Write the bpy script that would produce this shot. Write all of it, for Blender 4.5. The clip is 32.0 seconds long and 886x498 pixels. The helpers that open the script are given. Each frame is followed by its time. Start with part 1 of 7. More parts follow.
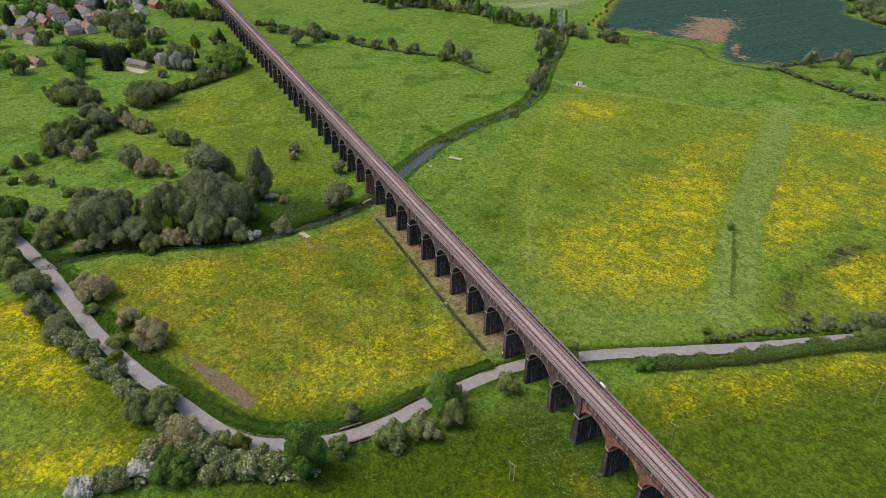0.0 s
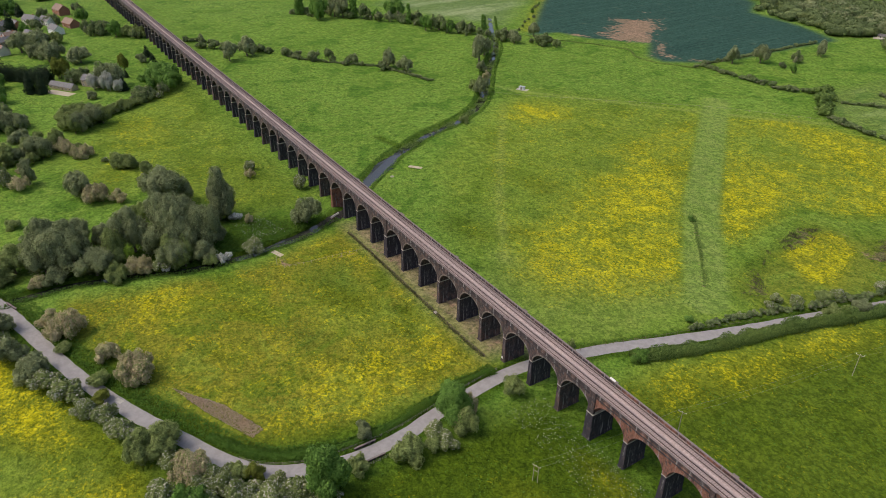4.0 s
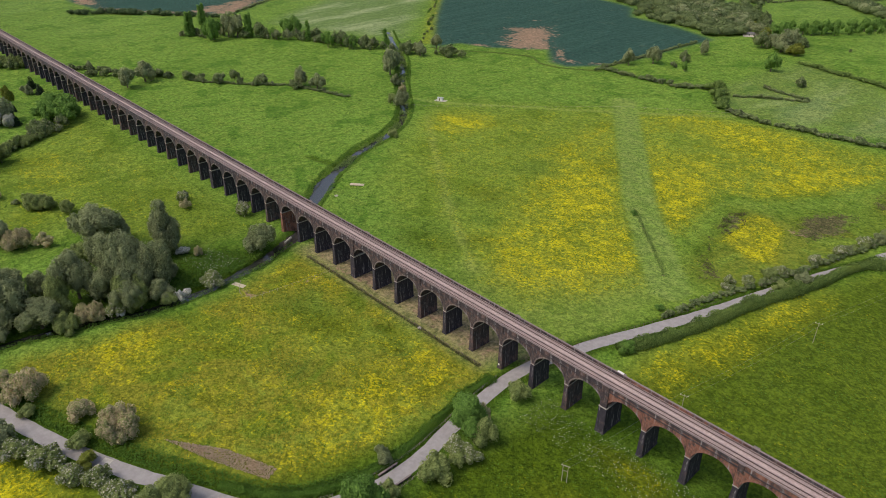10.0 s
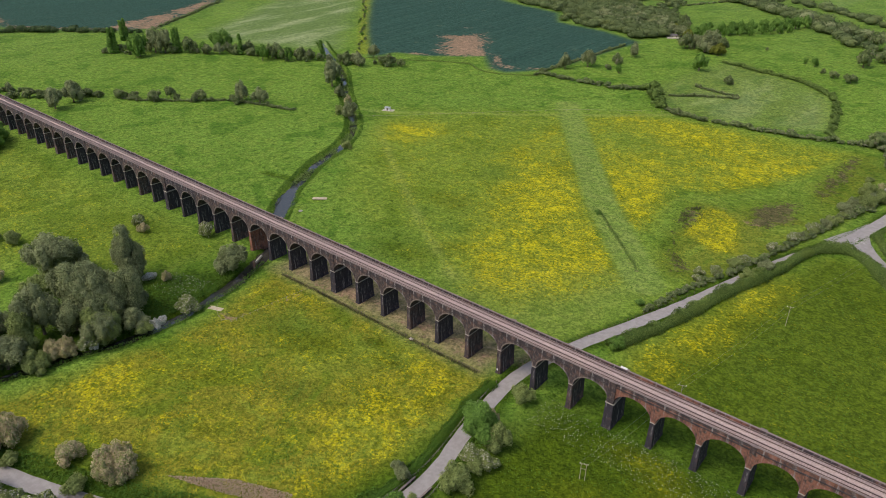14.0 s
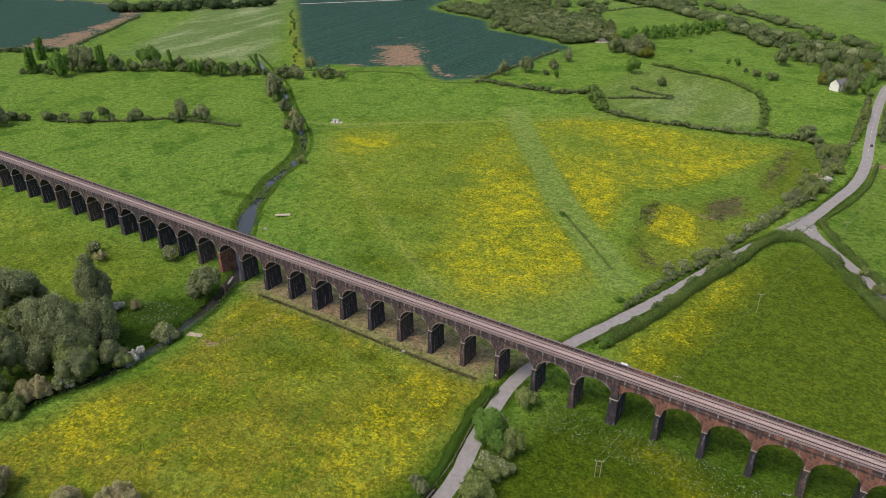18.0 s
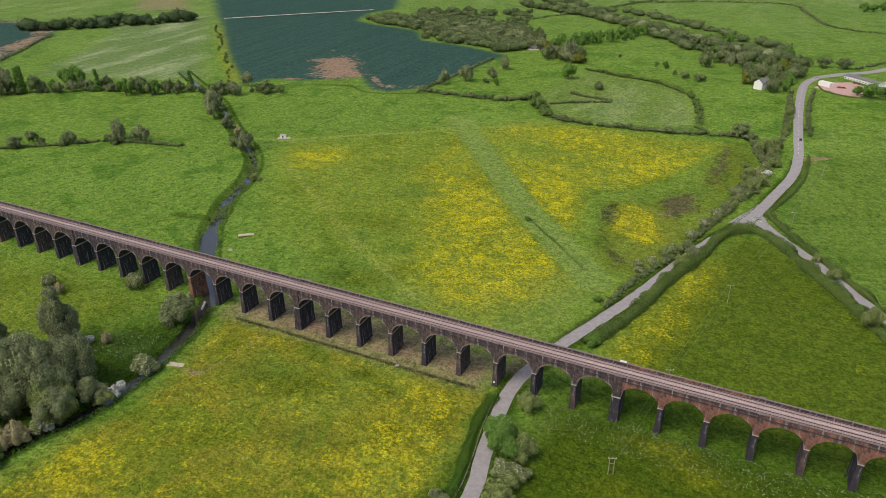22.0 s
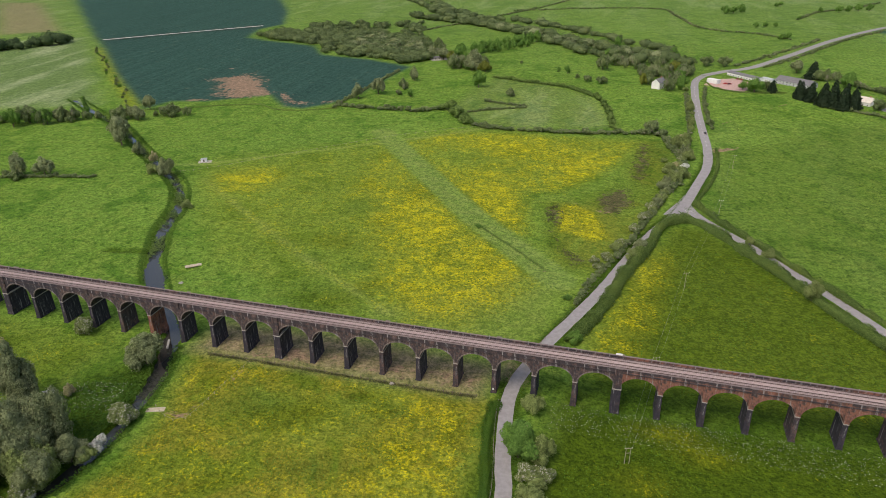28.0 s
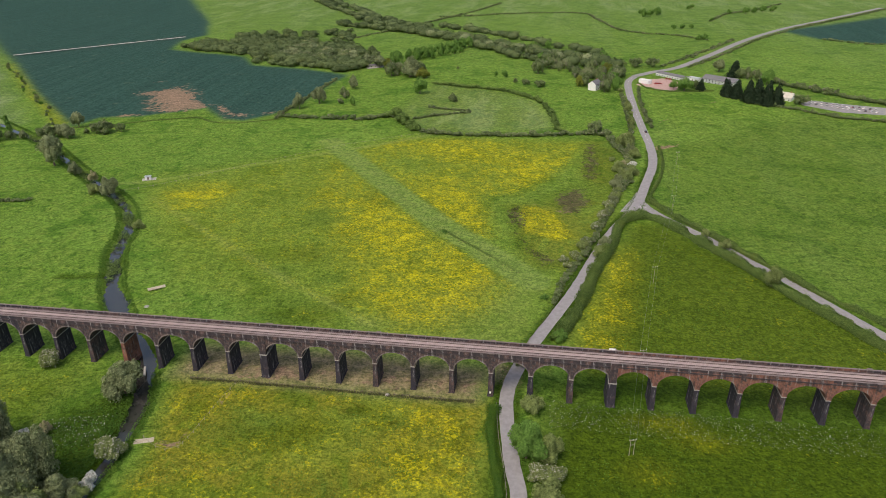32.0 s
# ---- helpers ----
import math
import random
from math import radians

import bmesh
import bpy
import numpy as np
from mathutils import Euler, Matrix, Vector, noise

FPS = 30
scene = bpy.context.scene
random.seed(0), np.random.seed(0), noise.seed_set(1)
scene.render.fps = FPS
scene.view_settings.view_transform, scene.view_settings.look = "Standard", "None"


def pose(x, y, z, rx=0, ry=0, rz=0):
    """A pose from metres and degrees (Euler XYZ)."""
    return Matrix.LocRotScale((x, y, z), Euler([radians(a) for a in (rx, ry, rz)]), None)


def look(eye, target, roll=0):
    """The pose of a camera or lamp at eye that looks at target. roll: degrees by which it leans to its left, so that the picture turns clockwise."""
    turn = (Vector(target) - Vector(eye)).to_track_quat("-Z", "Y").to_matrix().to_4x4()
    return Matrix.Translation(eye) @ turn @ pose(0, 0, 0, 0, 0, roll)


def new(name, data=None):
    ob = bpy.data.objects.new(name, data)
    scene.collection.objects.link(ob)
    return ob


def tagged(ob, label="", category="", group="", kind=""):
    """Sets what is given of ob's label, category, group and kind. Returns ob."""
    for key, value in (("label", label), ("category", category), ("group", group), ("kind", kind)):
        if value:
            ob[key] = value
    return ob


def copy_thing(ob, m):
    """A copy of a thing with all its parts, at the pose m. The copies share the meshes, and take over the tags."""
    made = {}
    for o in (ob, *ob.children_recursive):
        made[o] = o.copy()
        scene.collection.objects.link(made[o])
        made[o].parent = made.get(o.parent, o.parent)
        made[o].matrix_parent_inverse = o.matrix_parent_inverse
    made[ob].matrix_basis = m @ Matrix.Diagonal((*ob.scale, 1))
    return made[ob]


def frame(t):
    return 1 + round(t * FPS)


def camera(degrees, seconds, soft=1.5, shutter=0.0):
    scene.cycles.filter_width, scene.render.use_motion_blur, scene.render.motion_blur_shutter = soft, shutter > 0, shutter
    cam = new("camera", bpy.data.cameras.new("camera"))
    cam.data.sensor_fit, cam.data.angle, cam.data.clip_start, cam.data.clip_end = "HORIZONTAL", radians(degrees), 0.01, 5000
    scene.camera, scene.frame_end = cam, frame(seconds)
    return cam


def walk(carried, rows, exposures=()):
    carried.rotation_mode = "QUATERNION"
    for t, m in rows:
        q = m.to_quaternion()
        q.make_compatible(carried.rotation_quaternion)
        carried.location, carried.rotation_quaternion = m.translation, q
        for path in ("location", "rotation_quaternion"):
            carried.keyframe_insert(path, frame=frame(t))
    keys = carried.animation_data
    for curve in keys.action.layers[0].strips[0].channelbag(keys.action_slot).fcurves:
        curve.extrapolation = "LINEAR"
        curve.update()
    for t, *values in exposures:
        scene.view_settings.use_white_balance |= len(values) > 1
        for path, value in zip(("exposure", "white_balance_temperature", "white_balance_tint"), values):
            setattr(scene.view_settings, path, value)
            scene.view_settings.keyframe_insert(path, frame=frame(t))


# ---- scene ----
cam = camera(65.4, 32.0, 0.6)
PATH = [
    (0, (159.888, -104.25, 155.225), (158.337, -103.512, 154.201), 0.7),
    (1, (157.095, -109.788, 155.217), (155.566, -108.998, 154.198), 0.7),
    (2, (154.188, -115.127, 155.208), (152.683, -114.286, 154.195), 0.7),
    (3, (151.126, -120.199, 155.197), (149.645, -119.309, 154.19), 0.7),
    (3.5, (149.527, -122.641, 155.19), (148.059, -121.727, 154.185), 0.6),
    (5.5, (142.908, -132.173, 155.117), (141.495, -131.164, 154.123), 0.6),
    (6.5, (139.454, -136.822, 155.099), (138.071, -135.768, 154.111), 0.6),
    (7.5, (135.811, -141.357, 155.081), (134.459, -140.258, 154.098), 0.5),
    (8.5, (131.986, -145.77, 155.066), (130.667, -144.628, 154.088), 0.5),
    (9.5, (128.004, -150.028, 155.056), (126.719, -148.843, 154.084), 0.5),
    (10.5, (123.871, -154.154, 155.055), (122.621, -152.928, 154.088), 0.5),
    (11.5, (119.601, -158.198, 155.059), (118.388, -156.932, 154.098), 0.5),
    (12.5, (115.211, -162.152, 155.062), (114.036, -160.847, 154.107), 0.5),
    (13.5, (110.725, -165.953, 155.071), (109.588, -164.61, 154.12), 0.5),
    (14.5, (106.146, -169.525, 155.086), (105.049, -168.145, 154.141), 0.4),
    (16.5, (96.804, -176.316, 155.172), (95.79, -174.868, 154.238), 0.3),
    (17.5, (91.979, -179.588, 155.194), (91.007, -178.107, 154.266), 0.3),
    (18.5, (86.953, -182.676, 155.219), (86.025, -181.163, 154.297), 0.4),
    (19.5, (81.798, -185.579, 155.246), (80.915, -184.035, 154.331), 0.3),
    (20.5, (76.607, -188.298, 155.288), (75.77, -186.726, 154.378), 0.2),
    (21.5, (71.421, -190.858, 155.343), (70.63, -189.259, 154.44), 0.2),
    (22.5, (66.196, -193.312, 155.395), (65.452, -191.687, 154.498), 0.2),
    (23.5, (60.891, -195.693, 155.441), (60.194, -194.044, 154.549), 0.1),
    (24.5, (55.449, -197.961, 155.479), (54.8, -196.29, 154.593), 0.0),
    (25.5, (49.824, -199.948, 155.526), (49.225, -198.256, 154.644), 0.0),
    (27.5, (38.293, -203.379, 155.774), (37.796, -201.65, 154.9), -0.1),
    (28.5, (32.508, -204.879, 155.819), (32.063, -203.134, 154.949), -0.1),
    (29.5, (26.743, -206.129, 155.854), (26.35, -204.37, 154.988), -0.2),
    (30.5, (21.062, -207.185, 155.886), (20.721, -205.413, 155.024), -0.2),
    (31.5, (15.516, -208.094, 155.92), (15.227, -206.311, 155.061), -0.2),
    (32, (12.781, -208.522, 155.937), (12.519, -206.734, 155.081), -0.2),
]
walk(cam, [(t, look(eye, target, roll)) for t, eye, target, roll in PATH])

# ---- light ----
world = bpy.data.worlds.new("sky")
scene.world = world
world.use_nodes = True
_bg = world.node_tree.nodes["Background"]
_sky = world.node_tree.nodes.new("ShaderNodeTexSky")
_sky.sky_type, _sky.sun_disc = "NISHITA", False
_sky.sun_elevation, _sky.sun_rotation = radians(55), radians(206)
_sky.air_density, _sky.dust_density, _sky.ozone_density = 1.0, 5.0, 0.6
world.node_tree.links.new(_sky.outputs[0], _bg.inputs[0])
_bg.inputs[1].default_value = 0.15
_sun = new("sun", bpy.data.lights.new("sun", "SUN"))
_sun.data.energy, _sun.data.angle, _sun.data.color = 0.95, radians(25), (1.0, 0.95, 0.87)
_sun.matrix_world = look((-40, -80, 130), (0, 0, 0))
scene.view_settings.exposure = 0.13


# ---- materials ----
class Nodes:
    """Short names for the nodes of one material."""

    def __init__(self, name, rough=0.9, metal=0.0, spec=0.2):
        self.m = bpy.data.materials.new(name)
        self.m.use_nodes = True
        self.t = self.m.node_tree
        self.b = self.t.nodes["Principled BSDF"]
        self.b.inputs["Roughness"].default_value = rough
        self.b.inputs["Metallic"].default_value = metal
        self.b.inputs["Specular IOR Level"].default_value = spec
        self.co = self.t.nodes.new("ShaderNodeTexCoord").outputs["Object"]

    def put(self, sock, v):
        if isinstance(v, bpy.types.NodeSocket):
            self.t.links.new(v, sock)
        elif isinstance(v, tuple) and len(v) == 3 and sock.type == "RGBA":
            sock.default_value = (*v, 1)
        else:
            sock.default_value = v

    def noise(self, scale, detail=3, rough=0.6, stretch=None, dist=0.0):
        n = self.t.nodes.new("ShaderNodeTexNoise")
        n.inputs["Scale"].default_value, n.inputs["Detail"].default_value = scale, detail
        n.inputs["Roughness"].default_value, n.inputs["Distortion"].default_value = rough, dist
        co = self.co
        if stretch:
            mp = self.t.nodes.new("ShaderNodeMapping")
            mp.inputs["Rotation"].default_value[2] = radians(stretch[2]) if len(stretch) > 3 else 0
            mp.inputs["Scale"].default_value = (stretch[0], stretch[1], stretch[2] if len(stretch) == 3 else 1)
            self.t.links.new(co, mp.inputs[0])
            co = mp.outputs[0]
        self.t.links.new(co, n.inputs["Vector"])
        return n.outputs["Fac"]

    def voro(self, scale):
        n = self.t.nodes.new("ShaderNodeTexVoronoi")
        n.inputs["Scale"].default_value = scale
        self.t.links.new(self.co, n.inputs["Vector"])
        return n.outputs["Distance"]

    def attr(self, name):
        n = self.t.nodes.new("ShaderNodeAttribute")
        n.attribute_name = name
        return n.outputs["Fac"]

    def rand(self):
        return self.t.nodes.new("ShaderNodeObjectInfo").outputs["Random"]

    def island(self):
        return self.t.nodes.new("ShaderNodeNewGeometry").outputs["Random Per Island"]

    def op(self, kind, a, b=0.0, clamp=False):
        n = self.t.nodes.new("ShaderNodeMath")
        n.operation, n.use_clamp = kind, clamp
        self.put(n.inputs[0], a), self.put(n.inputs[1], b)
        return n.outputs[0]

    def step(self, v, lo, hi):
        """0 below lo, 1 above hi, smooth between; lo and hi may be sockets."""
        n = self.t.nodes.new("ShaderNodeMapRange")
        n.interpolation_type = "SMOOTHSTEP"
        self.put(n.inputs["Value"], v), self.put(n.inputs["From Min"], lo), self.put(n.inputs["From Max"], hi)
        return n.outputs[0]

    def mix(self, f, a, b):
        n = self.t.nodes.new("ShaderNodeMix")
        n.data_type = "RGBA"
        self.put(n.inputs[0], f), self.put(n.inputs[6], a), self.put(n.inputs[7], b)
        return n.outputs[2]

    def bump(self, h, strength=0.5, distance=0.1):
        n = self.t.nodes.new("ShaderNodeBump")
        n.inputs["Strength"].default_value, n.inputs["Distance"].default_value = strength, distance
        self.put(n.inputs["Height"], h)
        self.t.links.new(n.outputs[0], self.b.inputs["Normal"])

    def done(self, colour, rough=None):
        self.put(self.b.inputs["Base Color"], colour)
        if rough is not None:
            self.put(self.b.inputs["Roughness"], rough)
        return self.m


def plain(name, a, b, scale=1.0, rough=0.85, metal=0.0, bump=0.0, spec=0.2):
    """Two tones mixed by two scales of noise."""
    n = Nodes(name, rough, metal, spec)
    f = n.op("ADD", n.op("MULTIPLY", n.noise(scale, 4), 0.6), n.op("MULTIPLY", n.noise(scale * 7, 3), 0.4))
    if bump:
        n.bump(n.noise(scale * 9, 3), 0.5, bump)
    return n.done(n.mix(n.step(f, 0.35, 0.65), a, b))


def ground_material():
    n = Nodes("meadow_grass", 0.95, spec=0.08)
    big, mid, fine = n.noise(0.012, 3), n.noise(0.11, 4, 0.65), n.noise(0.9, 4, 0.7)
    clump = n.noise(0.30, 3, 0.6, dist=0.9)
    green = n.mix(n.step(big, 0.35, 0.65), (0.110, 0.202, 0.026), (0.139, 0.242, 0.036))
    green = n.mix(n.step(mid, 0.40, 0.68), green, (0.166, 0.248, 0.040))
    olive = n.mix(n.step(mid, 0.35, 0.7), (0.190, 0.190, 0.027), (0.140, 0.160, 0.022))
    c = n.mix(n.op("MULTIPLY", n.attr("olive"), 1.0), green, olive)
    broad = n.noise(0.035, 5, 0.65, dist=0.8)
    c = n.mix(n.op("MULTIPLY", n.step(broad, 0.52, 0.62), 0.75), c, (0.068, 0.152, 0.016))
    c = n.mix(n.op("MULTIPLY", n.step(broad, 0.48, 0.38), 0.60), c, (0.152, 0.255, 0.040))
    c = n.mix(n.op("MULTIPLY", n.step(clump, 0.53, 0.66), 0.7), c, (0.055, 0.120, 0.012))
    c = n.mix(n.op("MULTIPLY", n.step(fine, 0.5, 0.75), 0.4), c, (0.055, 0.125, 0.013))
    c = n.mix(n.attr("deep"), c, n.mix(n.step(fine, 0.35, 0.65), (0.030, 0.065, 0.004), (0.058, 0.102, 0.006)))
    c = n.mix(n.attr("mown"), c, n.mix(n.step(mid, 0.3, 0.7), (0.160, 0.245, 0.046), (0.198, 0.262, 0.066)))
    spots = n.op("ADD", n.op("MULTIPLY", n.noise(0.85, 3, 0.65, dist=0.6), 0.55), n.op("MULTIPLY", n.noise(0.10, 5, 0.7, dist=0.6), 0.45))
    y = n.attr("yellow")
    lo = n.op("SUBTRACT", 0.61, n.op("MULTIPLY", y, 0.17))
    c = n.mix(n.op("MULTIPLY", y, 0.55), c, (0.225, 0.224, 0.012))
    flower = n.op("MULTIPLY", n.step(spots, lo, n.op("ADD", lo, 0.15)), n.step(y, 0.01, 0.12))
    c = n.mix(n.op("MULTIPLY", flower, n.op("ADD", 0.58, n.op("MULTIPLY", y, 0.26))), c, n.mix(n.step(fine, 0.3, 0.6), (0.39, 0.35, 0.008), (0.52, 0.475, 0.012)))
    row = n.noise(0.25, 3, 0.6, (1.0, 0.02, 40, 1))
    crop = n.mix(n.step(row, 0.3, 0.7), (0.027, 0.066, 0.054), (0.037, 0.086, 0.068))
    crop = n.mix(n.op("MULTIPLY", n.step(n.noise(0.06, 6, 0.8), 0.58, 0.72), 0.55), crop, (0.13, 0.16, 0.10))
    c = n.mix(n.attr("crop"), c, crop)
    # Pale field colour; its mask also brings the haze painted onto far ground.
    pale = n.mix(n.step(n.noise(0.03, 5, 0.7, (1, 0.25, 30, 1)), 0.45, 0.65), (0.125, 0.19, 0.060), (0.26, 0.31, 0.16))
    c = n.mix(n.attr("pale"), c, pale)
    worn = n.op("MULTIPLY", n.attr("worn"), n.step(n.noise(0.16, 5, 0.75), 0.05, 0.40))
    c = n.mix(worn, c, n.mix(n.step(clump, 0.35, 0.65), (0.265, 0.210, 0.135), (0.205, 0.175, 0.090)))
    mat = n.op("MULTIPLY", n.step(n.op("ADD", n.attr("bramble"), n.op("MULTIPLY", n.op("SUBTRACT", n.noise(0.20, 5, 0.75), 0.5), 1.9)), 0.62, 0.86), n.step(n.attr("bramble"), 0.02, 0.2))
    c = n.mix(mat, c, n.mix(n.step(fine, 0.35, 0.65), (0.080, 0.078, 0.034), (0.150, 0.138, 0.066)))
    e = n.op("ADD", n.attr("earth"), n.op("ADD", n.op("MULTIPLY", n.op("SUBTRACT", n.noise(0.25, 5, 0.7), 0.5), 1.1), n.op("MULTIPLY", n.op("SUBTRACT", n.noise(0.03, 4, 0.7), 0.5), 1.3)))
    soil = n.mix(n.step(fine, 0.3, 0.7), (0.20, 0.135, 0.095), (0.31, 0.22, 0.155))
    c = n.mix(n.op("MULTIPLY", n.step(e, 0.45, 0.65), n.step(n.attr("earth"), 0.02, 0.2)), c, soil)
    # Lit and shaded sides of tussocks, painted by noise into the ground colour.
    tussock_shade = n.op("ADD", n.op("MULTIPLY", n.noise(0.95, 3, 0.6, dist=0.6), 0.45), n.op("MULTIPLY", n.noise(0.34, 4, 0.62, dist=0.9), 0.55))
    shade = n.t.nodes.new("ShaderNodeMix")
    shade.data_type, shade.blend_type = "RGBA", "MULTIPLY"
    shade.inputs[0].default_value = 1.0
    n.put(shade.inputs[6], c), n.put(shade.inputs[7], n.mix(n.step(tussock_shade, 0.36, 0.64), (0.56, 0.62, 0.55), (1.42, 1.36, 1.30)))
    c = shade.outputs[2]
    h = n.op("ADD", n.op("MULTIPLY", clump, 1.6), n.op("MULTIPLY", fine, 0.8))
    n.bump(h, 1.0, 0.7)
    return n.done(c)


def leaf_material(name, dark, light, odd=None, part=0.3):
    """Leaves that differ clump by clump; odd: the colour of blossom or dead twigs on a part of them."""
    n = Nodes(name, 0.75, spec=0.15)
    r = n.island()
    c = n.mix(r, dark, light)
    c = n.mix(n.op("MULTIPLY", n.rand(), 0.35), c, light)
    if odd:
        k = n.op("FRACT", n.op("MULTIPLY", r, 7.31))
        c = n.mix(n.op("LESS_THAN", k, part), c, odd)
    c = n.mix(n.op("MULTIPLY", n.step(n.noise(0.09, 3), 0.5, 0.75), 0.45), c, (light[0] * 1.15, light[1] * 1.0, light[2] * 0.7))
    c = n.mix(n.op("MULTIPLY", n.noise(3.0, 3), 0.3), c, dark)
    thin = n.t.nodes.new("ShaderNodeBsdfTranslucent")
    both = n.t.nodes.new("ShaderNodeMixShader")
    both.inputs[0].default_value = 0.32
    n.put(thin.inputs[0], c)
    n.t.links.new(n.b.outputs[0], both.inputs[1]), n.t.links.new(thin.outputs[0], both.inputs[2])
    n.t.links.new(both.outputs[0], n.t.nodes["Material Output"].inputs[0])
    return n.done(c)


def brick_material(name, dark, red, amount):
    n = Nodes(name, 0.85, spec=0.25)
    stain = n.noise(0.35, 5, 0.7)
    streak = n.noise(1.1, 5, 0.7, (1.0, 1.0, 0.12))
    c = n.mix(n.step(stain, 0.62 - amount * 0.4, 0.85 - amount * 0.4), dark, red)
    c = n.mix(n.op("MULTIPLY", n.step(streak, 0.55, 0.68), 0.80), c, (0.34, 0.325, 0.325))
    c = n.mix(n.op("MULTIPLY", n.step(streak, 0.50, 0.30), 0.8), c, (0.022, 0.020, 0.024))
    course = n.t.nodes.new("ShaderNodeTexBrick")
    course.inputs["Scale"].default_value = 4.4
    course.inputs["Color1"].default_value, course.inputs["Color2"].default_value = (1, 1, 1, 1), (0.8, 0.8, 0.8, 1)
    course.inputs["Mortar"].default_value = (0.55, 0.53, 0.5, 1)
    turn = n.t.nodes.new("ShaderNodeMapping")
    turn.inputs["Rotation"].default_value = (radians(90), 0, 0)
    n.t.links.new(n.co, turn.inputs[0]), n.t.links.new(turn.outputs[0], course.inputs["Vector"])
    mul = n.t.nodes.new("ShaderNodeMix")
    mul.data_type, mul.blend_type = "RGBA", "MULTIPLY"
    mul.inputs[0].default_value = 0.7
    n.put(mul.inputs[6], c), n.put(mul.inputs[7], course.outputs["Color"])
    n.bump(n.noise(6, 4), 0.5, 0.03)
    return n.done(mul.outputs[2])


def road_material():
    n = Nodes("worn_asphalt", 0.9, spec=0.2)
    c = n.mix(n.step(n.noise(0.5, 4), 0.35, 0.65), (0.27, 0.25, 0.245), (0.32, 0.30, 0.295))
    c = n.mix(n.op("MULTIPLY", n.step(n.noise(0.15, 5, 0.7), 0.6, 0.75), 0.3), c, (0.20, 0.188, 0.18))
    n.bump(n.noise(20, 2), 0.3, 0.01)
    return n.done(c)


def water_material():
    n = Nodes("river_water", 0.04, spec=1.0)
    n.bump(n.noise(1.5, 3), 0.08, 0.02)
    return n.done(n.mix(n.noise(0.3, 3), (0.035, 0.036, 0.030), (0.055, 0.054, 0.046)))


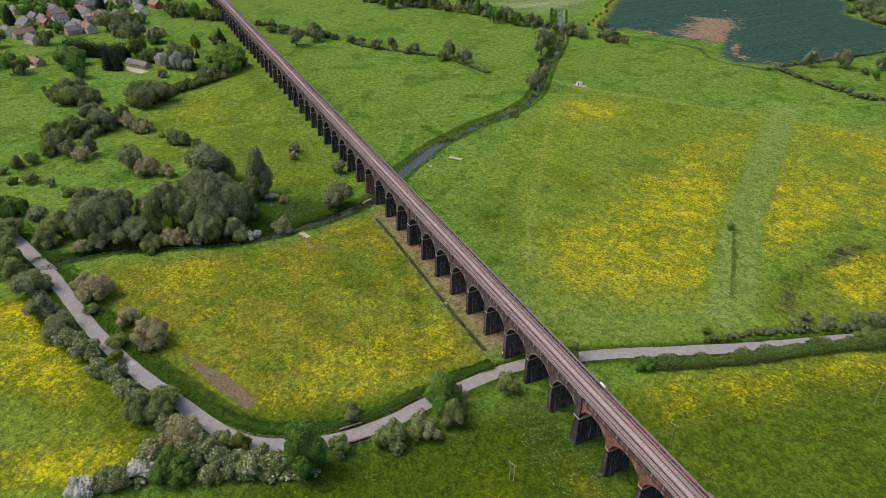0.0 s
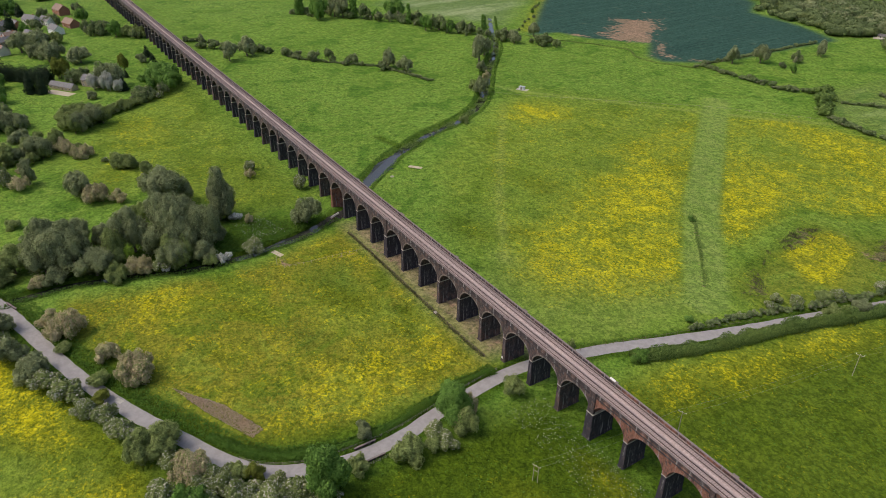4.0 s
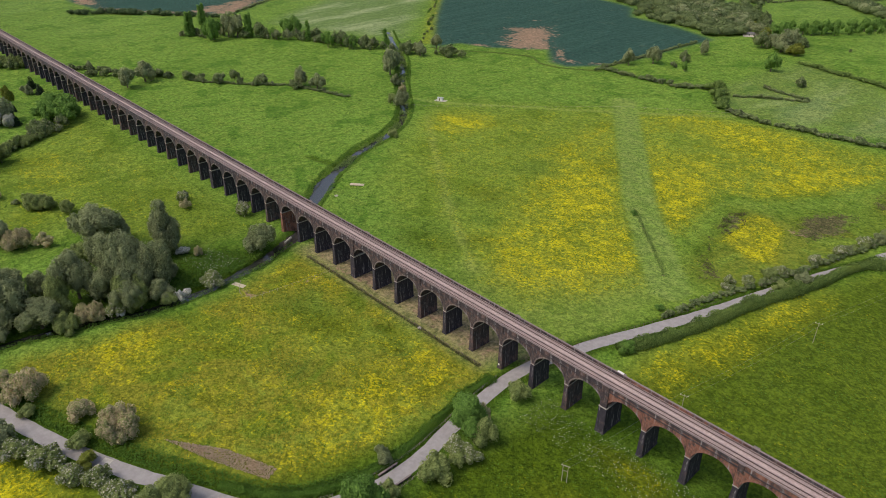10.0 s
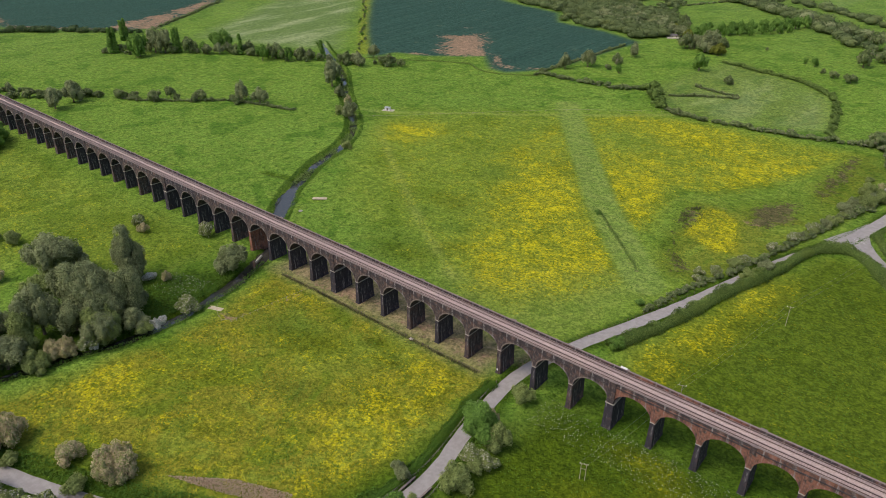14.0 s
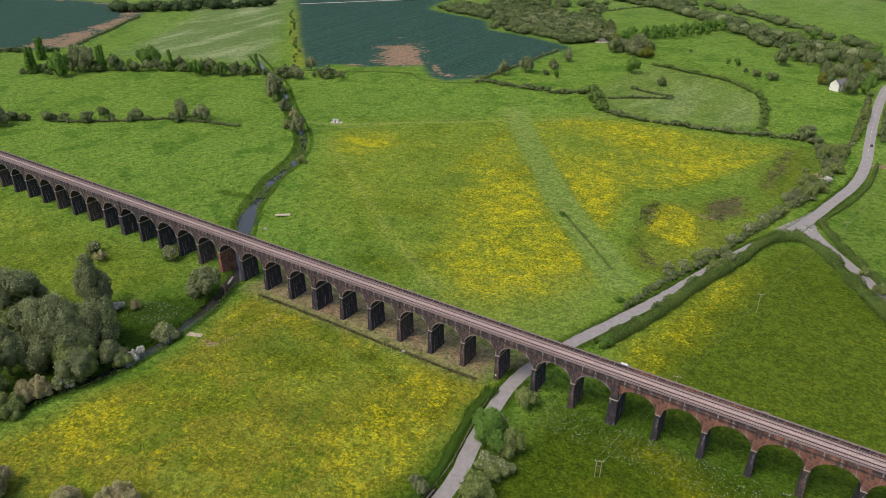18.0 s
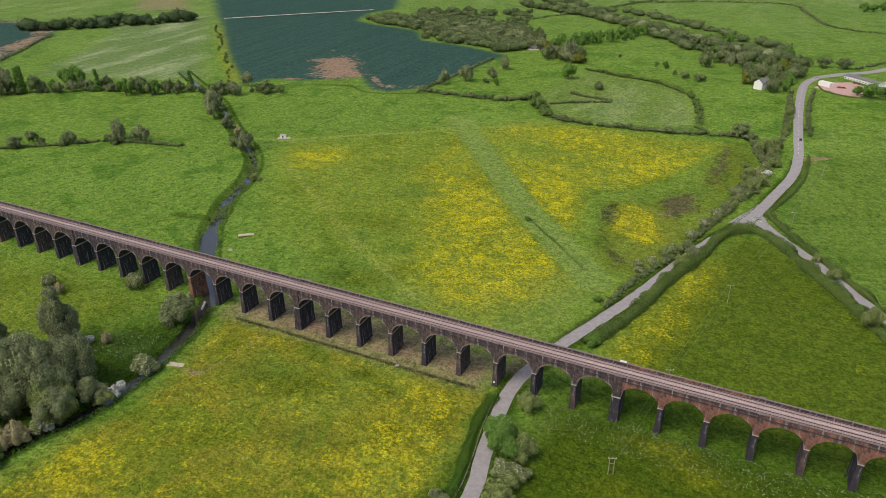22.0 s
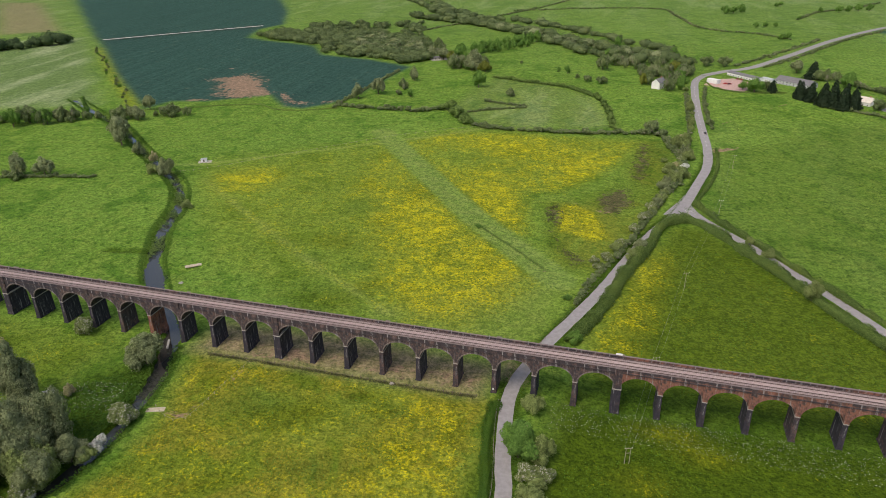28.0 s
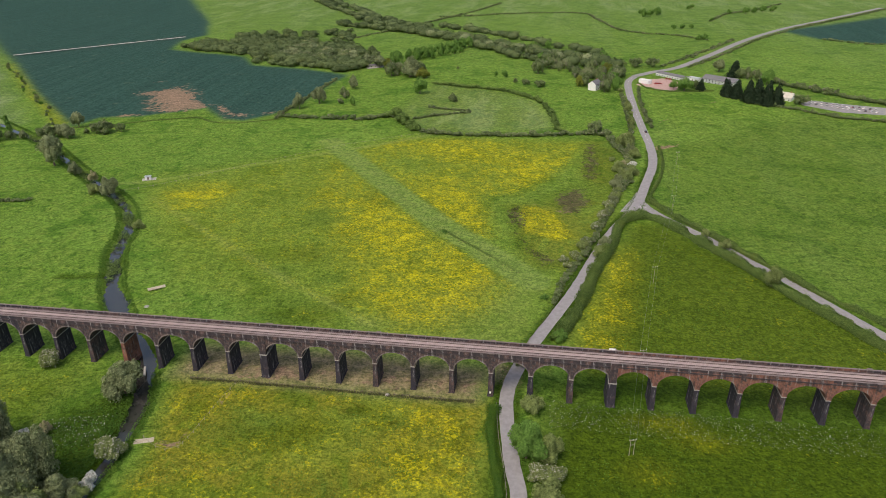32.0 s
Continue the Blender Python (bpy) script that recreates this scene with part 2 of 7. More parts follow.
M = dict(
    ground=ground_material(), road=road_material(), water=water_material(),
    brick=brick_material("blue_brick", (0.044, 0.040, 0.052), (0.110, 0.074, 0.074), 0.25),
    brick_mid=brick_material("mixed_brick", (0.060, 0.050, 0.056), (0.150, 0.094, 0.084), 0.45),
    brick_red=brick_material("red_brick", (0.085, 0.060, 0.058), (0.27, 0.125, 0.090), 0.62),
    brick_new=brick_material("repaired_brick", (0.13, 0.065, 0.052), (0.31, 0.135, 0.090), 0.62),
    ring=brick_material("pale_edged_brick", (0.11, 0.092, 0.088), (0.26, 0.21, 0.185), 0.5),
    stone=plain("pale_stone", (0.30, 0.27, 0.24), (0.42, 0.39, 0.35), 1.5, 0.85, bump=0.02),
    coping=plain("coping_stone", (0.16, 0.13, 0.125), (0.25, 0.20, 0.19), 0.8, 0.85, bump=0.02),
    ballast=plain("brown_ballast", (0.32, 0.243, 0.228), (0.47, 0.378, 0.355), 1.6, 0.95, bump=0.06),
    sleeper=plain("grey_sleeper", (0.24, 0.190, 0.180), (0.34, 0.275, 0.26), 2.0, 0.9),
    rail=plain("rusty_rail", (0.085, 0.055, 0.045), (0.13, 0.085, 0.07), 3.0, 0.5, 0.6, spec=0.4),
    bark=plain("bark", (0.10, 0.075, 0.055), (0.19, 0.15, 0.12), 2.0, 0.9, bump=0.03),
    wood=plain("weathered_wood", (0.19, 0.165, 0.13), (0.31, 0.275, 0.23), 2.5, 0.85),
    white=plain("white_paint", (0.70, 0.69, 0.66), (0.80, 0.79, 0.77), 1.0, 0.6),
    render=plain("cream_render", (0.55, 0.50, 0.42), (0.68, 0.63, 0.54), 0.7, 0.85),
    limestone=plain("limestone_wall", (0.32, 0.26, 0.18), (0.45, 0.38, 0.28), 1.2, 0.9, bump=0.03),
    redwall=plain("house_brick", (0.25, 0.11, 0.075), (0.36, 0.17, 0.12), 1.5, 0.9),
    slate=plain("slate_roof", (0.13, 0.125, 0.13), (0.22, 0.21, 0.21), 1.2, 0.7, bump=0.03),
    tile=plain("brown_tile_roof", (0.20, 0.135, 0.105), (0.31, 0.22, 0.18), 1.2, 0.8, bump=0.03),
    glass=plain("window_glass", (0.03, 0.035, 0.04), (0.05, 0.055, 0.06), 1.0, 0.1, spec=0.5),
    metal=plain("grey_sheet_metal", (0.42, 0.43, 0.44), (0.55, 0.56, 0.57), 0.6, 0.5, 0.2),
    forecourt=plain("pink_paving", (0.42, 0.27, 0.23), (0.52, 0.36, 0.31), 0.5, 0.9),
    gravel=plain("pale_gravel", (0.36, 0.33, 0.29), (0.48, 0.45, 0.40), 0.8, 0.95),
    sandy=plain("bare_sand", (0.40, 0.33, 0.24), (0.52, 0.45, 0.35), 0.8, 0.95),
    tyre=plain("tyre_rubber", (0.02, 0.02, 0.02), (0.035, 0.035, 0.035), 3.0, 0.9),
    red=plain("red_paint", (0.45, 0.03, 0.025), (0.55, 0.05, 0.04), 2.0, 0.4),
    silver=plain("silver_paint", (0.50, 0.51, 0.52), (0.60, 0.61, 0.62), 2.0, 0.35, 0.4),
    darkcar=plain("dark_paint", (0.03, 0.035, 0.05), (0.05, 0.055, 0.07), 2.0, 0.3),
    dirt=plain("brown_earth", (0.17, 0.125, 0.09), (0.27, 0.20, 0.15), 1.0, 0.95, bump=0.05),
    wire=plain("dull_wire", (0.20, 0.20, 0.20), (0.3, 0.3, 0.3), 1.0, 0.5, 0.5),
    willow=leaf_material("willow_leaves", (0.115, 0.142, 0.060), (0.350, 0.390, 0.200)),
    silver_leaf=leaf_material("silver_willow_leaves", (0.34, 0.35, 0.29), (0.56, 0.56, 0.49)),
    green=leaf_material("broad_leaves", (0.085, 0.175, 0.034), (0.205, 0.345, 0.066)),
    mixed=leaf_material("mixed_leaves", (0.115, 0.152, 0.048), (0.345, 0.410, 0.140)),
    lime=leaf_material("young_leaves", (0.132, 0.162, 0.024), (0.252, 0.276, 0.048)),
    conifer=leaf_material("conifer_needles", (0.016, 0.031, 0.016), (0.039, 0.062, 0.029)),
    haw=leaf_material("hawthorn_leaves", (0.115, 0.150, 0.048), (0.310, 0.365, 0.130), (0.60, 0.57, 0.47), 0.20),
    blossom=leaf_material("white_blossom", (0.20, 0.22, 0.12), (0.40, 0.40, 0.30), (0.80, 0.79, 0.74), 0.78),
    dead=leaf_material("bare_twigs", (0.42, 0.35, 0.20), (0.58, 0.49, 0.32), (0.30, 0.34, 0.13), 0.35),
    hedge=leaf_material("hedge_leaves", (0.066, 0.118, 0.024), (0.215, 0.300, 0.075)),
    dull=leaf_material("far_hedge_leaves", (0.078, 0.112, 0.040), (0.245, 0.305, 0.120), (0.26, 0.25, 0.17), 0.10),
    umbel=leaf_material("umbel_flowers", (0.05, 0.09, 0.02), (0.10, 0.15, 0.04), (0.55, 0.55, 0.48), 0.45),
    bramble=leaf_material("bramble_leaves", (0.052, 0.056, 0.024), (0.135, 0.135, 0.058)),
    woods=leaf_material("woodland_leaves", (0.058, 0.086, 0.034), (0.205, 0.260, 0.102)),
    darkwood=leaf_material("dark_wood_leaves", (0.045, 0.075, 0.030), (0.105, 0.155, 0.060)),
    reed=leaf_material("dead_reeds", (0.36, 0.27, 0.19), (0.50, 0.39, 0.29)),
    rank=leaf_material("rank_grass", (0.050, 0.118, 0.013), (0.105, 0.195, 0.025)),
)


# ---- shapes ----
def smooth(a, b, v):
    t = np.clip((np.asarray(v, float) - a) / (b - a), 0, 1)
    return t * t * (3 - 2 * t)


def lift(x, y):
    """The height of the land before the river cuts it."""
    x, y = np.asarray(x, float), np.asarray(y, float)
    return (4 + 8 * smooth(-350, 50, x)) * smooth(200, 520, y + 0.15 * x) + 120 * smooth(1900, 4600, np.hypot(x, y))


def gz(x, y):
    return float(lift(x, y))


def spline(points, gap=3.0):
    """A smooth line through the points, with a place about every gap metres."""
    p = [Vector(q) for q in points]
    p = [p[0] * 2 - p[1], *p, p[-1] * 2 - p[-2]]
    out = []
    for a, b, c, d in zip(p, p[1:], p[2:], p[3:]):
        k = max(1, int((c - b).length / gap))
        for i in range(k):
            t = i / k
            out.append(0.5 * ((2 * b) + (c - a) * t + (2 * a - 5 * b + 4 * c - d) * t * t + (3 * b - a - 3 * c + d) * t ** 3))
    return np.array([tuple(q) for q in [*out, p[-2]]])


def far_from(line, x, y):
    """The distance of places from a line."""
    best = np.full(np.shape(x), 1e9)
    for (ax, ay), (bx, by) in zip(line[:-1], line[1:]):
        dx, dy = bx - ax, by - ay
        t = np.clip(((x - ax) * dx + (y - ay) * dy) / max(1e-9, dx * dx + dy * dy), 0, 1)
        best = np.minimum(best, np.hypot(x - ax - t * dx, y - ay - t * dy))
    return best


def inside(poly, x, y, soft):
    """1 within the outline, 0 outside, a ramp of soft metres to each side of it."""
    pts = np.array([*poly, poly[0]], float)
    odd = np.zeros(np.shape(x), bool)
    for (ax, ay), (bx, by) in zip(pts[:-1], pts[1:]):
        if ay != by:
            odd ^= ((ay > y) != (by > y)) & (x < (bx - ax) * (y - ay) / (by - ay) + ax)
    d = far_from(pts, x, y)
    return np.clip(0.5 + np.where(odd, d, -d) / (2 * soft), 0, 1)


def mesh_of(name, verts, faces, material):
    me = bpy.data.meshes.new(name)
    verts, faces = np.asarray(verts, float), np.asarray(faces, int)
    k = faces.shape[1]
    me.vertices.add(len(verts)), me.loops.add(faces.size), me.polygons.add(len(faces))
    me.vertices.foreach_set("co", verts.ravel()), me.loops.foreach_set("vertex_index", faces.ravel())
    me.polygons.foreach_set("loop_start", np.arange(0, faces.size, k))
    me.update(calc_edges=True)
    me.validate()
    me.materials.append(material)
    return me


def from_bm(name, bm, material):
    me = bpy.data.meshes.new(name)
    bm.to_mesh(me), bm.free()
    for mat in material if isinstance(material, (list, tuple)) else [material]:
        me.materials.append(mat)
    return me


def part(name, shape, material, parent, label="", at=None):
    """One mesh object under a thing or a part; shape: a bmesh, or a mesh that is shared."""
    ob = new(name, shape if isinstance(shape, bpy.types.Mesh) else from_bm(name, shape, material))
    ob.parent = parent
    if at is not None:
        ob.matrix_local = at
    return tagged(ob, label)


def thing(name, label, category, m=None, group="", kind=""):
    ob = new(name)
    if m is not None:
        ob.matrix_world = m
    return tagged(ob, label, category, group, kind)


def box(bm, x0, x1, y0, y1, z0, z1, taper=0.0, bevel=0.0):
    """A block; taper: how far the top draws in on each side."""
    v = [bm.verts.new(p) for p in ((x0, y0, z0), (x1, y0, z0), (x1, y1, z0), (x0, y1, z0),
                                   (x0 + taper, y0 + taper, z1), (x1 - taper, y0 + taper, z1), (x1 - taper, y1 - taper, z1), (x0 + taper, y1 - taper, z1))]
    f = [bm.faces.new([v[i] for i in q]) for q in ((3, 2, 1, 0), (4, 5, 6, 7), (0, 1, 5, 4), (1, 2, 6, 5), (2, 3, 7, 6), (3, 0, 4, 7))]
    if bevel:
        bmesh.ops.bevel(bm, geom=list({e for q in f for e in q.edges}), offset=bevel, segments=1, affect="EDGES")
    return v


def block(*a, **k):
    bm = bmesh.new()
    box(bm, *a, **k)
    return bm


def tube(bm, a, b, r0, r1, n=7):
    """A tapered round bar from a to b."""
    a, b = Vector(a), Vector(b)
    q = (b - a).to_track_quat("Z", "Y")
    rings = [[bm.verts.new(c + q @ Vector((r * math.cos(i * math.tau / n), r * math.sin(i * math.tau / n), 0))) for i in range(n)] for c, r in ((a, r0), (b, r1))]
    for i in range(n):
        bm.faces.new((rings[0][i], rings[0][i - n + 1], rings[1][i - n + 1], rings[1][i]))
    bm.faces.new(rings[1]), bm.faces.new(rings[0][::-1])


def ribbon(line, width, z, name, material, fade=0.0, crown=0.04, ragged=0.0, seed=1):
    """A strip along a line that follows the land, slightly cambered; ragged: how uneven its edges are."""
    rng = np.random.default_rng(seed)
    line = np.asarray(line)
    d = np.gradient(line, axis=0)
    d /= np.linalg.norm(d, axis=1)[:, None]
    side = np.stack([-d[:, 1], d[:, 0]], 1)
    w = np.broadcast_to(np.asarray(width, float), len(line))
    rows = []
    for s in (-0.5, -0.25, 0.0, 0.25, 0.5):
        off = s * w + (rng.normal(0, ragged, len(line)) if abs(s) == 0.5 else 0)
        p = line + side * off[:, None]
        rows.append(np.column_stack([p, lift(p[:, 0], p[:, 1]) + z + crown * (1 - (2 * s) ** 2)]))
    v = np.stack(rows, 1).reshape(-1, 3)
    k = np.arange(len(line) - 1)[:, None] * 5 + np.arange(4)[None]
    f = np.stack([k, k + 1, k + 6, k + 5], -1).reshape(-1, 4)[:, ::-1]
    return mesh_of(name, v, f, material)


# ---- the lines of the plan ----
LANE = spline([(-343.3, -243.1), (-243.4, -201), (-185.5, -173), (-133.3, -151.5), (-106, -142.6), (-79.2, -134.4), (-58.1, -126.5), (-40.1, -118.4), (-26.4, -111.2), (-6, -100.1), (2.7, -93), (8.2, -83.7), (11.5, -74.4), (12.9, -65.2), (12.5, -51), (9.9, -38.5), (7.3, -21), (6, -6.9),
               (6.9, 5.1), (11, 20.8), (15, 33.5), (24, 57.5), (33.7, 84.8), (46.8, 127.8), (58, 159.2), (72, 192), (82.4, 232.3), (91.4, 270.3), (93.9, 306), (92.5, 352.3), (91.5, 406.3), (92.6, 468.7), (96, 504.1), (104.7, 529.4)])
HILL_ROAD = spline([(104.7, 529.4), (127.3, 555.5), (155.8, 583.2), (206.1, 667.6), (274.8, 790), (354.7, 908.1), (438.6, 1007.9), (613.8, 1217.5)], 12)
BRANCH = spline([(72, 193), (79, 187), (94, 166), (108, 146), (122, 122), (135, 101), (147, 79), (159, 58), (195, 0), (250, -60)])
RIVER = spline([(-470, 330), (-430, 303), (-392, 279), (-357, 255), (-326, 228), (-297, 203), (-268, 180), (-253, 168), (-232, 147), (-216, 121), (-209, 102), (-204, 88), (-194, 71), (-186, 56), (-176, 43), (-158, 22), (-140, 5), (-135, -3),
                (-129, -16), (-124, -28), (-122, -40), (-120, -55), (-120, -77), (-126, -95), (-133, -120), (-134, -140), (-132, -157), (-127, -186), (-136, -238), (-194, -307)])
RIVER_NORTH, RIVER_SOUTH = RIVER[RIVER[:, 1] > 8], RIVER[RIVER[:, 1] < -6]
CUT = spline([(-175.4, 40.6), (-169.6, 45.1), (-165.6, 48.8), (-161.5, 55.2)], 4)
DITCH = spline([(-215.8, 60.6), (-205.1, 62.5), (-194.4, 64.5)], 4)
CROP = [(-381.3, 314.9), (-373.5, 343.3), (-341.7, 350.7), (-308.4, 373.7), (-294.4, 384.8), (-262.6, 350.1), (-243.1, 347), (-225.1, 366.1), (-212.6, 391.4), (-206.8, 443.7), (-201.2, 505.4), (-197.6, 524.3), (-257.7, 559.5), (-327.6, 579.4), (-361.5, 632.1), (-393.3, 644.6), (-445.4, 658), (-481.6, 675.6),
        (-502.1, 747.9), (-491.2, 804.5), (-559.1, 955.6), (-857.8, 1462.7), (-1222.6, 1345.8), (-1331.3, 1295.5), (-692.6, 626.9), (-620.7, 556.4), (-489.1, 418)]
CROP_WEST = [(-870.1, 136.5), (-784.1, 142.8), (-689.6, 216.7), (-666.9, 253.4), (-721.8, 333), (-770, 408.8), (-831.9, 479.7), (-1219.3, 421.4), (-1317.2, 168.9)]
CROP_EAST = [(345.6, 889.4), (569.6, 1084.2), (787.9, 1099.4), (668.7, 866.6), (445.1, 776.1), (374.8, 811.9)]
PALE = [(-591.3, 257.3), (-460.5, 301.7), (-434.3, 317.5), (-624.2, 531.3), (-701.7, 614.7), (-836.4, 524.8), (-707.2, 458.7)]
MEADOW = [(0.7, -8.9), (0.3, -62), (-6.8, -90.7), (-34.4, -107), (-66.1, -118.8), (-103.4, -133.3), (-120.2, -128.5), (-113.7, -96.8), (-106.8, -66.1), (-106.8, -50), (-113.6, -31.8), (-118, -10.1)]
SOUTH = [(-104.7, -152.1), (-67.1, -138.7), (-35.2, -123.7), (-3.1, -111.9), (2.1, -135.3), (-27.2, -212.9), (-135.5, -227.4)]


BRAMBLES = [[(-6, 173), (2, 183), (7, 168), (7, 151), (1, 149)], [(0, 140), (2, 146), (11, 123), (26, 111), (17, 103), (10, 116)],
            [(22, 202), (35, 220), (44, 220), (46, 190), (35, 171), (25, 178)], [(41, 243), (45, 309), (54, 307), (55, 270), (50, 228)]]


def build_ground():
    def axis(lo, a, b, hi, fine, below, above):
        mid = list(np.arange(a, b + fine, fine))
        left, right, s = [], [], fine
        while (left[-1] if left else a) > lo:
            s *= below
            left.append((left[-1] if left else a) - s)
        s = fine
        while (right[-1] if right else mid[-1]) < hi:
            s *= above
            right.append((right[-1] if right else mid[-1]) + s)
        return np.array(left[::-1] + mid + right)

    xs, ys = axis(-4900, -320, 190, 4900, 2.5, 1.019, 1.035), axis(-4900, -190, 330, 4900, 2.5, 1.08, 1.019)
    X, Y = np.meshgrid(xs, ys, indexing="ij")
    x, y = X.ravel(), Y.ravel()
    z = lift(x, y)
    dr = far_from(RIVER, x, y)
    half = 2.0 - 0.9 * smooth(60, 100, y) - 1.1 * smooth(-22, -40, y) + 2.4 * np.exp(-((x + 176) ** 2 + (y - 42) ** 2) / 90)
    bank = smooth(0, 3.2, dr - half + 0.8 * np.sin(x * 0.21) * np.sin(y * 0.17 + 1))
    z -= 2.6 * (1 - bank)
    z -= 0.9 * (1 - smooth(0.8, 3.5, far_from(DITCH, x, y))) * (np.abs(x) < 400)
    z -= 1.3 * (1 - smooth(1.0, 3.5, far_from(CUT, x, y)))
    lane = far_from(LANE, x, y)
    roads = np.minimum(lane, far_from(BRANCH, x, y))
    rough = 0.22 * np.array([noise.noise((a * 0.05, b * 0.05, 0)) for a, b in zip(x, y)])
    z += rough * smooth(3.5, 9, roads) * smooth(5, 10, np.abs(y)) * (np.hypot(x, y) < 900)
    nx, ny = len(xs), len(ys)
    k = (np.arange(nx - 1)[:, None] * ny + np.arange(ny - 1)[None]).ravel()
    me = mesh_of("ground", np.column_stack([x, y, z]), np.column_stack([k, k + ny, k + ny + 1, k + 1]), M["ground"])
    me.shade_smooth()
    near = np.hypot(x, y) < 1500

    def give(name, value):
        me.attributes.new(name, "FLOAT", "POINT").data.foreach_set("value", np.clip(value, 0, 1).astype(np.float32))

    def blob(cx, cy, rx, ry, turn=0.0):
        c, s = math.cos(radians(turn)), math.sin(radians(turn))
        u, v = (x - cx) * c + (y - cy) * s, -(x - cx) * s + (y - cy) * c
        return np.clip(1.3 - np.hypot(u / rx, v / ry), 0, 1)

    meadow = inside(MEADOW, x, y, 5)
    strip = 1 - smooth(8, 9.5, far_from([(-149.7, 297.3), (-43.1, 152.2), (13, 87.1)], x, y))
    yellow = 0.56 * meadow + 0.34 * meadow * np.maximum.reduce([blob(-6.2, -74.2, 14.5, 9.3), blob(-19.2, -49.4, 20.5, 22.5), blob(-20.8, -20.8, 20.2, 9.1), blob(-71.6, -12.4, 23.8, 6.9), blob(-101.6, -95.8, 18.4, 20.4)])
    yellow += 0.70 * inside([(-135.6, 262.5), (-125.6, 174.9), (-91.6, 108.7), (-74.5, 56.3), (-40.6, 34.1), (-24, 31.3), (-4.9, 59), (2.2, 90.6), (-27, 125.4), (-69.2, 182.4), (-104.4, 234.9)], x, y, 9) * (0.66 + 0.45 * np.maximum.reduce([blob(-29.7, 89, 38.2, 45.8), blob(-67.5, 136.1, 27.6, 55.3, 30), blob(-42, 56.7, 25.1, 23.2)]))
    yellow += 0.26 * inside([(-236.2, 181.2), (-141.1, 276.7), (-93.8, 118.1), (-74.4, 37.7), (-132.9, 73.5), (-191, 115.1)], x, y, 16)
    yellow += 0.70 * inside([(-127.7, 274.4), (-97.2, 306.1), (-56.6, 316.1), (1.2, 311.9), (49.7, 313.8), (35.9, 271.7), (17.7, 230.4), (0.8, 204.7), (-21.1, 197), (-8.9, 138.2), (-27, 128), (-77.4, 194.9), (-133.8, 270.7)], x, y, 6) * (0.72 + 0.40 * np.maximum.reduce([blob(-36.9, 179.1, 30.9, 54.5, 30), blob(8.9, 251, 26.4, 35.1), blob(-50, 281.9, 50.7, 25.3)]) - 0.4 * blob(-76.9, 260.6, 22.2, 29))
    yellow += 0.5 * blob(-201.3, 175.2, 25.9, 25.9) + 1.25 * inside([(6.2, 183.7), (20.2, 178.5), (34.1, 142.3), (25.5, 136.8), (9.1, 150.9)], x, y, 4)
    yellow += 0.62 * np.maximum.reduce([blob(52.4, 100.9, 11.7, 33, -14), blob(45.1, 63.5, 13.8, 29.6, -14), blob(39.3, 38.5, 14, 20)]) + 0.24 * inside([(31.4, 15), (48.2, 117.1), (64.5, 167.3), (82.4, 171.8), (117.2, 116.3), (181.6, 9.9), (112.1, 7.6)], x, y, 6)
    south = inside(SOUTH, x, y, 5)
    yellow += 0.95 * south * (0.16 + 0.85 * np.maximum(inside([(-136.5, -179.5), (-109.2, -153.7), (-58, -141), (-38.9, -136.3), (-41.3, -144.9), (-66.6, -167.8), (-123.2, -206.7)], x, y, 7), inside([(-19, -146.9), (-13.1, -126.5), (5.5, -126.8), (7.8, -151.5), (-3.4, -170), (-20.4, -165.3)], x, y, 6)))
    yellow += 0.13 * inside([(21.3, -11), (187.9, -9.8), (194, -152.7), (12.7, -170.2), (21.4, -62.2)], x, y, 6) + 0.3 * blob(52.4, -36, 10.4, 7.3)
    yellow += 0.30 * inside([(-271.1, -117.6), (-161.8, -58.6), (-158, -13.7), (-399.7, -8.4), (-321.3, -91)], x, y, 15) + 0.3 * blob(-300, -63.2, 37.5, 18.8) + 0.3 * blob(-236.4, -94.6, 29.2, 17.5)
    yellow += 0.6 * (1 - smooth(5, 12, far_from([(-397.8, 324.4), (-493, 418.4), (-619.7, 551.1)], x, y)))
    yellow += 0.22 * inside([(-255, 205), (-160, 62), (-60, 22), (10, 20), (60, 180), (72, 235), (52, 318), (-90, 325)], x, y, 8)
    yellow += 0.08 * inside([(95, 190), (104, 330), (118, 440), (230, 400), (420, 330), (330, 60), (190, 30)], x, y, 10) + 0.12 * inside([(-420, -10), (-300, -95), (-165, -60), (-150, -12)], x, y, 10)
    yellow += 0.6 * inside([(2, 174), (12, 184), (22, 172), (26, 147), (24, 138), (15, 141), (6, 143), (6, 157)], x, y, 3)
    yellow += 0.25 * south
    rank = np.maximum.reduce([blob(-107, -11.5, 5, 3), blob(-80, -31, 20, 9, 25), blob(-70, -15, 14, 6), blob(-46, -19, 8, 6), blob(-32, -24, 8, 6), blob(-44, -55, 16, 5, 20), blob(-97, 51, 16, 9), blob(-110, 82, 10, 8), blob(-84, 77, 9, 7), blob(-111, 150, 12, 14)])
    yellow += 0.45 * blob(60, -11, 14, 5) + 0.40 * blob(71, -19, 12, 6)
    yellow *= 1 - 0.6 * rank
    yellow *= smooth(3.2, 6, roads) * smooth(5, 9, dr)
    yellow *= 1 - strip
    give("yellow", np.where(near, yellow, 0))
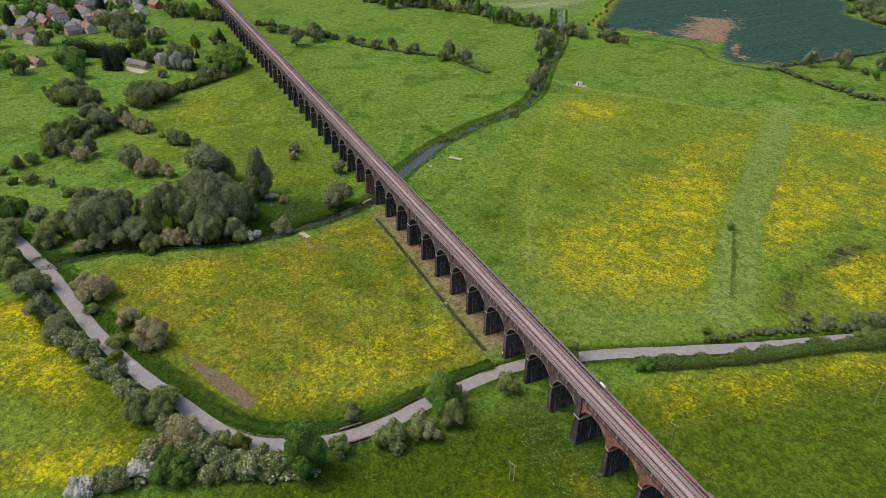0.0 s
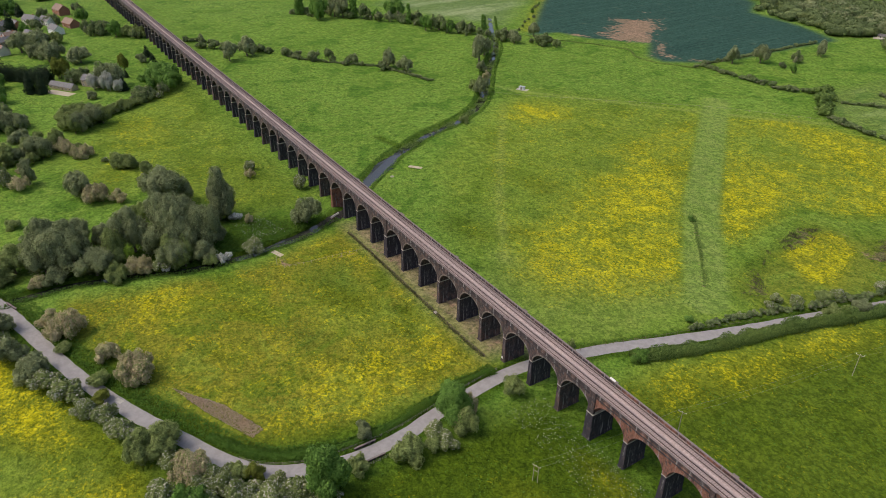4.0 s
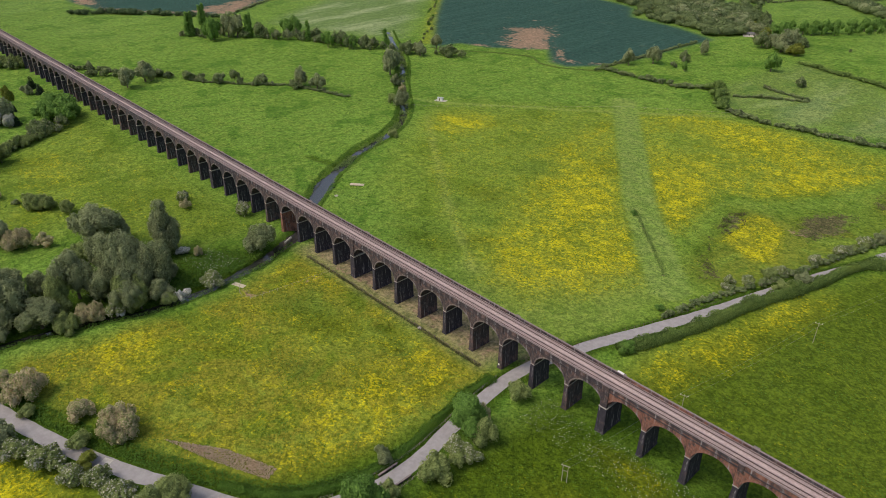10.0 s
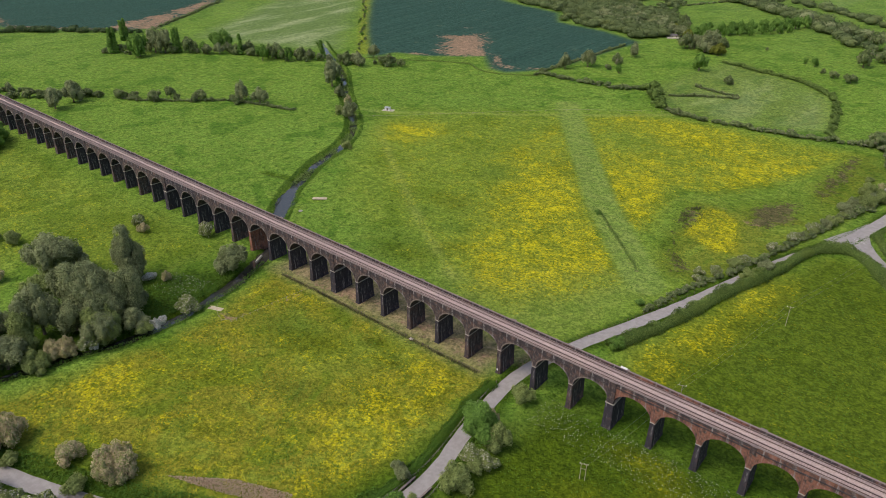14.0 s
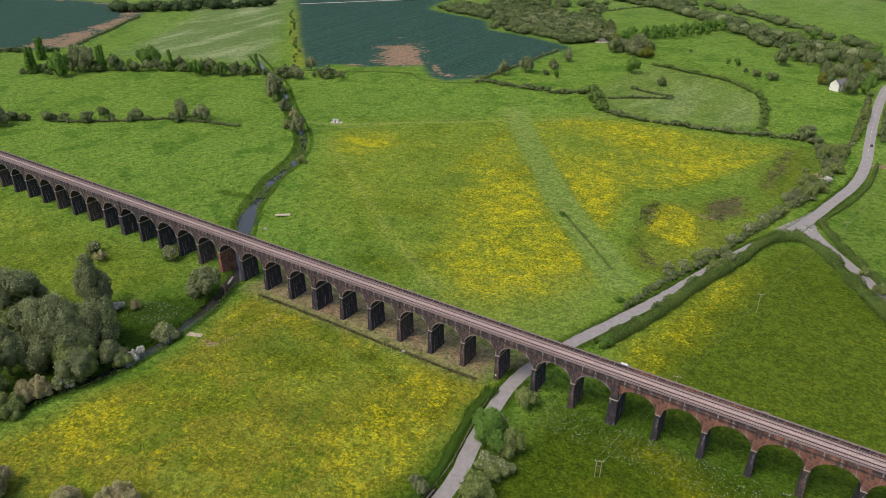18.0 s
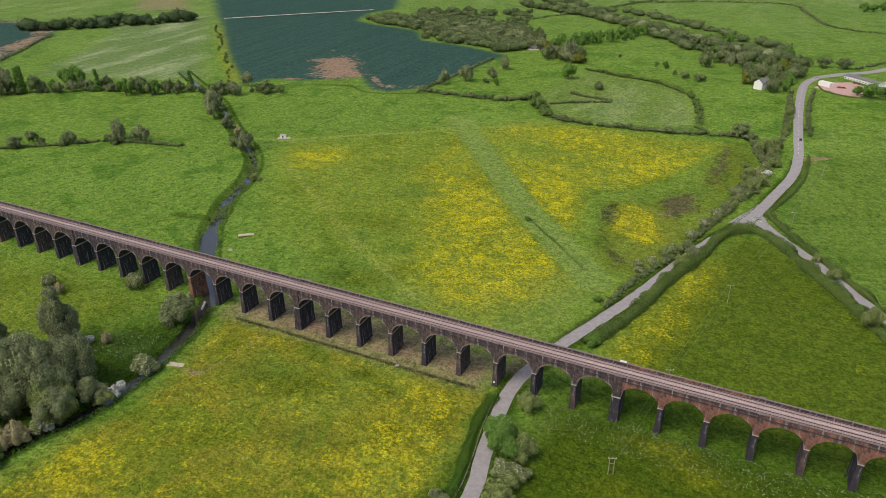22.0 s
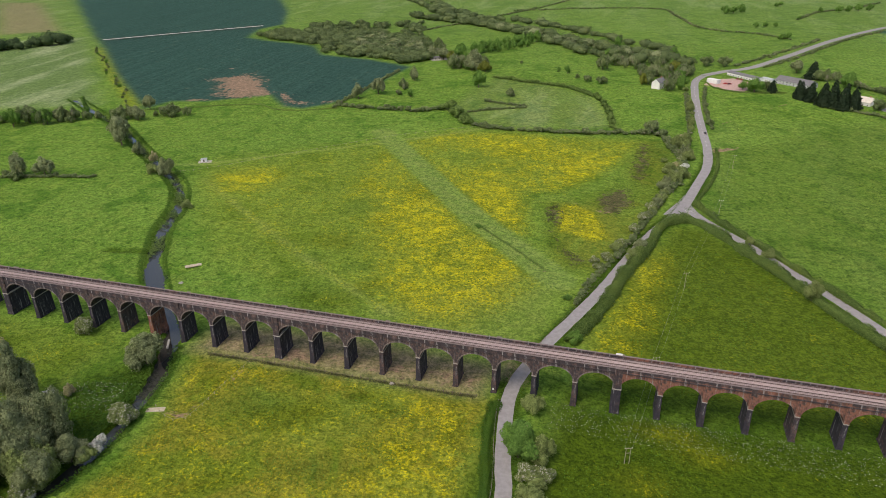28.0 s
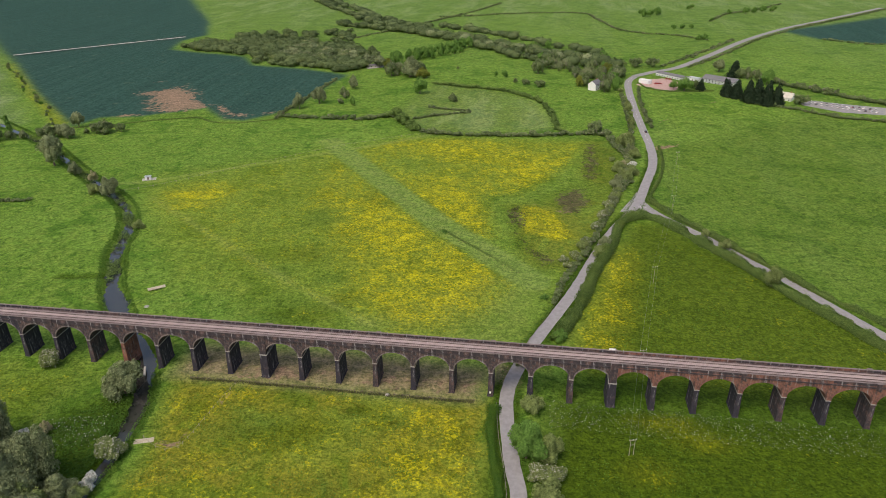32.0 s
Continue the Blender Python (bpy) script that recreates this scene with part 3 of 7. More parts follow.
    give("olive", 1.0 * meadow * (1 - 0.7 * blob(-62.5, -35.5, 30.2, 16.1)) + 0.15 * south + 0.35 * inside([(-95.5, 491), (-57.7, 468.7), (1.8, 425.4), (25.4, 342.6), (-71.2, 324.9), (-115.3, 370.3)], x, y, 8) + 0.6 * inside([(-3.8, 184.8), (36.3, 197.8), (58.1, 217.4), (73, 310.7), (51.3, 319.1), (42.6, 246.9), (57.6, 175.5), (28.7, 99.4), (9.1, 107.9)], x, y, 6))
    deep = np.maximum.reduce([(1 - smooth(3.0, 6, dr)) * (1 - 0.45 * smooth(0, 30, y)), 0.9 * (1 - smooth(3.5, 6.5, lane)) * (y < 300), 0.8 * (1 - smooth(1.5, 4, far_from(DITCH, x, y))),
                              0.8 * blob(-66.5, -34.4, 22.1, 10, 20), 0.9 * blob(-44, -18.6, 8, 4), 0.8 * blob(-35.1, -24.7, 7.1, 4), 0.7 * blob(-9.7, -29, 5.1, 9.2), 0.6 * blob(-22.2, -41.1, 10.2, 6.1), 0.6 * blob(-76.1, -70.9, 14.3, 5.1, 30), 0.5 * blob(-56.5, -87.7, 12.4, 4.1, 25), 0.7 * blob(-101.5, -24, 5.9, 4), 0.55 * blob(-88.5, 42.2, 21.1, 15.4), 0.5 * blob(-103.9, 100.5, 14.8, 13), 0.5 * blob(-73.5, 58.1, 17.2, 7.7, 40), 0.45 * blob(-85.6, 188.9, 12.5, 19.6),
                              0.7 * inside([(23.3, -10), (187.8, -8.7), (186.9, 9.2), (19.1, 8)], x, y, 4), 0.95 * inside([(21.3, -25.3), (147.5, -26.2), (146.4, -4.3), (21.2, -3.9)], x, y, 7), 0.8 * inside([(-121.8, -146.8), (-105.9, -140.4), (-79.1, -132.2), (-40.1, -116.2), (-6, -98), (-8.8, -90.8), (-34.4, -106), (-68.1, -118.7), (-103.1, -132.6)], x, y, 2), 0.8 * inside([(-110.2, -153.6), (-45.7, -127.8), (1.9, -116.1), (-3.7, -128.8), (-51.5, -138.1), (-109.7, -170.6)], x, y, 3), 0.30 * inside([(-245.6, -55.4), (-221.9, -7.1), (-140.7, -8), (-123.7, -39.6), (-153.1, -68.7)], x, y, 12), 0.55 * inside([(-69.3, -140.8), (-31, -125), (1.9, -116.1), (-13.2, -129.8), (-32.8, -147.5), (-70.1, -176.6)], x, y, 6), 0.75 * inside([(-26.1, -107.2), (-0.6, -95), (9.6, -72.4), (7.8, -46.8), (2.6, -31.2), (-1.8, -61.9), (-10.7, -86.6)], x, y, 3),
                              0.80 * inside([(31.4, 11), (65.6, 165.6), (84.5, 168.4), (160.7, 61.9), (251.4, -32.7), (209.6, -6.8), (23.3, -9)], x, y, 8), 1.0 * inside([(208.5, 1.2), (222.5, -179.1), (14.4, -192.7), (17.2, -62.2), (23.3, -0.9)], x, y, 8), 0.30 * inside([(85.3, 190.5), (99.8, 303.5), (235.4, 399), (451.6, 298.1), (369.4, 93.7), (264.6, -32.5), (168.2, 61.8)], x, y, 8),
                              0.45 * inside([(-5.7, 178.9), (3.6, 184.3), (8.2, 149.1), (13, 122.3), (22.7, 106.5), (16.9, 96.4), (4.3, 125.5), (-3.1, 160.6)], x, y, 5), 0.35 * inside([(16.2, 199.9), (37.6, 227.2), (44.6, 203.2), (34.8, 179.4), (26.6, 178)], x, y, 6), 0.3 * inside([(34.8, 182.8), (58.4, 205.2), (75.4, 294.7), (56.5, 321.4), (40.5, 261.5)], x, y, 8)])
    deep = np.maximum(deep, 0.36 * rank)
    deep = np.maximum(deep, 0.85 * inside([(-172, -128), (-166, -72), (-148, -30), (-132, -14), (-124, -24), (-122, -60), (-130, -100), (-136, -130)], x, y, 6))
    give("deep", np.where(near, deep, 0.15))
    give("mown", np.where(near, 0.9 * strip + 1.0 * (1 - smooth(1.6, 3.8, far_from([(-260.6, 188.3), (-245.8, 192.8), (-201.6, 228), (-149.7, 265.6), (-95.9, 303.7), (-72.9, 322.7)], x, y))) + 0.75 * (1 - smooth(1.2, 3.4, far_from([(-228.3, 167.7), (-150.9, 107), (-100.2, 68.6), (-54.2, 37.8)], x, y)))
                          + 0.8 * (1 - smooth(2, 7, far_from([(-85.9, 434.1), (-61, 435.5), (-48.9, 408.2), (-63.4, 372.5), (-77.8, 345)], x, y))) + 0.6 * blob(-4.2, 375.6, 20.3, 3.9) + 0.5 * inside([(-64.8, 37.7), (-10.4, 90.3), (18.9, 80.8), (8.9, 28.6), (-41.2, 11)], x, y, 5), 0))
    give("crop", np.maximum.reduce([inside(CROP, x, y, 4), inside(CROP_WEST, x, y, 5), inside(CROP_EAST, x, y, 8)]))
    corn = np.maximum.reduce([inside(CROP, x, y, 9), inside(CROP_WEST, x, y, 12), inside(CROP_EAST, x, y, 14)])
    # The hypot term paints distance haze into the colour from 450 m outwards.
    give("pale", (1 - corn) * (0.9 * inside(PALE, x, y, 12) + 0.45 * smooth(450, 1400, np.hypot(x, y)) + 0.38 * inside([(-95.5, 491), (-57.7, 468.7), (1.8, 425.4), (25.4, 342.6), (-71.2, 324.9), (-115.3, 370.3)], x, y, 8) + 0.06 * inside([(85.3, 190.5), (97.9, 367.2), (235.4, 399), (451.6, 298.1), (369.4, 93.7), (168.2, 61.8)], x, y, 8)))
    earth = np.maximum.reduce([0.48 * inside([(-117.8, -7.2), (-5.4, -6.8), (-2.3, 4.1), (-117.1, 4.4)], x, y, 2), inside([(-387.6, 435.2), (-353.9, 464.1), (-322.2, 424.5), (-294.4, 384.8), (-326, 365.8), (-344.1, 380.5)], x, y, 26),
                               0.8 * inside([(-373.3, 343.7), (-347.2, 347.9), (-333.8, 358.2), (-351.8, 358.8)], x, y, 7), 0.60 * inside([(-294.4, 384.8), (-262.1, 351.5), (-235.1, 352.3), (-219.3, 379.7), (-258.9, 373.4), (-282.9, 402.5)], x, y, 10), 0.7 * blob(-391.2, 481.1, 14.9, 4.8, 40),
                               0.7 * inside(CROP_WEST, x, y, 12) * (1 - inside([(-864.1, 165.7), (-791.6, 163.2), (-715.6, 219.8), (-756.7, 307.5), (-791.5, 387.2), (-867.9, 459.4), (-1181.7, 398.8), (-1282.6, 171)], x, y, 14)),
                               0.55 * (1 - smooth(0.3, 2.0, far_from([(-41.5, 145.5), (-17.7, 118.7), (6.1, 94.3)], x, y))), 0.62 * blob(9.9, 188, 7.3, 2.8), 0.6 * blob(-21.2, 188.1, 2.9, 1.8), 0.5 * blob(27.6, 178.1, 11.1, 5.6), 0.6 * inside([(-112.4, -45.8), (-99.8, -48), (-96.6, -44.1), (-106.3, -41.9)], x, y, 1.5),
                               0.42 * inside([(-98.7, -46), (-90.9, -8.3), (-94.8, -8.3), (-102.6, -46)], x, y, 1.2), 0.6 * inside([(-46.8, -105.7), (-30, -99.7), (-10.9, -90.7), (-13.9, -86.5), (-29.7, -92.5), (-42.5, -101.6)], x, y, 1.5), 0.62 * inside([(91.9, 307.9), (117.3, 316.1), (119.5, 307.1), (94.2, 297.9)], x, y, 4), 0.45 * (1 - smooth(0.8, 3, far_from([(99.2, 354.2), (126.8, 388), (164.6, 431.1)], x, y)))])
    give("earth", earth)
    give("bramble", np.maximum.reduce([inside(q, x, y, 8) for q in BRAMBLES]))
    give("worn", np.maximum(0.75 * inside([(-1160, 932), (-1085, 951), (-778, 659), (-833, 607)], x, y, 10), np.maximum(0.95 * inside([(-121.7, -8.1), (-5.4, -7.8), (-1.2, 12), (-60.7, 15.9), (-120.4, 12.9)], x, y, 5), 0.8 * inside([(-1.3, 5.1), (11, 3.1), (8.9, 13), (0.8, 18.9)], x, y, 2))))
    return tagged(new("ground", me), "meadows and fields with buttercups, earth and crops", "ground", kind="structure")


build_ground()
tagged(new("water", ribbon(RIVER, 16, -1.55, "water", M["water"], crown=0)), "dark slow river between grassy banks", "river", kind="structure")
tagged(new("road", ribbon(LANE, np.interp(np.arange(len(LANE)), [0, len(LANE) * 0.33, len(LANE) * 0.42, len(LANE)], [6.6, 5.0, 5.0, 7.0]), 0.06, "road", M["road"], ragged=0.1)), "worn grey asphalt lane passing under the viaduct", "road", kind="structure")
tagged(new("road", ribbon(HILL_ROAD, 8.5, 0.35, "road", M["road"])), "grey road climbing between far fields", "road", kind="structure")
tagged(new("road", ribbon(BRANCH, 5.4, 0.07, "road", M["road"], ragged=0.08, seed=2)), "grey side road between a hedge and a ditch", "road", kind="structure")

# ---- the viaduct ----
PITCH, HALF, SPRING, CROWN, DECK, TOP = 14.2, 4.1, 10.2, 15.4, 17.3, 18.25
FIRST, LAST = -60, 20


def pier_x(k):
    """Where pier k stands along the line."""
    return PITCH * k


def arch_z(x, half_span):
    return SPRING + (CROWN - SPRING) * math.sqrt(max(0.0, 1 - ((x - PITCH / 2) / half_span) ** 2))


def span_mesh(material, pier_half=0.8):
    """The wall over one arch, from pier centre to pier centre, with its vault."""
    half = PITCH / 2 - pier_half
    xs = [0.0, pier_half] + [PITCH / 2 - half * math.cos(math.pi * i / 20) for i in range(1, 20)] + [PITCH - pier_half, PITCH]
    bm = bmesh.new()
    rows = []
    for x in xs:
        z = SPRING if x <= pier_half or x >= PITCH - pier_half else arch_z(x, half)
        rows.append([bm.verts.new(p) for p in ((x, -HALF, z), (x, -HALF, DECK), (x, HALF, DECK), (x, HALF, z))])
    for a, b in zip(rows, rows[1:]):
        for i, j in ((0, 1), (1, 2), (2, 3), (3, 0)):
            bm.faces.new((a[i], b[i], b[j], a[j]))
    return from_bm("arch", bm, material)


def ring_mesh(side, material):
    """The proud brick ring round one arch."""
    half = PITCH / 2 - 0.8
    bm = bmesh.new()
    y0, y1 = (-HALF - 0.09, -HALF + 0.02) if side < 0 else (HALF - 0.02, HALF + 0.09)
    rows = []
    for i in range(23):
        a = math.pi * i / 22
        c, s = -math.cos(a), math.sin(a)
        inner = (PITCH / 2 + (half - 0.03) * c, SPRING + (CROWN - SPRING - 0.03) * s)
        outer = (PITCH / 2 + (half + 0.42) * c, SPRING + (CROWN - SPRING + 0.42) * s)
        rows.append([bm.verts.new(p) for p in ((inner[0], y0, inner[1]), (outer[0], y0, outer[1]), (outer[0], y1, outer[1]), (inner[0], y1, inner[1]))])
    for a, b in zip(rows, rows[1:]):
        for i in range(4):
            bm.faces.new((a[i], b[i], b[i - 3], a[i - 3]))
    for r in (rows[0][::-1], rows[-1]):
        bm.faces.new(r)
    bmesh.ops.recalc_face_normals(bm, faces=bm.faces)
    return from_bm("arch_ring", bm, material)


def pier_mesh(half, deep, material):
    bm = bmesh.new()
    box(bm, -half - 0.30, half + 0.30, -deep - 0.45, deep + 0.45, -3.2, 0.55, 0.0, 0.06)
    box(bm, -half - 0.16, half + 0.16, -deep - 0.28, deep + 0.28, 0.55, SPRING - 0.39, 0.16, 0.05)
    return from_bm("shaft", bm, material)


def build_viaduct():
    v = thing("railway_viaduct", "long viaduct of dark stained brick arches on tall piers", "viaduct", kind="structure")
    bricks = (M["brick"], M["brick_mid"], M["brick_red"])
    spans = [span_mesh(m) for m in bricks]
    rings = [[ring_mesh(s, m) for s in (-1, 1)] for m in (M["ring"], M["ring"], M["brick_red"])]
    shafts = [pier_mesh(0.8, HALF, m) for m in bricks]
    shafts.append(pier_mesh(0.8, HALF, M["brick_new"]))
    kings = [pier_mesh(1.4, HALF + 0.35, m) for m in bricks]
    imposts = [from_bm("impost", block(-h - 0.12, h + 0.12, -d - 0.16, d + 0.16, SPRING - 0.40, SPRING, bevel=0.08), M["stone"]) for h, d in ((0.8, HALF), (1.4, HALF + 0.35))]
    walls = [[from_bm("parapet", block(0, PITCH, *((-HALF + 0.02, -HALF + 0.42) if s < 0 else (HALF - 0.42, HALF - 0.02)), DECK, TOP), m) for s in (-1, 1)] for m in bricks]
    caps = [from_bm("coping", block(0.01, PITCH - 0.01, *((-HALF - 0.10, -HALF + 0.52) if s < 0 else (HALF - 0.52, HALF + 0.10)), TOP, TOP + 0.18, bevel=0.05), M["coping"]) for s in (-1, 1)]
    courses = [from_bm("string_course", block(0, PITCH, *((-HALF - 0.28, -HALF - 0.002) if s < 0 else (HALF + 0.002, HALF + 0.28)), DECK - 0.75, DECK - 0.28, bevel=0.06), M["brick_mid"]) for s in (-1, 1)]
    rng = random.Random(4)
    for k in range(FIRST, LAST + 1):
        at = pose(pier_x(k), 0, 0)
        wide = at @ Matrix.Diagonal(((pier_x(k + 1) - pier_x(k)) / PITCH, 1, 1, 1))
        hue = 2 if k >= 4 and rng.random() < 0.55 else (1 if rng.random() < 0.35 else 0)
        king = k % 9 == 3
        pier = part("pier", (kings if king else shafts)[1 if rng.random() < 0.3 else 0] if k != -10 else shafts[3], None, v, "stepped brick buttress pier" if king else "", at)
        part("impost", imposts[king], None, pier)
        if king or k % 3 == 0:
            for s in (-1, 1):
                w = 1.25 if king else 0.8
                y0, y1 = sorted((s * (HALF - 0.5), s * (HALF + 0.42)))
                part("pilaster", block(-w, w, y0, y1, SPRING + 0.02 if king else DECK - 1.6, TOP + 0.12, bevel=0.08), M["brick_mid"], pier)
                part("pilaster_cap", block(-w - 0.12, w + 0.12, y0 - 0.1, y1 + 0.1, TOP + 0.13, TOP + 0.32, bevel=0.05), M["coping"], pier)
        if k < LAST:
            h = 2 if k >= 3 and rng.random() < 0.8 else (1 if k > -14 or rng.random() < 0.5 else 0)
            span = part("arch_span", spans[h], None, v, "", wide)
            for i in (0, 1):
                part("arch_ring", rings[h][i], None, span), part("string_course", courses[i], None, span)
                part("parapet", walls[h if h < 2 or rng.random() < 0.5 else 1][i], None, span), part("coping", caps[i], None, span)
    x0, x1 = pier_x(FIRST), pier_x(LAST)
    bm = bmesh.new()
    xs = np.linspace(x0, x1, 180)
    prof = [(-3.66, 0.004), (-3.6, 0.10), (-3.1, 0.16), (-2.9, 0.42), (-0.75, 0.42), (-0.35, 0.22), (0.35, 0.22), (0.75, 0.42), (2.9, 0.42), (3.1, 0.16), (3.6, 0.10), (3.66, 0.004)]
    rows = [[bm.verts.new((x, y, DECK + z + rng.uniform(-0.03, 0.03) * (z > 0.05))) for y, z in prof] for x in xs]
    for a, b in zip(rows, rows[1:]):
        for i in range(len(prof) - 1):
            bm.faces.new((a[i], b[i], b[i + 1], a[i + 1]))
    part("ballast", bm, M["ballast"], v, "brown stone ballast under the tracks")
    verts, faces = [], []
    base = np.array([(0, 0, 0), (1, 0, 0), (1, 1, 0), (0, 1, 0), (0, 0, 1), (1, 0, 1), (1, 1, 1), (0, 1, 1)], float)
    quads = np.array([(4, 5, 6, 7), (0, 1, 5, 4), (1, 2, 6, 5), (2, 3, 7, 6), (3, 0, 4, 7)])
    for c in (-1.83, 1.83):
        for i in range(int((x1 - x0) / 0.7)):
            faces.append(quads + len(verts) * 8)
            verts.append(base * (0.26, 2.5, 0.12) + (x0 + 0.3 + i * 0.7, c - 1.25, DECK + 0.40))
    tagged(part("sleepers", mesh_of("sleepers", np.concatenate(verts), np.concatenate(faces), M["sleeper"]), None, v, "grey sleepers in rows"), kind="stuff")
    for c in (-1.83, 1.83):
        for g in (-0.75, 0.75):
            bm = bmesh.new()
            box(bm, x0, x1, c + g - 0.11, c + g + 0.11, DECK + 0.52, DECK + 0.55)
            box(bm, x0, x1, c + g - 0.05, c + g + 0.05, DECK + 0.55, DECK + 0.68)
            part("rail", bm, M["rail"], v, "rusty steel rail")
    for k in range(FIRST * 2, LAST * 2, 1):
        if -60 < k < 24:
            part("parapet_bracket", block(-0.06, 0.06, HALF - 0.62, HALF - 0.50, DECK + 0.3, TOP + 0.75), M["wire"], v, "", pose(k * PITCH / 2 + 3.5, 0, 0))
    return v


build_viaduct()


# ---- trees and hedges ----
def leaf_quads(p, nrm, size, rng):
    """One bent leaf clump at each place, facing roughly along nrm."""
    k = len(p)
    nrm = nrm + rng.normal(0, 0.36, (k, 3))
    nrm /= np.linalg.norm(nrm, axis=1)[:, None] + 1e-9
    u = np.cross(nrm, rng.normal(0, 1, (k, 3)))
    u /= np.linalg.norm(u, axis=1)[:, None] + 1e-9
    w = np.cross(nrm, u)
    s = (size * rng.uniform(0.55, 1.35, k))[:, None]
    v = np.stack([p - u * s, p - w * s * 0.75 - nrm * s * 0.25, p + u * s, p + w * s * 0.75 - nrm * s * 0.25], 1).reshape(-1, 3)
    return v, np.arange(k * 4).reshape(-1, 4)


def ball(centre, radius, seed, rings=4, seg=6):
    """A lumpy closed core, as quads, that stops light inside a crown."""
    rng = np.random.default_rng(seed)
    th = np.linspace(0.02, math.pi - 0.02, rings + 1)[:, None]
    ph = np.linspace(0, math.tau, seg, endpoint=False)[None]
    d = np.stack([np.sin(th) * np.cos(ph), np.sin(th) * np.sin(ph), np.cos(th) + 0 * ph], -1)
    v = (d * (rng.uniform(0.86, 1.0, (rings + 1, seg, 1))) * radius + centre).reshape(-1, 3)
    i = np.arange(rings)[:, None] * seg
    j = np.arange(seg)[None]
    f = np.stack([i + j, i + seg + j, i + seg + (j + 1) % seg, i + (j + 1) % seg], -1).reshape(-1, 4)
    return v, f


def crown_mesh(name, lobes, count, leaf, material, seed):
    rng = np.random.default_rng(seed)
    c, r = np.array([q[:3] for q in lobes], float), np.array([q[3:] for q in lobes], float)
    vol = (r[:, 0] * r[:, 2])
    pick = rng.choice(len(lobes), count, p=vol / vol.sum())
    d = rng.normal(0, 1, (count, 3))
    d[:, 2] = np.where(rng.random(count) < 0.35, np.abs(d[:, 2]), d[:, 2])
    d /= np.linalg.norm(d, axis=1)[:, None]
    p = c[pick] + d * r[pick] * (0.84 + 0.36 * rng.random((count, 1)) ** 1.5)
    deep = np.zeros(count, bool)
    for i in range(len(lobes)):
        deep |= (pick != i) & (np.linalg.norm((p - c[i]) / r[i], axis=1) < 0.80)
    keep = ~deep & (p[:, 2] > 0.05)
    v, f = leaf_quads(p[keep], d[keep], leaf, rng)
    vs, fs, n = [v], [f], len(v)
    for i in range(len(lobes)):
        if r[i, 0] < 0.5 * r[:, 0].max():
            continue
        bv, bf = ball(c[i], r[i] * 0.92, seed * 50 + i)
        bv[:, 2] = np.maximum(bv[:, 2], 0.02)
        vs.append(bv), fs.append(bf + n)
        n += len(bv)
    return mesh_of(name, np.concatenate(vs), np.concatenate(fs), material)


def lobes_round(rng, h, w, low, k):
    """A crown of a few leaning masses, each broken up into many small tufts."""
    tall = h - low
    big = [(0, 0, low + tall * 0.50, w * 0.31, tall * 0.47)]
    for i in range(max(4, k // 4)):
        a, q = (i + rng.uniform(-0.35, 0.35)) * math.tau / max(4, k // 4), rng.uniform(0.24, 0.36) * w
        big.append((q * math.cos(a), q * math.sin(a), low + tall * rng.uniform(0.22, 0.62), w * rng.uniform(0.16, 0.25), tall * rng.uniform(0.24, 0.36)))
    out = []
    for x, y, z, r, rz in big:
        out.append((x, y, z, r * 0.86, r * 0.86, rz * 0.88))
        for _ in range(k // 2):
            u, v = rng.uniform(0, math.tau), rng.uniform(-0.55, 1.0)
            c = math.sqrt(max(0.0, 1 - v * v))
            s = r * rng.uniform(0.26, 0.46)
            out.append((x + 0.78 * r * c * math.cos(u), y + 0.78 * r * c * math.sin(u), max(low * 0.6 + s * 0.5, z + 0.82 * rz * v), s, s, s * rng.uniform(0.85, 1.5)))
    return out


def lobes_cone(rng, h, w, low, k):
    return [(rng.uniform(-0.05, 0.05) * w, rng.uniform(-0.05, 0.05) * w, low + (h - low) * t, w * (0.5 * (1 - t) + 0.07), w * (0.5 * (1 - t) + 0.07), h * 0.16) for t in [(i + 0.4) / (k + 0.4) for i in range(k)]]


def lobes_column(rng, h, w, low, k):
    return [(rng.uniform(-0.1, 0.1) * w, rng.uniform(-0.1, 0.1) * w, low + (h - low) * (i + 0.5) / k, w * (0.5 - 0.28 * (i / k)), w * (0.5 - 0.28 * (i / k)), (h - low) / k * 0.85) for i in range(k)]


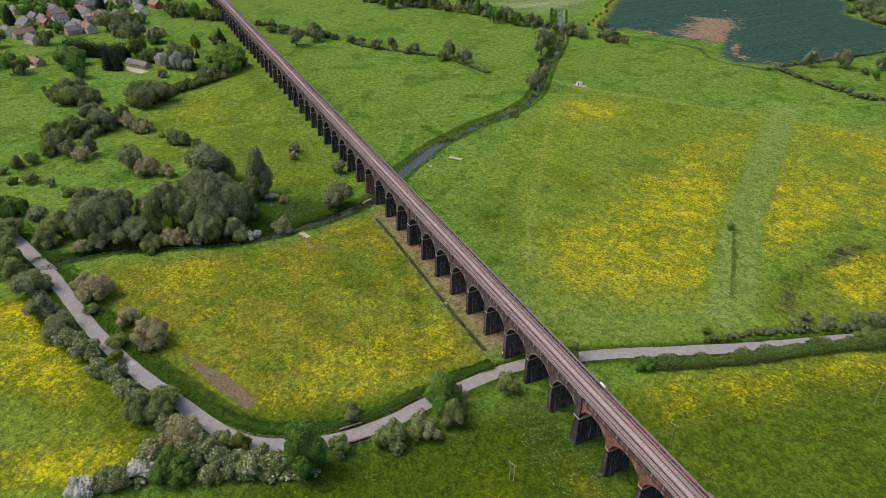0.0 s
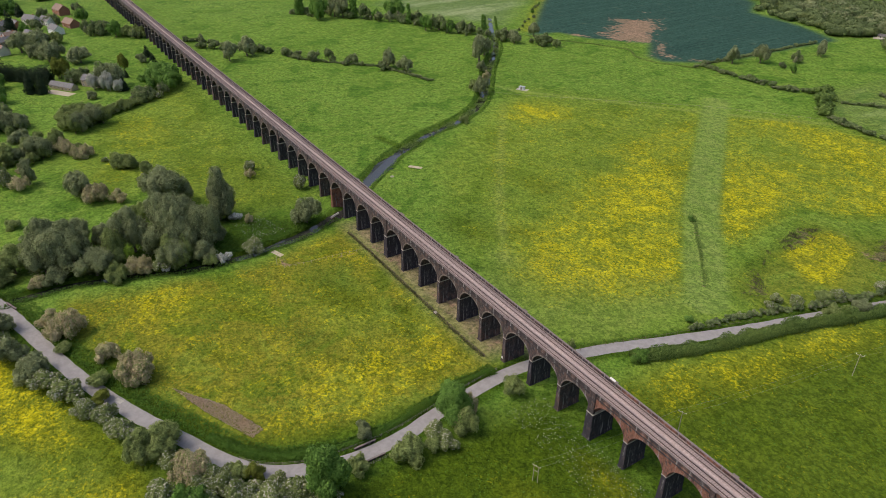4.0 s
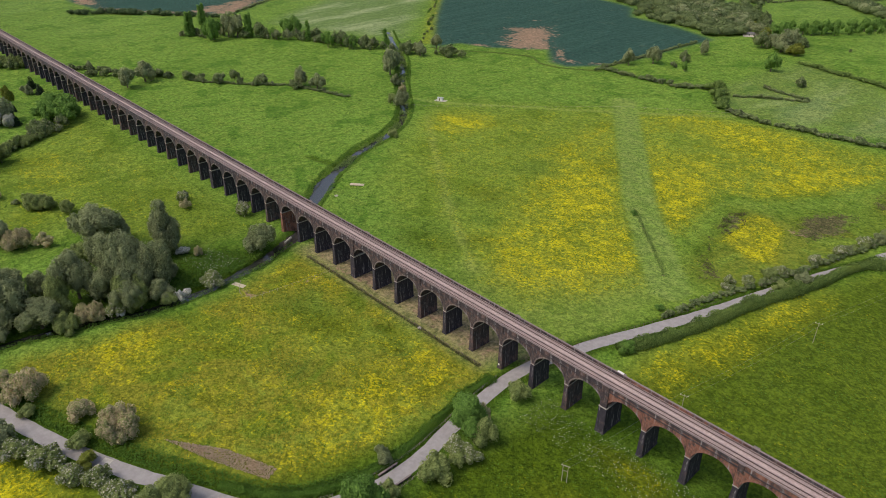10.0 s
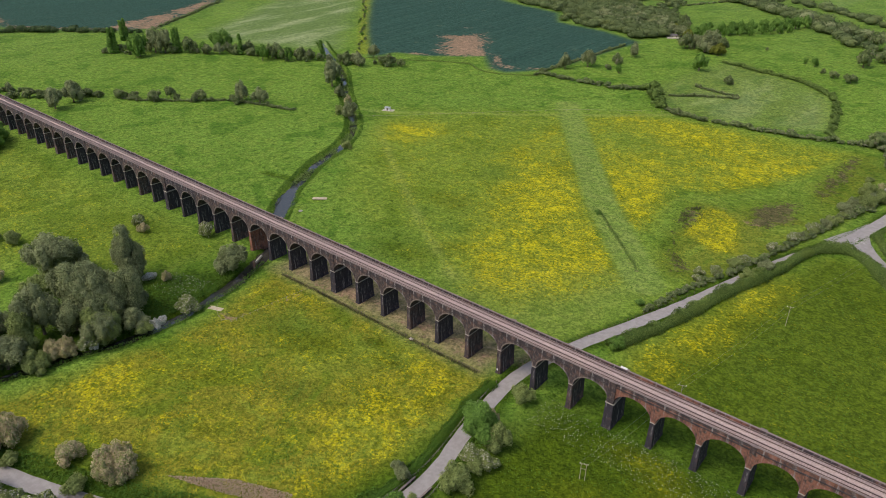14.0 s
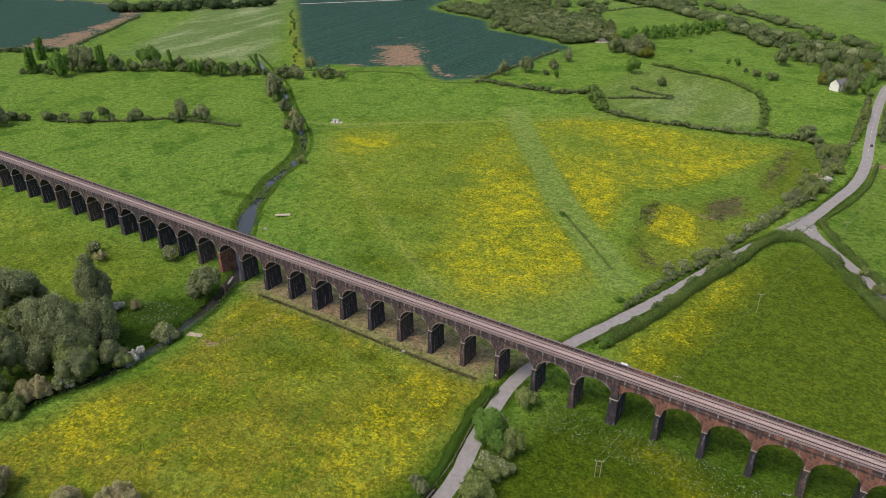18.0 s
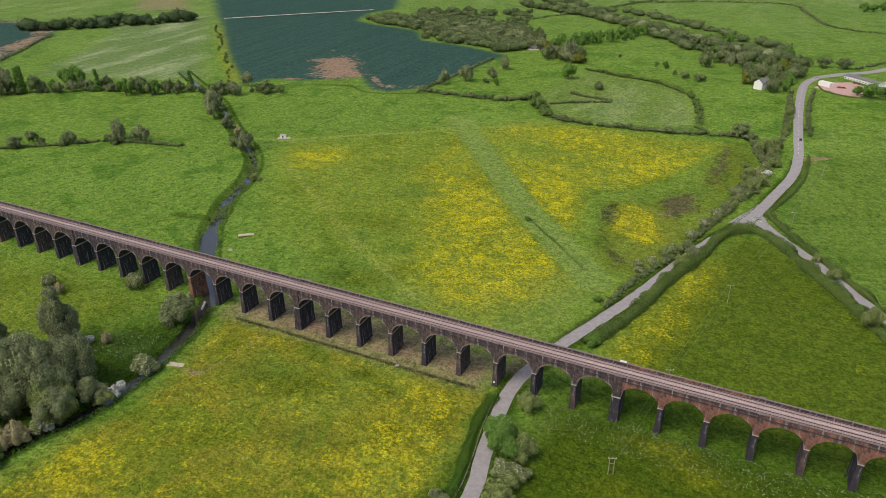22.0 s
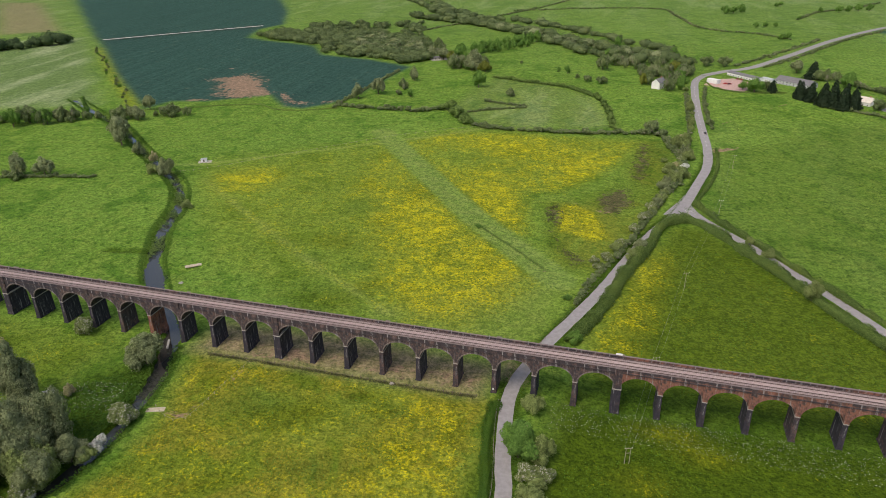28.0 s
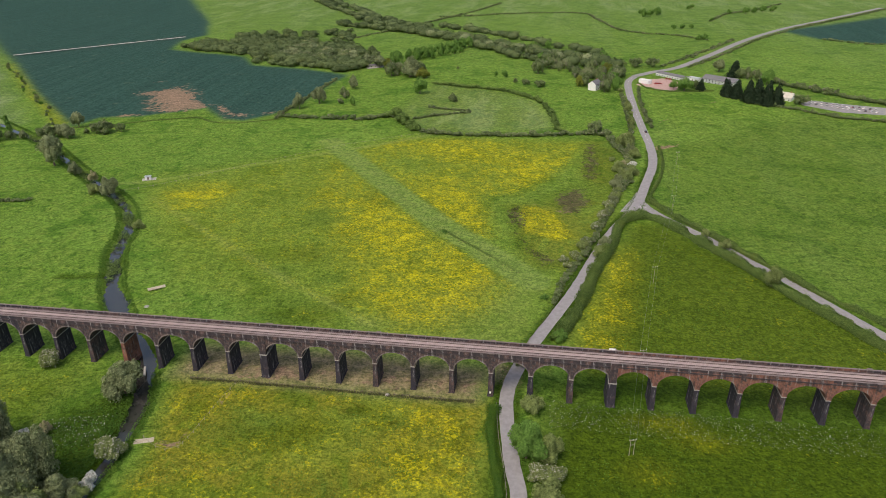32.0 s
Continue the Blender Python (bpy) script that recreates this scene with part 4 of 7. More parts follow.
KINDS = {
    # kind: (name, shape, height, width, clear stem, lobes, clumps, clump size, material, label)
    "willow": ("willow_tree", lobes_round, 18, 15.5, 0.4, 24, 13000, 0.30, "willow", "large grey-green willow with a billowing crown"),
    "sallow": ("willow_bush", lobes_round, 9, 10, 0.2, 20, 6500, 0.25, "willow", "rounded grey-green willow bush"),
    "broad": ("broadleaf_tree", lobes_round, 14, 12.5, 0.5, 22, 9500, 0.30, "green", "broadleaf tree with a full fresh-green crown"),
    "mixed": ("broadleaf_tree", lobes_round, 11, 10, 0.3, 20, 6000, 0.27, "mixed", "olive-green hedgerow tree with an uneven crown"),
    "bush": ("bush", lobes_round, 5, 7.2, 0.1, 16, 3200, 0.22, "mixed", "low spreading bush with olive-green leaves"),
    "greenbush": ("bush", lobes_round, 4.8, 6.8, 0.1, 14, 2600, 0.24, "green", "dense low bush with fresh-green leaves"),
    "haw": ("hawthorn_bush", lobes_round, 5.2, 6.8, 0.1, 16, 3200, 0.23, "haw", "hawthorn bush flecked with pale blossom"),
    "may": ("hawthorn_bush", lobes_round, 4, 5, 0.1, 12, 2200, 0.22, "blossom", "hawthorn bush covered in white blossom"),
    "dead": ("bare_bush", lobes_round, 5, 7.2, 0.1, 16, 3000, 0.21, "dead", "pinkish-brown bush with few leaves"),
    "silver": ("willow_tree", lobes_round, 14, 12, 0.4, 20, 6000, 0.30, "silver_leaf", "pale silver-grey willow beside a garden"),
    "lime": ("young_tree", lobes_round, 11, 10, 0.8, 14, 2600, 0.38, "lime", "yellow-green tree in fresh leaf"),
    "fir": ("conifer_tree", lobes_cone, 16, 9, 0.3, 8, 1500, 0.45, "conifer", "dark green conifer in a garden"),
    "poplar": ("poplar_tree", lobes_column, 26, 6, 0.8, 8, 800, 0.6, "green", "tall narrow poplar in a tree row"),
    "farwillow": ("willow_tree", lobes_round, 17, 16, 1.0, 12, 1300, 0.62, "willow", "grey-green willow by a field edge"),
    "farbroad": ("broadleaf_tree", lobes_round, 16, 14.5, 1.0, 12, 1200, 0.62, "green", "dark green tree in a far field"),
    "farmixed": ("broadleaf_tree", lobes_round, 12, 14.5, 0.4, 12, 1100, 0.58, "dull", "dull green tree in a hedge line"),
    "fardark": ("conifer_tree", lobes_cone, 20, 13, 0.2, 7, 800, 0.95, "conifer", "dark conifer beside far buildings"),
}
_made = {}
_turn = random.Random(11)


def build_tree(kind, variant):
    name, shape, h, w, low, k, count, leaf, material, label = KINDS[kind]
    seed = 100 * list(KINDS).index(kind) + variant
    rng = random.Random(seed)
    lobes = shape(rng, h, w, low, k)
    t = thing(name, label, "bush" if "bush" in name else "tree")
    bm = bmesh.new()
    r = 0.035 * h
    tube(bm, (0, 0, -0.4), (0.05, 0.03, max(low, 0.3 * h)), r, r * 0.6)
    for q in sorted(lobes, key=lambda l: -l[3])[1:7]:
        tube(bm, (0.05, 0.03, max(low, 0.25 * h)), (q[0] * 0.9, q[1] * 0.9, q[2]), r * 0.45, r * 0.15, 5)
    part("trunk", bm, M["bark"], t)
    part("crown", crown_mesh("crown", lobes, count, leaf, M[material], seed), None, t)
    return t


def tree(kind, x, y, s=1.0, tall=1.0):
    """One tree or bush of that kind, standing on the land, turned at random."""
    if x < -350 and kind in ("willow", "broad", "mixed"):
        kind, s, tall = {"willow": ("farwillow", s, tall), "broad": ("farbroad", s * 0.87, tall), "mixed": ("farmixed", s * 0.74, tall * 1.2)}[kind]
    tall = min(tall, 1.2) if kind.startswith("far") else tall
    key = (kind, _turn.randrange(4 if kind in ("willow", "haw", "bush") else 3))
    m = pose(x, y, gz(x, y) - 0.05, 0, 0, _turn.uniform(0, 360)) @ Matrix.Diagonal((s, s, s * tall, 1))
    if key not in _made:
        _made[key] = build_tree(*key)
        _made[key].matrix_world = m
        _made[key]["used"] = 1
        return _made[key]
    src = _made[key]
    keep = src.scale.copy()
    src.scale = (1, 1, 1)
    ob = copy_thing(src, m)
    src.scale = keep
    return ob


def hedge_mesh(name, line, width, height, leaf, per_metre, material, seed, base=None, top=0.25):
    """A clipped or shaggy hedge along a line: a rounded core under many leaf clumps."""
    rng = np.random.default_rng(seed)
    line = np.asarray(line)
    d = np.gradient(line, axis=0)
    d /= np.linalg.norm(d, axis=1)[:, None] + 1e-9
    side = np.stack([-d[:, 1], d[:, 0]], 1)
    lump = np.array([noise.noise((p[0] * 0.13, p[1] * 0.13, seed)) for p in line]) + 0.5 * np.array([noise.noise((p[0] * 0.4, p[1] * 0.4, seed)) for p in line])
    hw, hh = width * 0.5 * (1 + 0.7 * lump), height * np.maximum(0.25, 1 + top * 3.6 * lump)
    z0 = lift(line[:, 0], line[:, 1])
    ang = np.linspace(0, math.pi, 7)
    rows = []
    for a in ang:
        q = line + side * (np.cos(a) * hw * 0.66)[:, None]
        rows.append(np.column_stack([q, z0 + np.maximum(-0.1, hh * 0.74 * np.sin(a) ** 0.6 - 0.1)]))
    v = np.stack(rows, 1).reshape(-1, 3)
    k = np.arange(len(line) - 1)[:, None] * 7 + np.arange(6)[None]
    f = np.stack([k, k + 7, k + 8, k + 1], -1).reshape(-1, 4)
    seg = np.linalg.norm(np.diff(line, axis=0), axis=1)
    n = int(seg.sum() * per_metre)
    i = rng.choice(len(seg), n, p=seg / seg.sum())
    t = rng.random(n)
    a = rng.uniform(0, math.pi, n)
    g = lambda arr: arr[i] * (1 - t) + arr[i + 1] * t
    q = line[i] * (1 - t)[:, None] + line[i + 1] * t[:, None]
    sd = side[i]
    out = 0.72 + 0.55 * rng.random(n) ** 1.4
    p = np.column_stack([q + sd * (np.cos(a) * g(hw) * out)[:, None], g(z0) + g(hh) * np.sin(a) ** 0.6 * out - 0.05])
    nrm = np.column_stack([sd * np.cos(a)[:, None], np.sin(a)])
    lv, lf = leaf_quads(p, nrm, leaf, rng)
    return mesh_of(name, np.concatenate([v, lv]), np.concatenate([f, lf + len(v)]), material)


def hedge(points, width, height, label, material="hedge", leaf=0.26, per_metre=70, gap=2.0, seed=1, name="hedge"):
    me = hedge_mesh(name, spline(points, gap), width, height, leaf, per_metre, M[material], seed)
    return tagged(new(name, me), label, "hedge")


def scatter_trees(rows):
    """Single trees; what is broader than one tree can be becomes a close stand of several."""
    for kind, x, y, s, tall in rows:
        if s <= 1.55:
            tree(kind, x, y, s, tall)
            continue
        reach = 0.24 * s * KINDS[kind][3]
        for i in range(4 if s < 2.4 else 6):
            a = _turn.uniform(0, 0.8) + i * math.tau / (4 if s < 2.4 else 6)
            q = reach * _turn.uniform(0.75, 1.1)
            tree(kind, round(x + q * math.cos(a), 1), round(y + q * math.sin(a), 1), round(s * _turn.uniform(0.50, 0.68), 2), round(tall * _turn.uniform(1.2, 1.5), 2))


# willows by the river
scatter_trees([("willow", -149.3, -126.8, 1.71, 0.83), ("willow", -135.3, -114.4, 1.13, 0.60), ("sallow", -162.4, -107, 1.12, 0.93), ("willow", -146.6, -96.8, 1.09, 1.16), ("willow", -186.3, -74.1, 1.47, 0.85), ("willow", -185.5, -65.3, 0.78, 0.98), ("willow", -136.9, -74.6, 1.76, 0.91), ("mixed", -126.7, -83, 1.6, 1.01), ("willow", -160.4, -53.8, 0.9, 1.60), ("mixed", -177.6, -83.3, 1.56, 0.61), ("willow", -151.3, -81.7, 1.03, 1.27), ("willow", -136.3, -67.7, 0.84, 1.23), ("willow", -162.4, -117.9, 0.96, 0.91), ("mixed", -140.5, -106.1, 1.17, 1.34), ("sallow", -217.3, -108.2, 1.42, 1.26), ("dead", -210.2, -103.5, 2.12, 0.98), ("dead", -203.5, -93.1, 1.33, 0.98), ("bush", -249.8, -83.2, 1.91, 0.98)])
scatter_trees([("bush", -243.8, -78.7, 1.25, 0.98), ("bush", -234, -73.3, 1.13, 1.22), ("haw", -208.3, -24.2, 1.05, 0.99), ("dead", -197.6, -27.2, 0.81, 1.24), ("haw", -170.8, -9.8, 1.17, 1.34), ("sallow", -132.2, -21.7, 1.47, 1.05), ("may", -153.3, -50.1, 1.12, 0.84), ("dead", -147.2, -45.2, 0.64, 1.39), ("haw", -118.7, -51.8, 1.53, 0.88), ("may", -117.6, -67.1, 0.94, 1.24), ("bush", -118, -72, 1, 0.98), ("dead", -128.9, -98.8, 1.73, 0.98), ("haw", -125.2, -90.1, 1.34, 0.88), ("bush", -126.5, -108.1, 1.56, 0.98), ("sallow", -163.8, -135.3, 1.62, 0.83), ("sallow", -136.5, -129.5, 1.05, 0.75), ("dead", -138, -135.6, 1.12, 0.98)])
scatter_trees([("willow", -155.9, -56.0, 0.75, 1.0), ("willow", -123.5, -85.4, 0.85, 0.9), ("willow", -139.7, -87.7, 0.95, 0.95), ("willow", -122.2, -73.0, 0.7, 0.8), ("sallow", -155.4, -65.0, 0.9, 1.0), ("willow", -160.0, -70.5, 0.9, 1.0), ("dead", -125.7, -96.3, 0.9, 0.8), ("may", -122.7, -89.2, 0.8, 0.9), ("sallow", -139.4, -62.0, 0.8, 1.0)])
# bushes in the west fields
scatter_trees([("haw", -253.8, -140.6, 1.37, 1.23), ("dead", -243.7, -134, 1.53, 0.98), ("sallow", -248.7, -128.7, 0.76, 1.90), ("mixed", -264.5, -144.1, 1.27, 0.9), ("mixed", -285.7, -136.8, 1.36, 0.85), ("willow", -288.8, -120.8, 0.96, 0.8), ("mixed", -295.1, -125.3, 1.06, 0.95), ("willow", -309, -128.6, 0.86, 0.7), ("haw", -288.3, -116.8, 1.47, 0.88), ("dead", -286.1, -107, 1.14, 1.26), ("dead", -275.5, -100.7, 1.56, 1.08), ("haw", -261.4, -89.5, 0.64, 0.88), ("bush", -247.2, -84.3, 1.4, 1.10), ("bush", -242.9, -78.7, 1.18, 1.17), ("bush", -233.1, -73.3, 1.02, 1.24), ("mixed", -273.3, -147.5, 1.4, 0.98), ("mixed", -349, -141.3, 1.88, 0.61), ("sallow", -348.9, -129.4, 1.88, 0.75)])
scatter_trees([("sallow", -263, -147, 1.06, 0.91)])
# gardens
scatter_trees([("mixed", -363.7, -140.4, 2.32, 0.61), ("sallow", -347.2, -129.5, 1.87, 0.75), ("mixed", -331.3, -95.4, 2.41, 0.62), ("mixed", -340.5, -86.5, 1.35, 0.73), ("bush", -340.9, -77.9, 1.26, 0.98), ("bush", -346.8, -72, 1.19, 0.98), ("bush", -351.2, -60.8, 1.56, 0.99), ("mixed", -365.6, -46.6, 1.8, 0.61), ("bush", -348.8, -68.2, 1.2, 0.98), ("bush", -356.1, -55.1, 1.22, 0.98), ("broad", -394.5, -27.9, 2.46, 0.61), ("broad", -390.6, -20, 1.17, 0.64), ("willow", -414.9, -63.4, 1.18, 0.95), ("willow", -409.6, -56.3, 1.03, 1.09), ("lime", -455.2, -87.6, 1.57, 1.12), ("mixed", -432.2, -80.2, 1.8, 0.97), ("willow", -493.4, -69, 1.38, 0.60), ("willow", -510.4, -90.8, 1.21, 0.78)])
scatter_trees([("willow", -555.1, -99.5, 1.96, 0.60), ("sallow", -529, -100.7, 1.33, 1.05), ("bush", -574.8, -76.7, 1.95, 1.04), ("broad", -443.4, -138.7, 1.8, 0.68), ("broad", -408.6, -133, 1.25, 0.96), ("fir", -418.2, -104.9, 0.93, 1.02), ("fir", -422.3, -112.2, 1, 1.05), ("sallow", -387.6, -77.2, 0.83, 0.84), ("fir", -430, -45.9, 0.48, 0.75), ("lime", -446.8, -43.7, 0.74, 1.90), ("sallow", -469, -25.7, 0.96, 0.87), ("fir", -484.9, -18.6, 0.85, 0.69), ("fir", -463, -18.9, 0.74, 0.69), ("mixed", -593.6, -39.5, 2.28, 0.94), ("bush", -572.7, -18.2, 2.2, 0.98), ("bush", -562.3, -7.6, 2.17, 0.98), ("fir", -641.3, -108.6, 1.28, 0.99), ("fir", -718.5, -95.2, 1.13, 0.74)])
scatter_trees([("broad", -699, -132.7, 1.79, 0.79), ("broad", -790.2, -117.4, 2.36, 0.61), ("mixed", -664.9, -71.6, 1.69, 0.64), ("mixed", -660.5, -87.9, 1.19, 0.61), ("fir", -606.1, -132.9, 1.39, 0.69), ("broad", -734.6, -107.1, 1.53, 0.80), ("mixed", -701.1, -41.5, 1.25, 0.95), ("mixed", -357.5, -53.2, 0.76, 1.19)])
# right far
scatter_trees([("farwillow", -205.4, 386.6, 0.78, 1.17), ("farwillow", -192.6, 405.3, 0.9, 1.12), ("farmixed", -175, 427.5, 0.76, 1.61), ("farwillow", -174.2, 460.8, 0.71, 1.19), ("farmixed", -172.5, 405.2, 0.45, 1.07), ("farbroad", -159.2, 399.9, 0.47, 1.16), ("farbroad", -104.2, 441.9, 0.97, 1.12), ("farmixed", -68.9, 414.9, 0.64, 1.09), ("farmixed", -148.8, 520.5, 1.24, 1.11), ("farwillow", -127.2, 513.5, 1.43, 0.65), ("lime", -112.9, 508.7, 1.58, 0.69), ("farmixed", -196.7, 632.8, 1.09, 1.27), ("farbroad", -172.6, 636.3, 0.39, 1.53), ("farbroad", -166.1, 629.8, 0.57, 1.15), ("farbroad", -137.7, 609.8, 0.58, 1.28), ("farbroad", -129, 617.1, 0.55, 1.35), ("farbroad", -120.6, 624, 0.53, 1.37), ("farbroad", -113.1, 638.5, 0.54, 1.28)])
scatter_trees([("farbroad", -105.2, 642.9, 0.54, 1.28), ("farbroad", -98.5, 653.2, 0.55, 1.28), ("farbroad", -91.9, 662.6, 0.55, 1.19), ("farbroad", -37, 517, 0.3, 1.28), ("farbroad", -27.5, 509, 0.51, 1.13), ("farmixed", -15.8, 489, 0.35, 1.39), ("farmixed", -4.9, 477.8, 0.58, 0.92), ("farmixed", 9.4, 470.3, 0.78, 0.81), ("farmixed", 5.9, 532.4, 1.17, 1.31), ("farwillow", 26.9, 547.2, 0.59, 1.16), ("farmixed", 16.8, 562.4, 1.22, 0.90), ("farmixed", -206.8, 589.5, 0.41, 1.25), ("farbroad", -197.7, 583.3, 0.4, 1.13), ("farmixed", -81.9, 555.2, 0.24, 1.40), ("farbroad", 14.4, 683.9, 0.78, 0.99)])
# pub and showroom
scatter_trees([("farmixed", 68.9, 454.5, 0.94, 1.19), ("farbroad", 80.4, 463.3, 0.83, 1.12), ("lime", 46, 476.3, 0.91, 1.04), ("farbroad", 77.4, 615.6, 0.95, 0.90), ("farmixed", 84.3, 518.7, 1.03, 1.11), ("lime", 75.4, 531.8, 1.33, 0.89), ("farmixed", 60.9, 514.9, 1.02, 0.92), ("farbroad", 143.4, 467.9, 1.16, 0.74), ("fardark", 158.4, 469.8, 0.71, 0.77), ("fardark", 176.9, 454.9, 0.67, 1.15), ("fardark", 182.9, 449.9, 0.56, 1.01), ("fardark", 192.7, 432.2, 0.94, 0.95), ("fardark", 199, 428.6, 0.84, 1.03), ("fardark", 205.7, 422.4, 0.83, 1.06), ("fardark", 213.3, 423.4, 0.79, 1.07), ("fardark", 204.5, 538.7, 1.15, 0.72), ("farmixed", 215.3, 532.1, 0.84, 1.47), ("farbroad", 226.9, 504.4, 0.99, 0.94)])
scatter_trees([("farwillow", 194.7, 564.9, 1.06, 0.79), ("farmixed", 234.5, 427.9, 0.96, 0.81), ("farmixed", 110, 579, 1.12, 0.81), ("farmixed", 128.2, 582.4, 1.13, 0.81), ("farmixed", 98.2, 386.1, 0.38, 1.58), ("farmixed", 98, 362.7, 0.41, 1.36), ("farmixed", 98.2, 410.2, 0.33, 1.37), ("farmixed", 55.1, 337.3, 0.98, 0.81), ("farmixed", 222.6, 523.7, 0.81, 1.27)])
# north-west
scatter_trees([("farbroad", -551.2, 169.4, 1.3, 1.64), ("farwillow", -553.6, 187.5, 1.26, 1.27), ("poplar", -582.5, 160, 1.65, 0.60), ("poplar", -632.1, 197, 1.66, 0.60), ("farbroad", -547.5, 165.2, 1.19, 1.38), ("farwillow", -546.6, 193.8, 1.25, 1.19), ("poplar", -539.1, 202.3, 1.71, 0.60), ("farmixed", -527.9, 209.4, 1.19, 1.14), ("farbroad", -513.9, 216.5, 0.69, 1.90), ("farbroad", -520.7, 241.4, 1.61, 1.04), ("poplar", -484, 237.9, 1.13, 0.67), ("farmixed", -484.5, 248.1, 0.97, 1.09), ("farbroad", -447, 236, 0.88, 1.50), ("farmixed", -444.7, 249.6, 1.11, 1.26), ("farmixed", -429.6, 249.3, 0.91, 1.44), ("farmixed", -422.7, 262.8, 0.91, 1.47), ("poplar", -413, 280.2, 0.98, 0.67), ("farmixed", -413.9, 266.8, 0.81, 1.21)])
scatter_trees([("farwillow", -343.4, 232.6, 1.08, 0.92), ("farmixed", -376.6, 277.9, 1.06, 1.00), ("farwillow", -363.2, 281.6, 0.93, 0.79), ("farwillow", -373.4, 311.8, 0.72, 1.36), ("farmixed", -342.6, 298.6, 1.21, 0.81), ("farwillow", -437, 37.5, 1.06, 1.00), ("farwillow", -445.8, 55.3, 1.16, 0.90), ("farmixed", -451.7, 68.8, 0.74, 0.86), ("farmixed", -443.3, 74.7, 0.49, 1.01), ("farmixed", -427.3, 83.7, 0.8, 0.81), ("farmixed", -419.4, 90.3, 0.64, 0.81), ("farmixed", -401.6, 97.1, 0.94, 0.81), ("farmixed", -402.4, 111.9, 0.63, 1.17), ("farmixed", -377.8, 122.8, 0.85, 0.81), ("farwillow", -350, 141.5, 0.86, 1.13), ("farwillow", -335.2, 147.5, 0.86, 0.85), ("farmixed", -345.9, 134.7, 0.67, 0.81), ("farmixed", -482.9, 38.1, 0.77, 0.86)])
scatter_trees([("farmixed", -474.9, 44.6, 0.68, 0.81), ("farmixed", -490.9, 29.1, 0.69, 0.81)])
# river side
scatter_trees([("farwillow", -329.1, 216.9, 1.2, 1.27), ("sallow", -255.1, 165.7, 1.26, 1.07), ("bush", -209.1, 120.4, 0.96, 1.11), ("bush", -267.3, 169, 1.16, 1.23), ("dead", -281.9, 190.9, 0.98, 1.33), ("sallow", -301.8, 200, 0.92, 1.07)])
# roadside beyond
scatter_trees([("bush", 68.5, 236.6, 1.73, 0.98), ("sallow", 62.4, 222, 0.91, 0.75), ("haw", 55.3, 189, 1.1, 0.88), ("haw", 50, 171.7, 1.07, 0.88), ("sallow", 49.6, 133.2, 0.83, 0.75), ("bush", 46.1, 119.7, 0.99, 0.98), ("haw", 45.8, 155.2, 1.02, 0.88), ("haw", 40, 133.7, 0.97, 0.88), ("bush", 37.2, 126.6, 0.94, 0.98), ("haw", 33.4, 115.7, 0.93, 0.88), ("haw", 29.6, 103.9, 0.81, 0.88), ("haw", 26.8, 89.3, 0.35, 1.28), ("greenbush", 18.9, 69.7, 0.62, 0.95), ("mixed", 48.8, 126.1, 0.65, 0.67), ("haw", 27.6, 110.2, 0.82, 0.88), ("bush", 74.5, 246.7, 1.47, 0.98), ("bush", 59.5, 201.9, 1.12, 0.98), ("may", 76.7, 263, 1.32, 0.84)])
scatter_trees([("bush", 80.5, 281.9, 1.26, 0.98)])
# branch trees
scatter_trees([("mixed", 124.3, 97.1, 0.89, 1.08), ("bush", 112, 137, 0.91, 1.15), ("bush", 105.3, 152.9, 0.74, 1.25), ("greenbush", 25.1, 36.5, 1.11, 0.99), ("greenbush", -37.1, 137.2, 0.54, 1.09)])
# hedgerow of the lane
scatter_trees([("sallow", -110.2, -153.6, 1.54, 0.75), ("sallow", -92.2, -149.5, 1.25, 0.75), ("sallow", -78.2, -144, 1.2, 0.75), ("haw", -69.3, -140.8, 1.44, 0.88), ("haw", -60.7, -135.8, 1.54, 0.88), ("haw", -48.2, -131.8, 1.2, 0.88), ("lime", -52, -126.5, 0.66, 0.66), ("haw", -42.7, -126.6, 1.31, 0.88), ("haw", -34.1, -123.8, 1.28, 0.88), ("mixed", -19.2, -117.8, 1.57, 0.75), ("mixed", -22.2, -113.5, 1.16, 0.67), ("haw", -12.7, -114.8, 1.18, 0.88), ("dead", -6.2, -109.7, 1.73, 0.98), ("haw", 1.3, -104.5, 1.57, 0.88), ("bush", 1.5, -99.3, 1.06, 0.98), ("haw", 4.2, -109.8, 1.78, 0.88), ("haw", 11.9, -101.5, 1.74, 0.88), ("lime", 4.8, -95.2, 0.57, 0.99)])
scatter_trees([("haw", 14.1, -94.1, 1.5, 0.88), ("haw", 16.7, -88.1, 1.28, 0.88), ("may", 3.5, -122.4, 1.54, 0.84), ("greenbush", 7.4, -114.2, 1.99, 0.95), ("haw", 3.3, -129.9, 1.58, 0.88), ("may", 3.1, -137.6, 1.87, 0.84), ("broad", 21, -79.8, 1.07, 1.28), ("bush", 18, -69.4, 1.04, 0.98), ("bush", 21.6, -55.1, 1.41, 0.98), ("bush", 21.4, -46, 1.01, 0.98), ("sallow", 7.7, -62.1, 0.49, 1.13), ("haw", -2.1, -118.4, 1.38, 0.88), ("haw", 10.2, -90, 0.88, 0.88)])
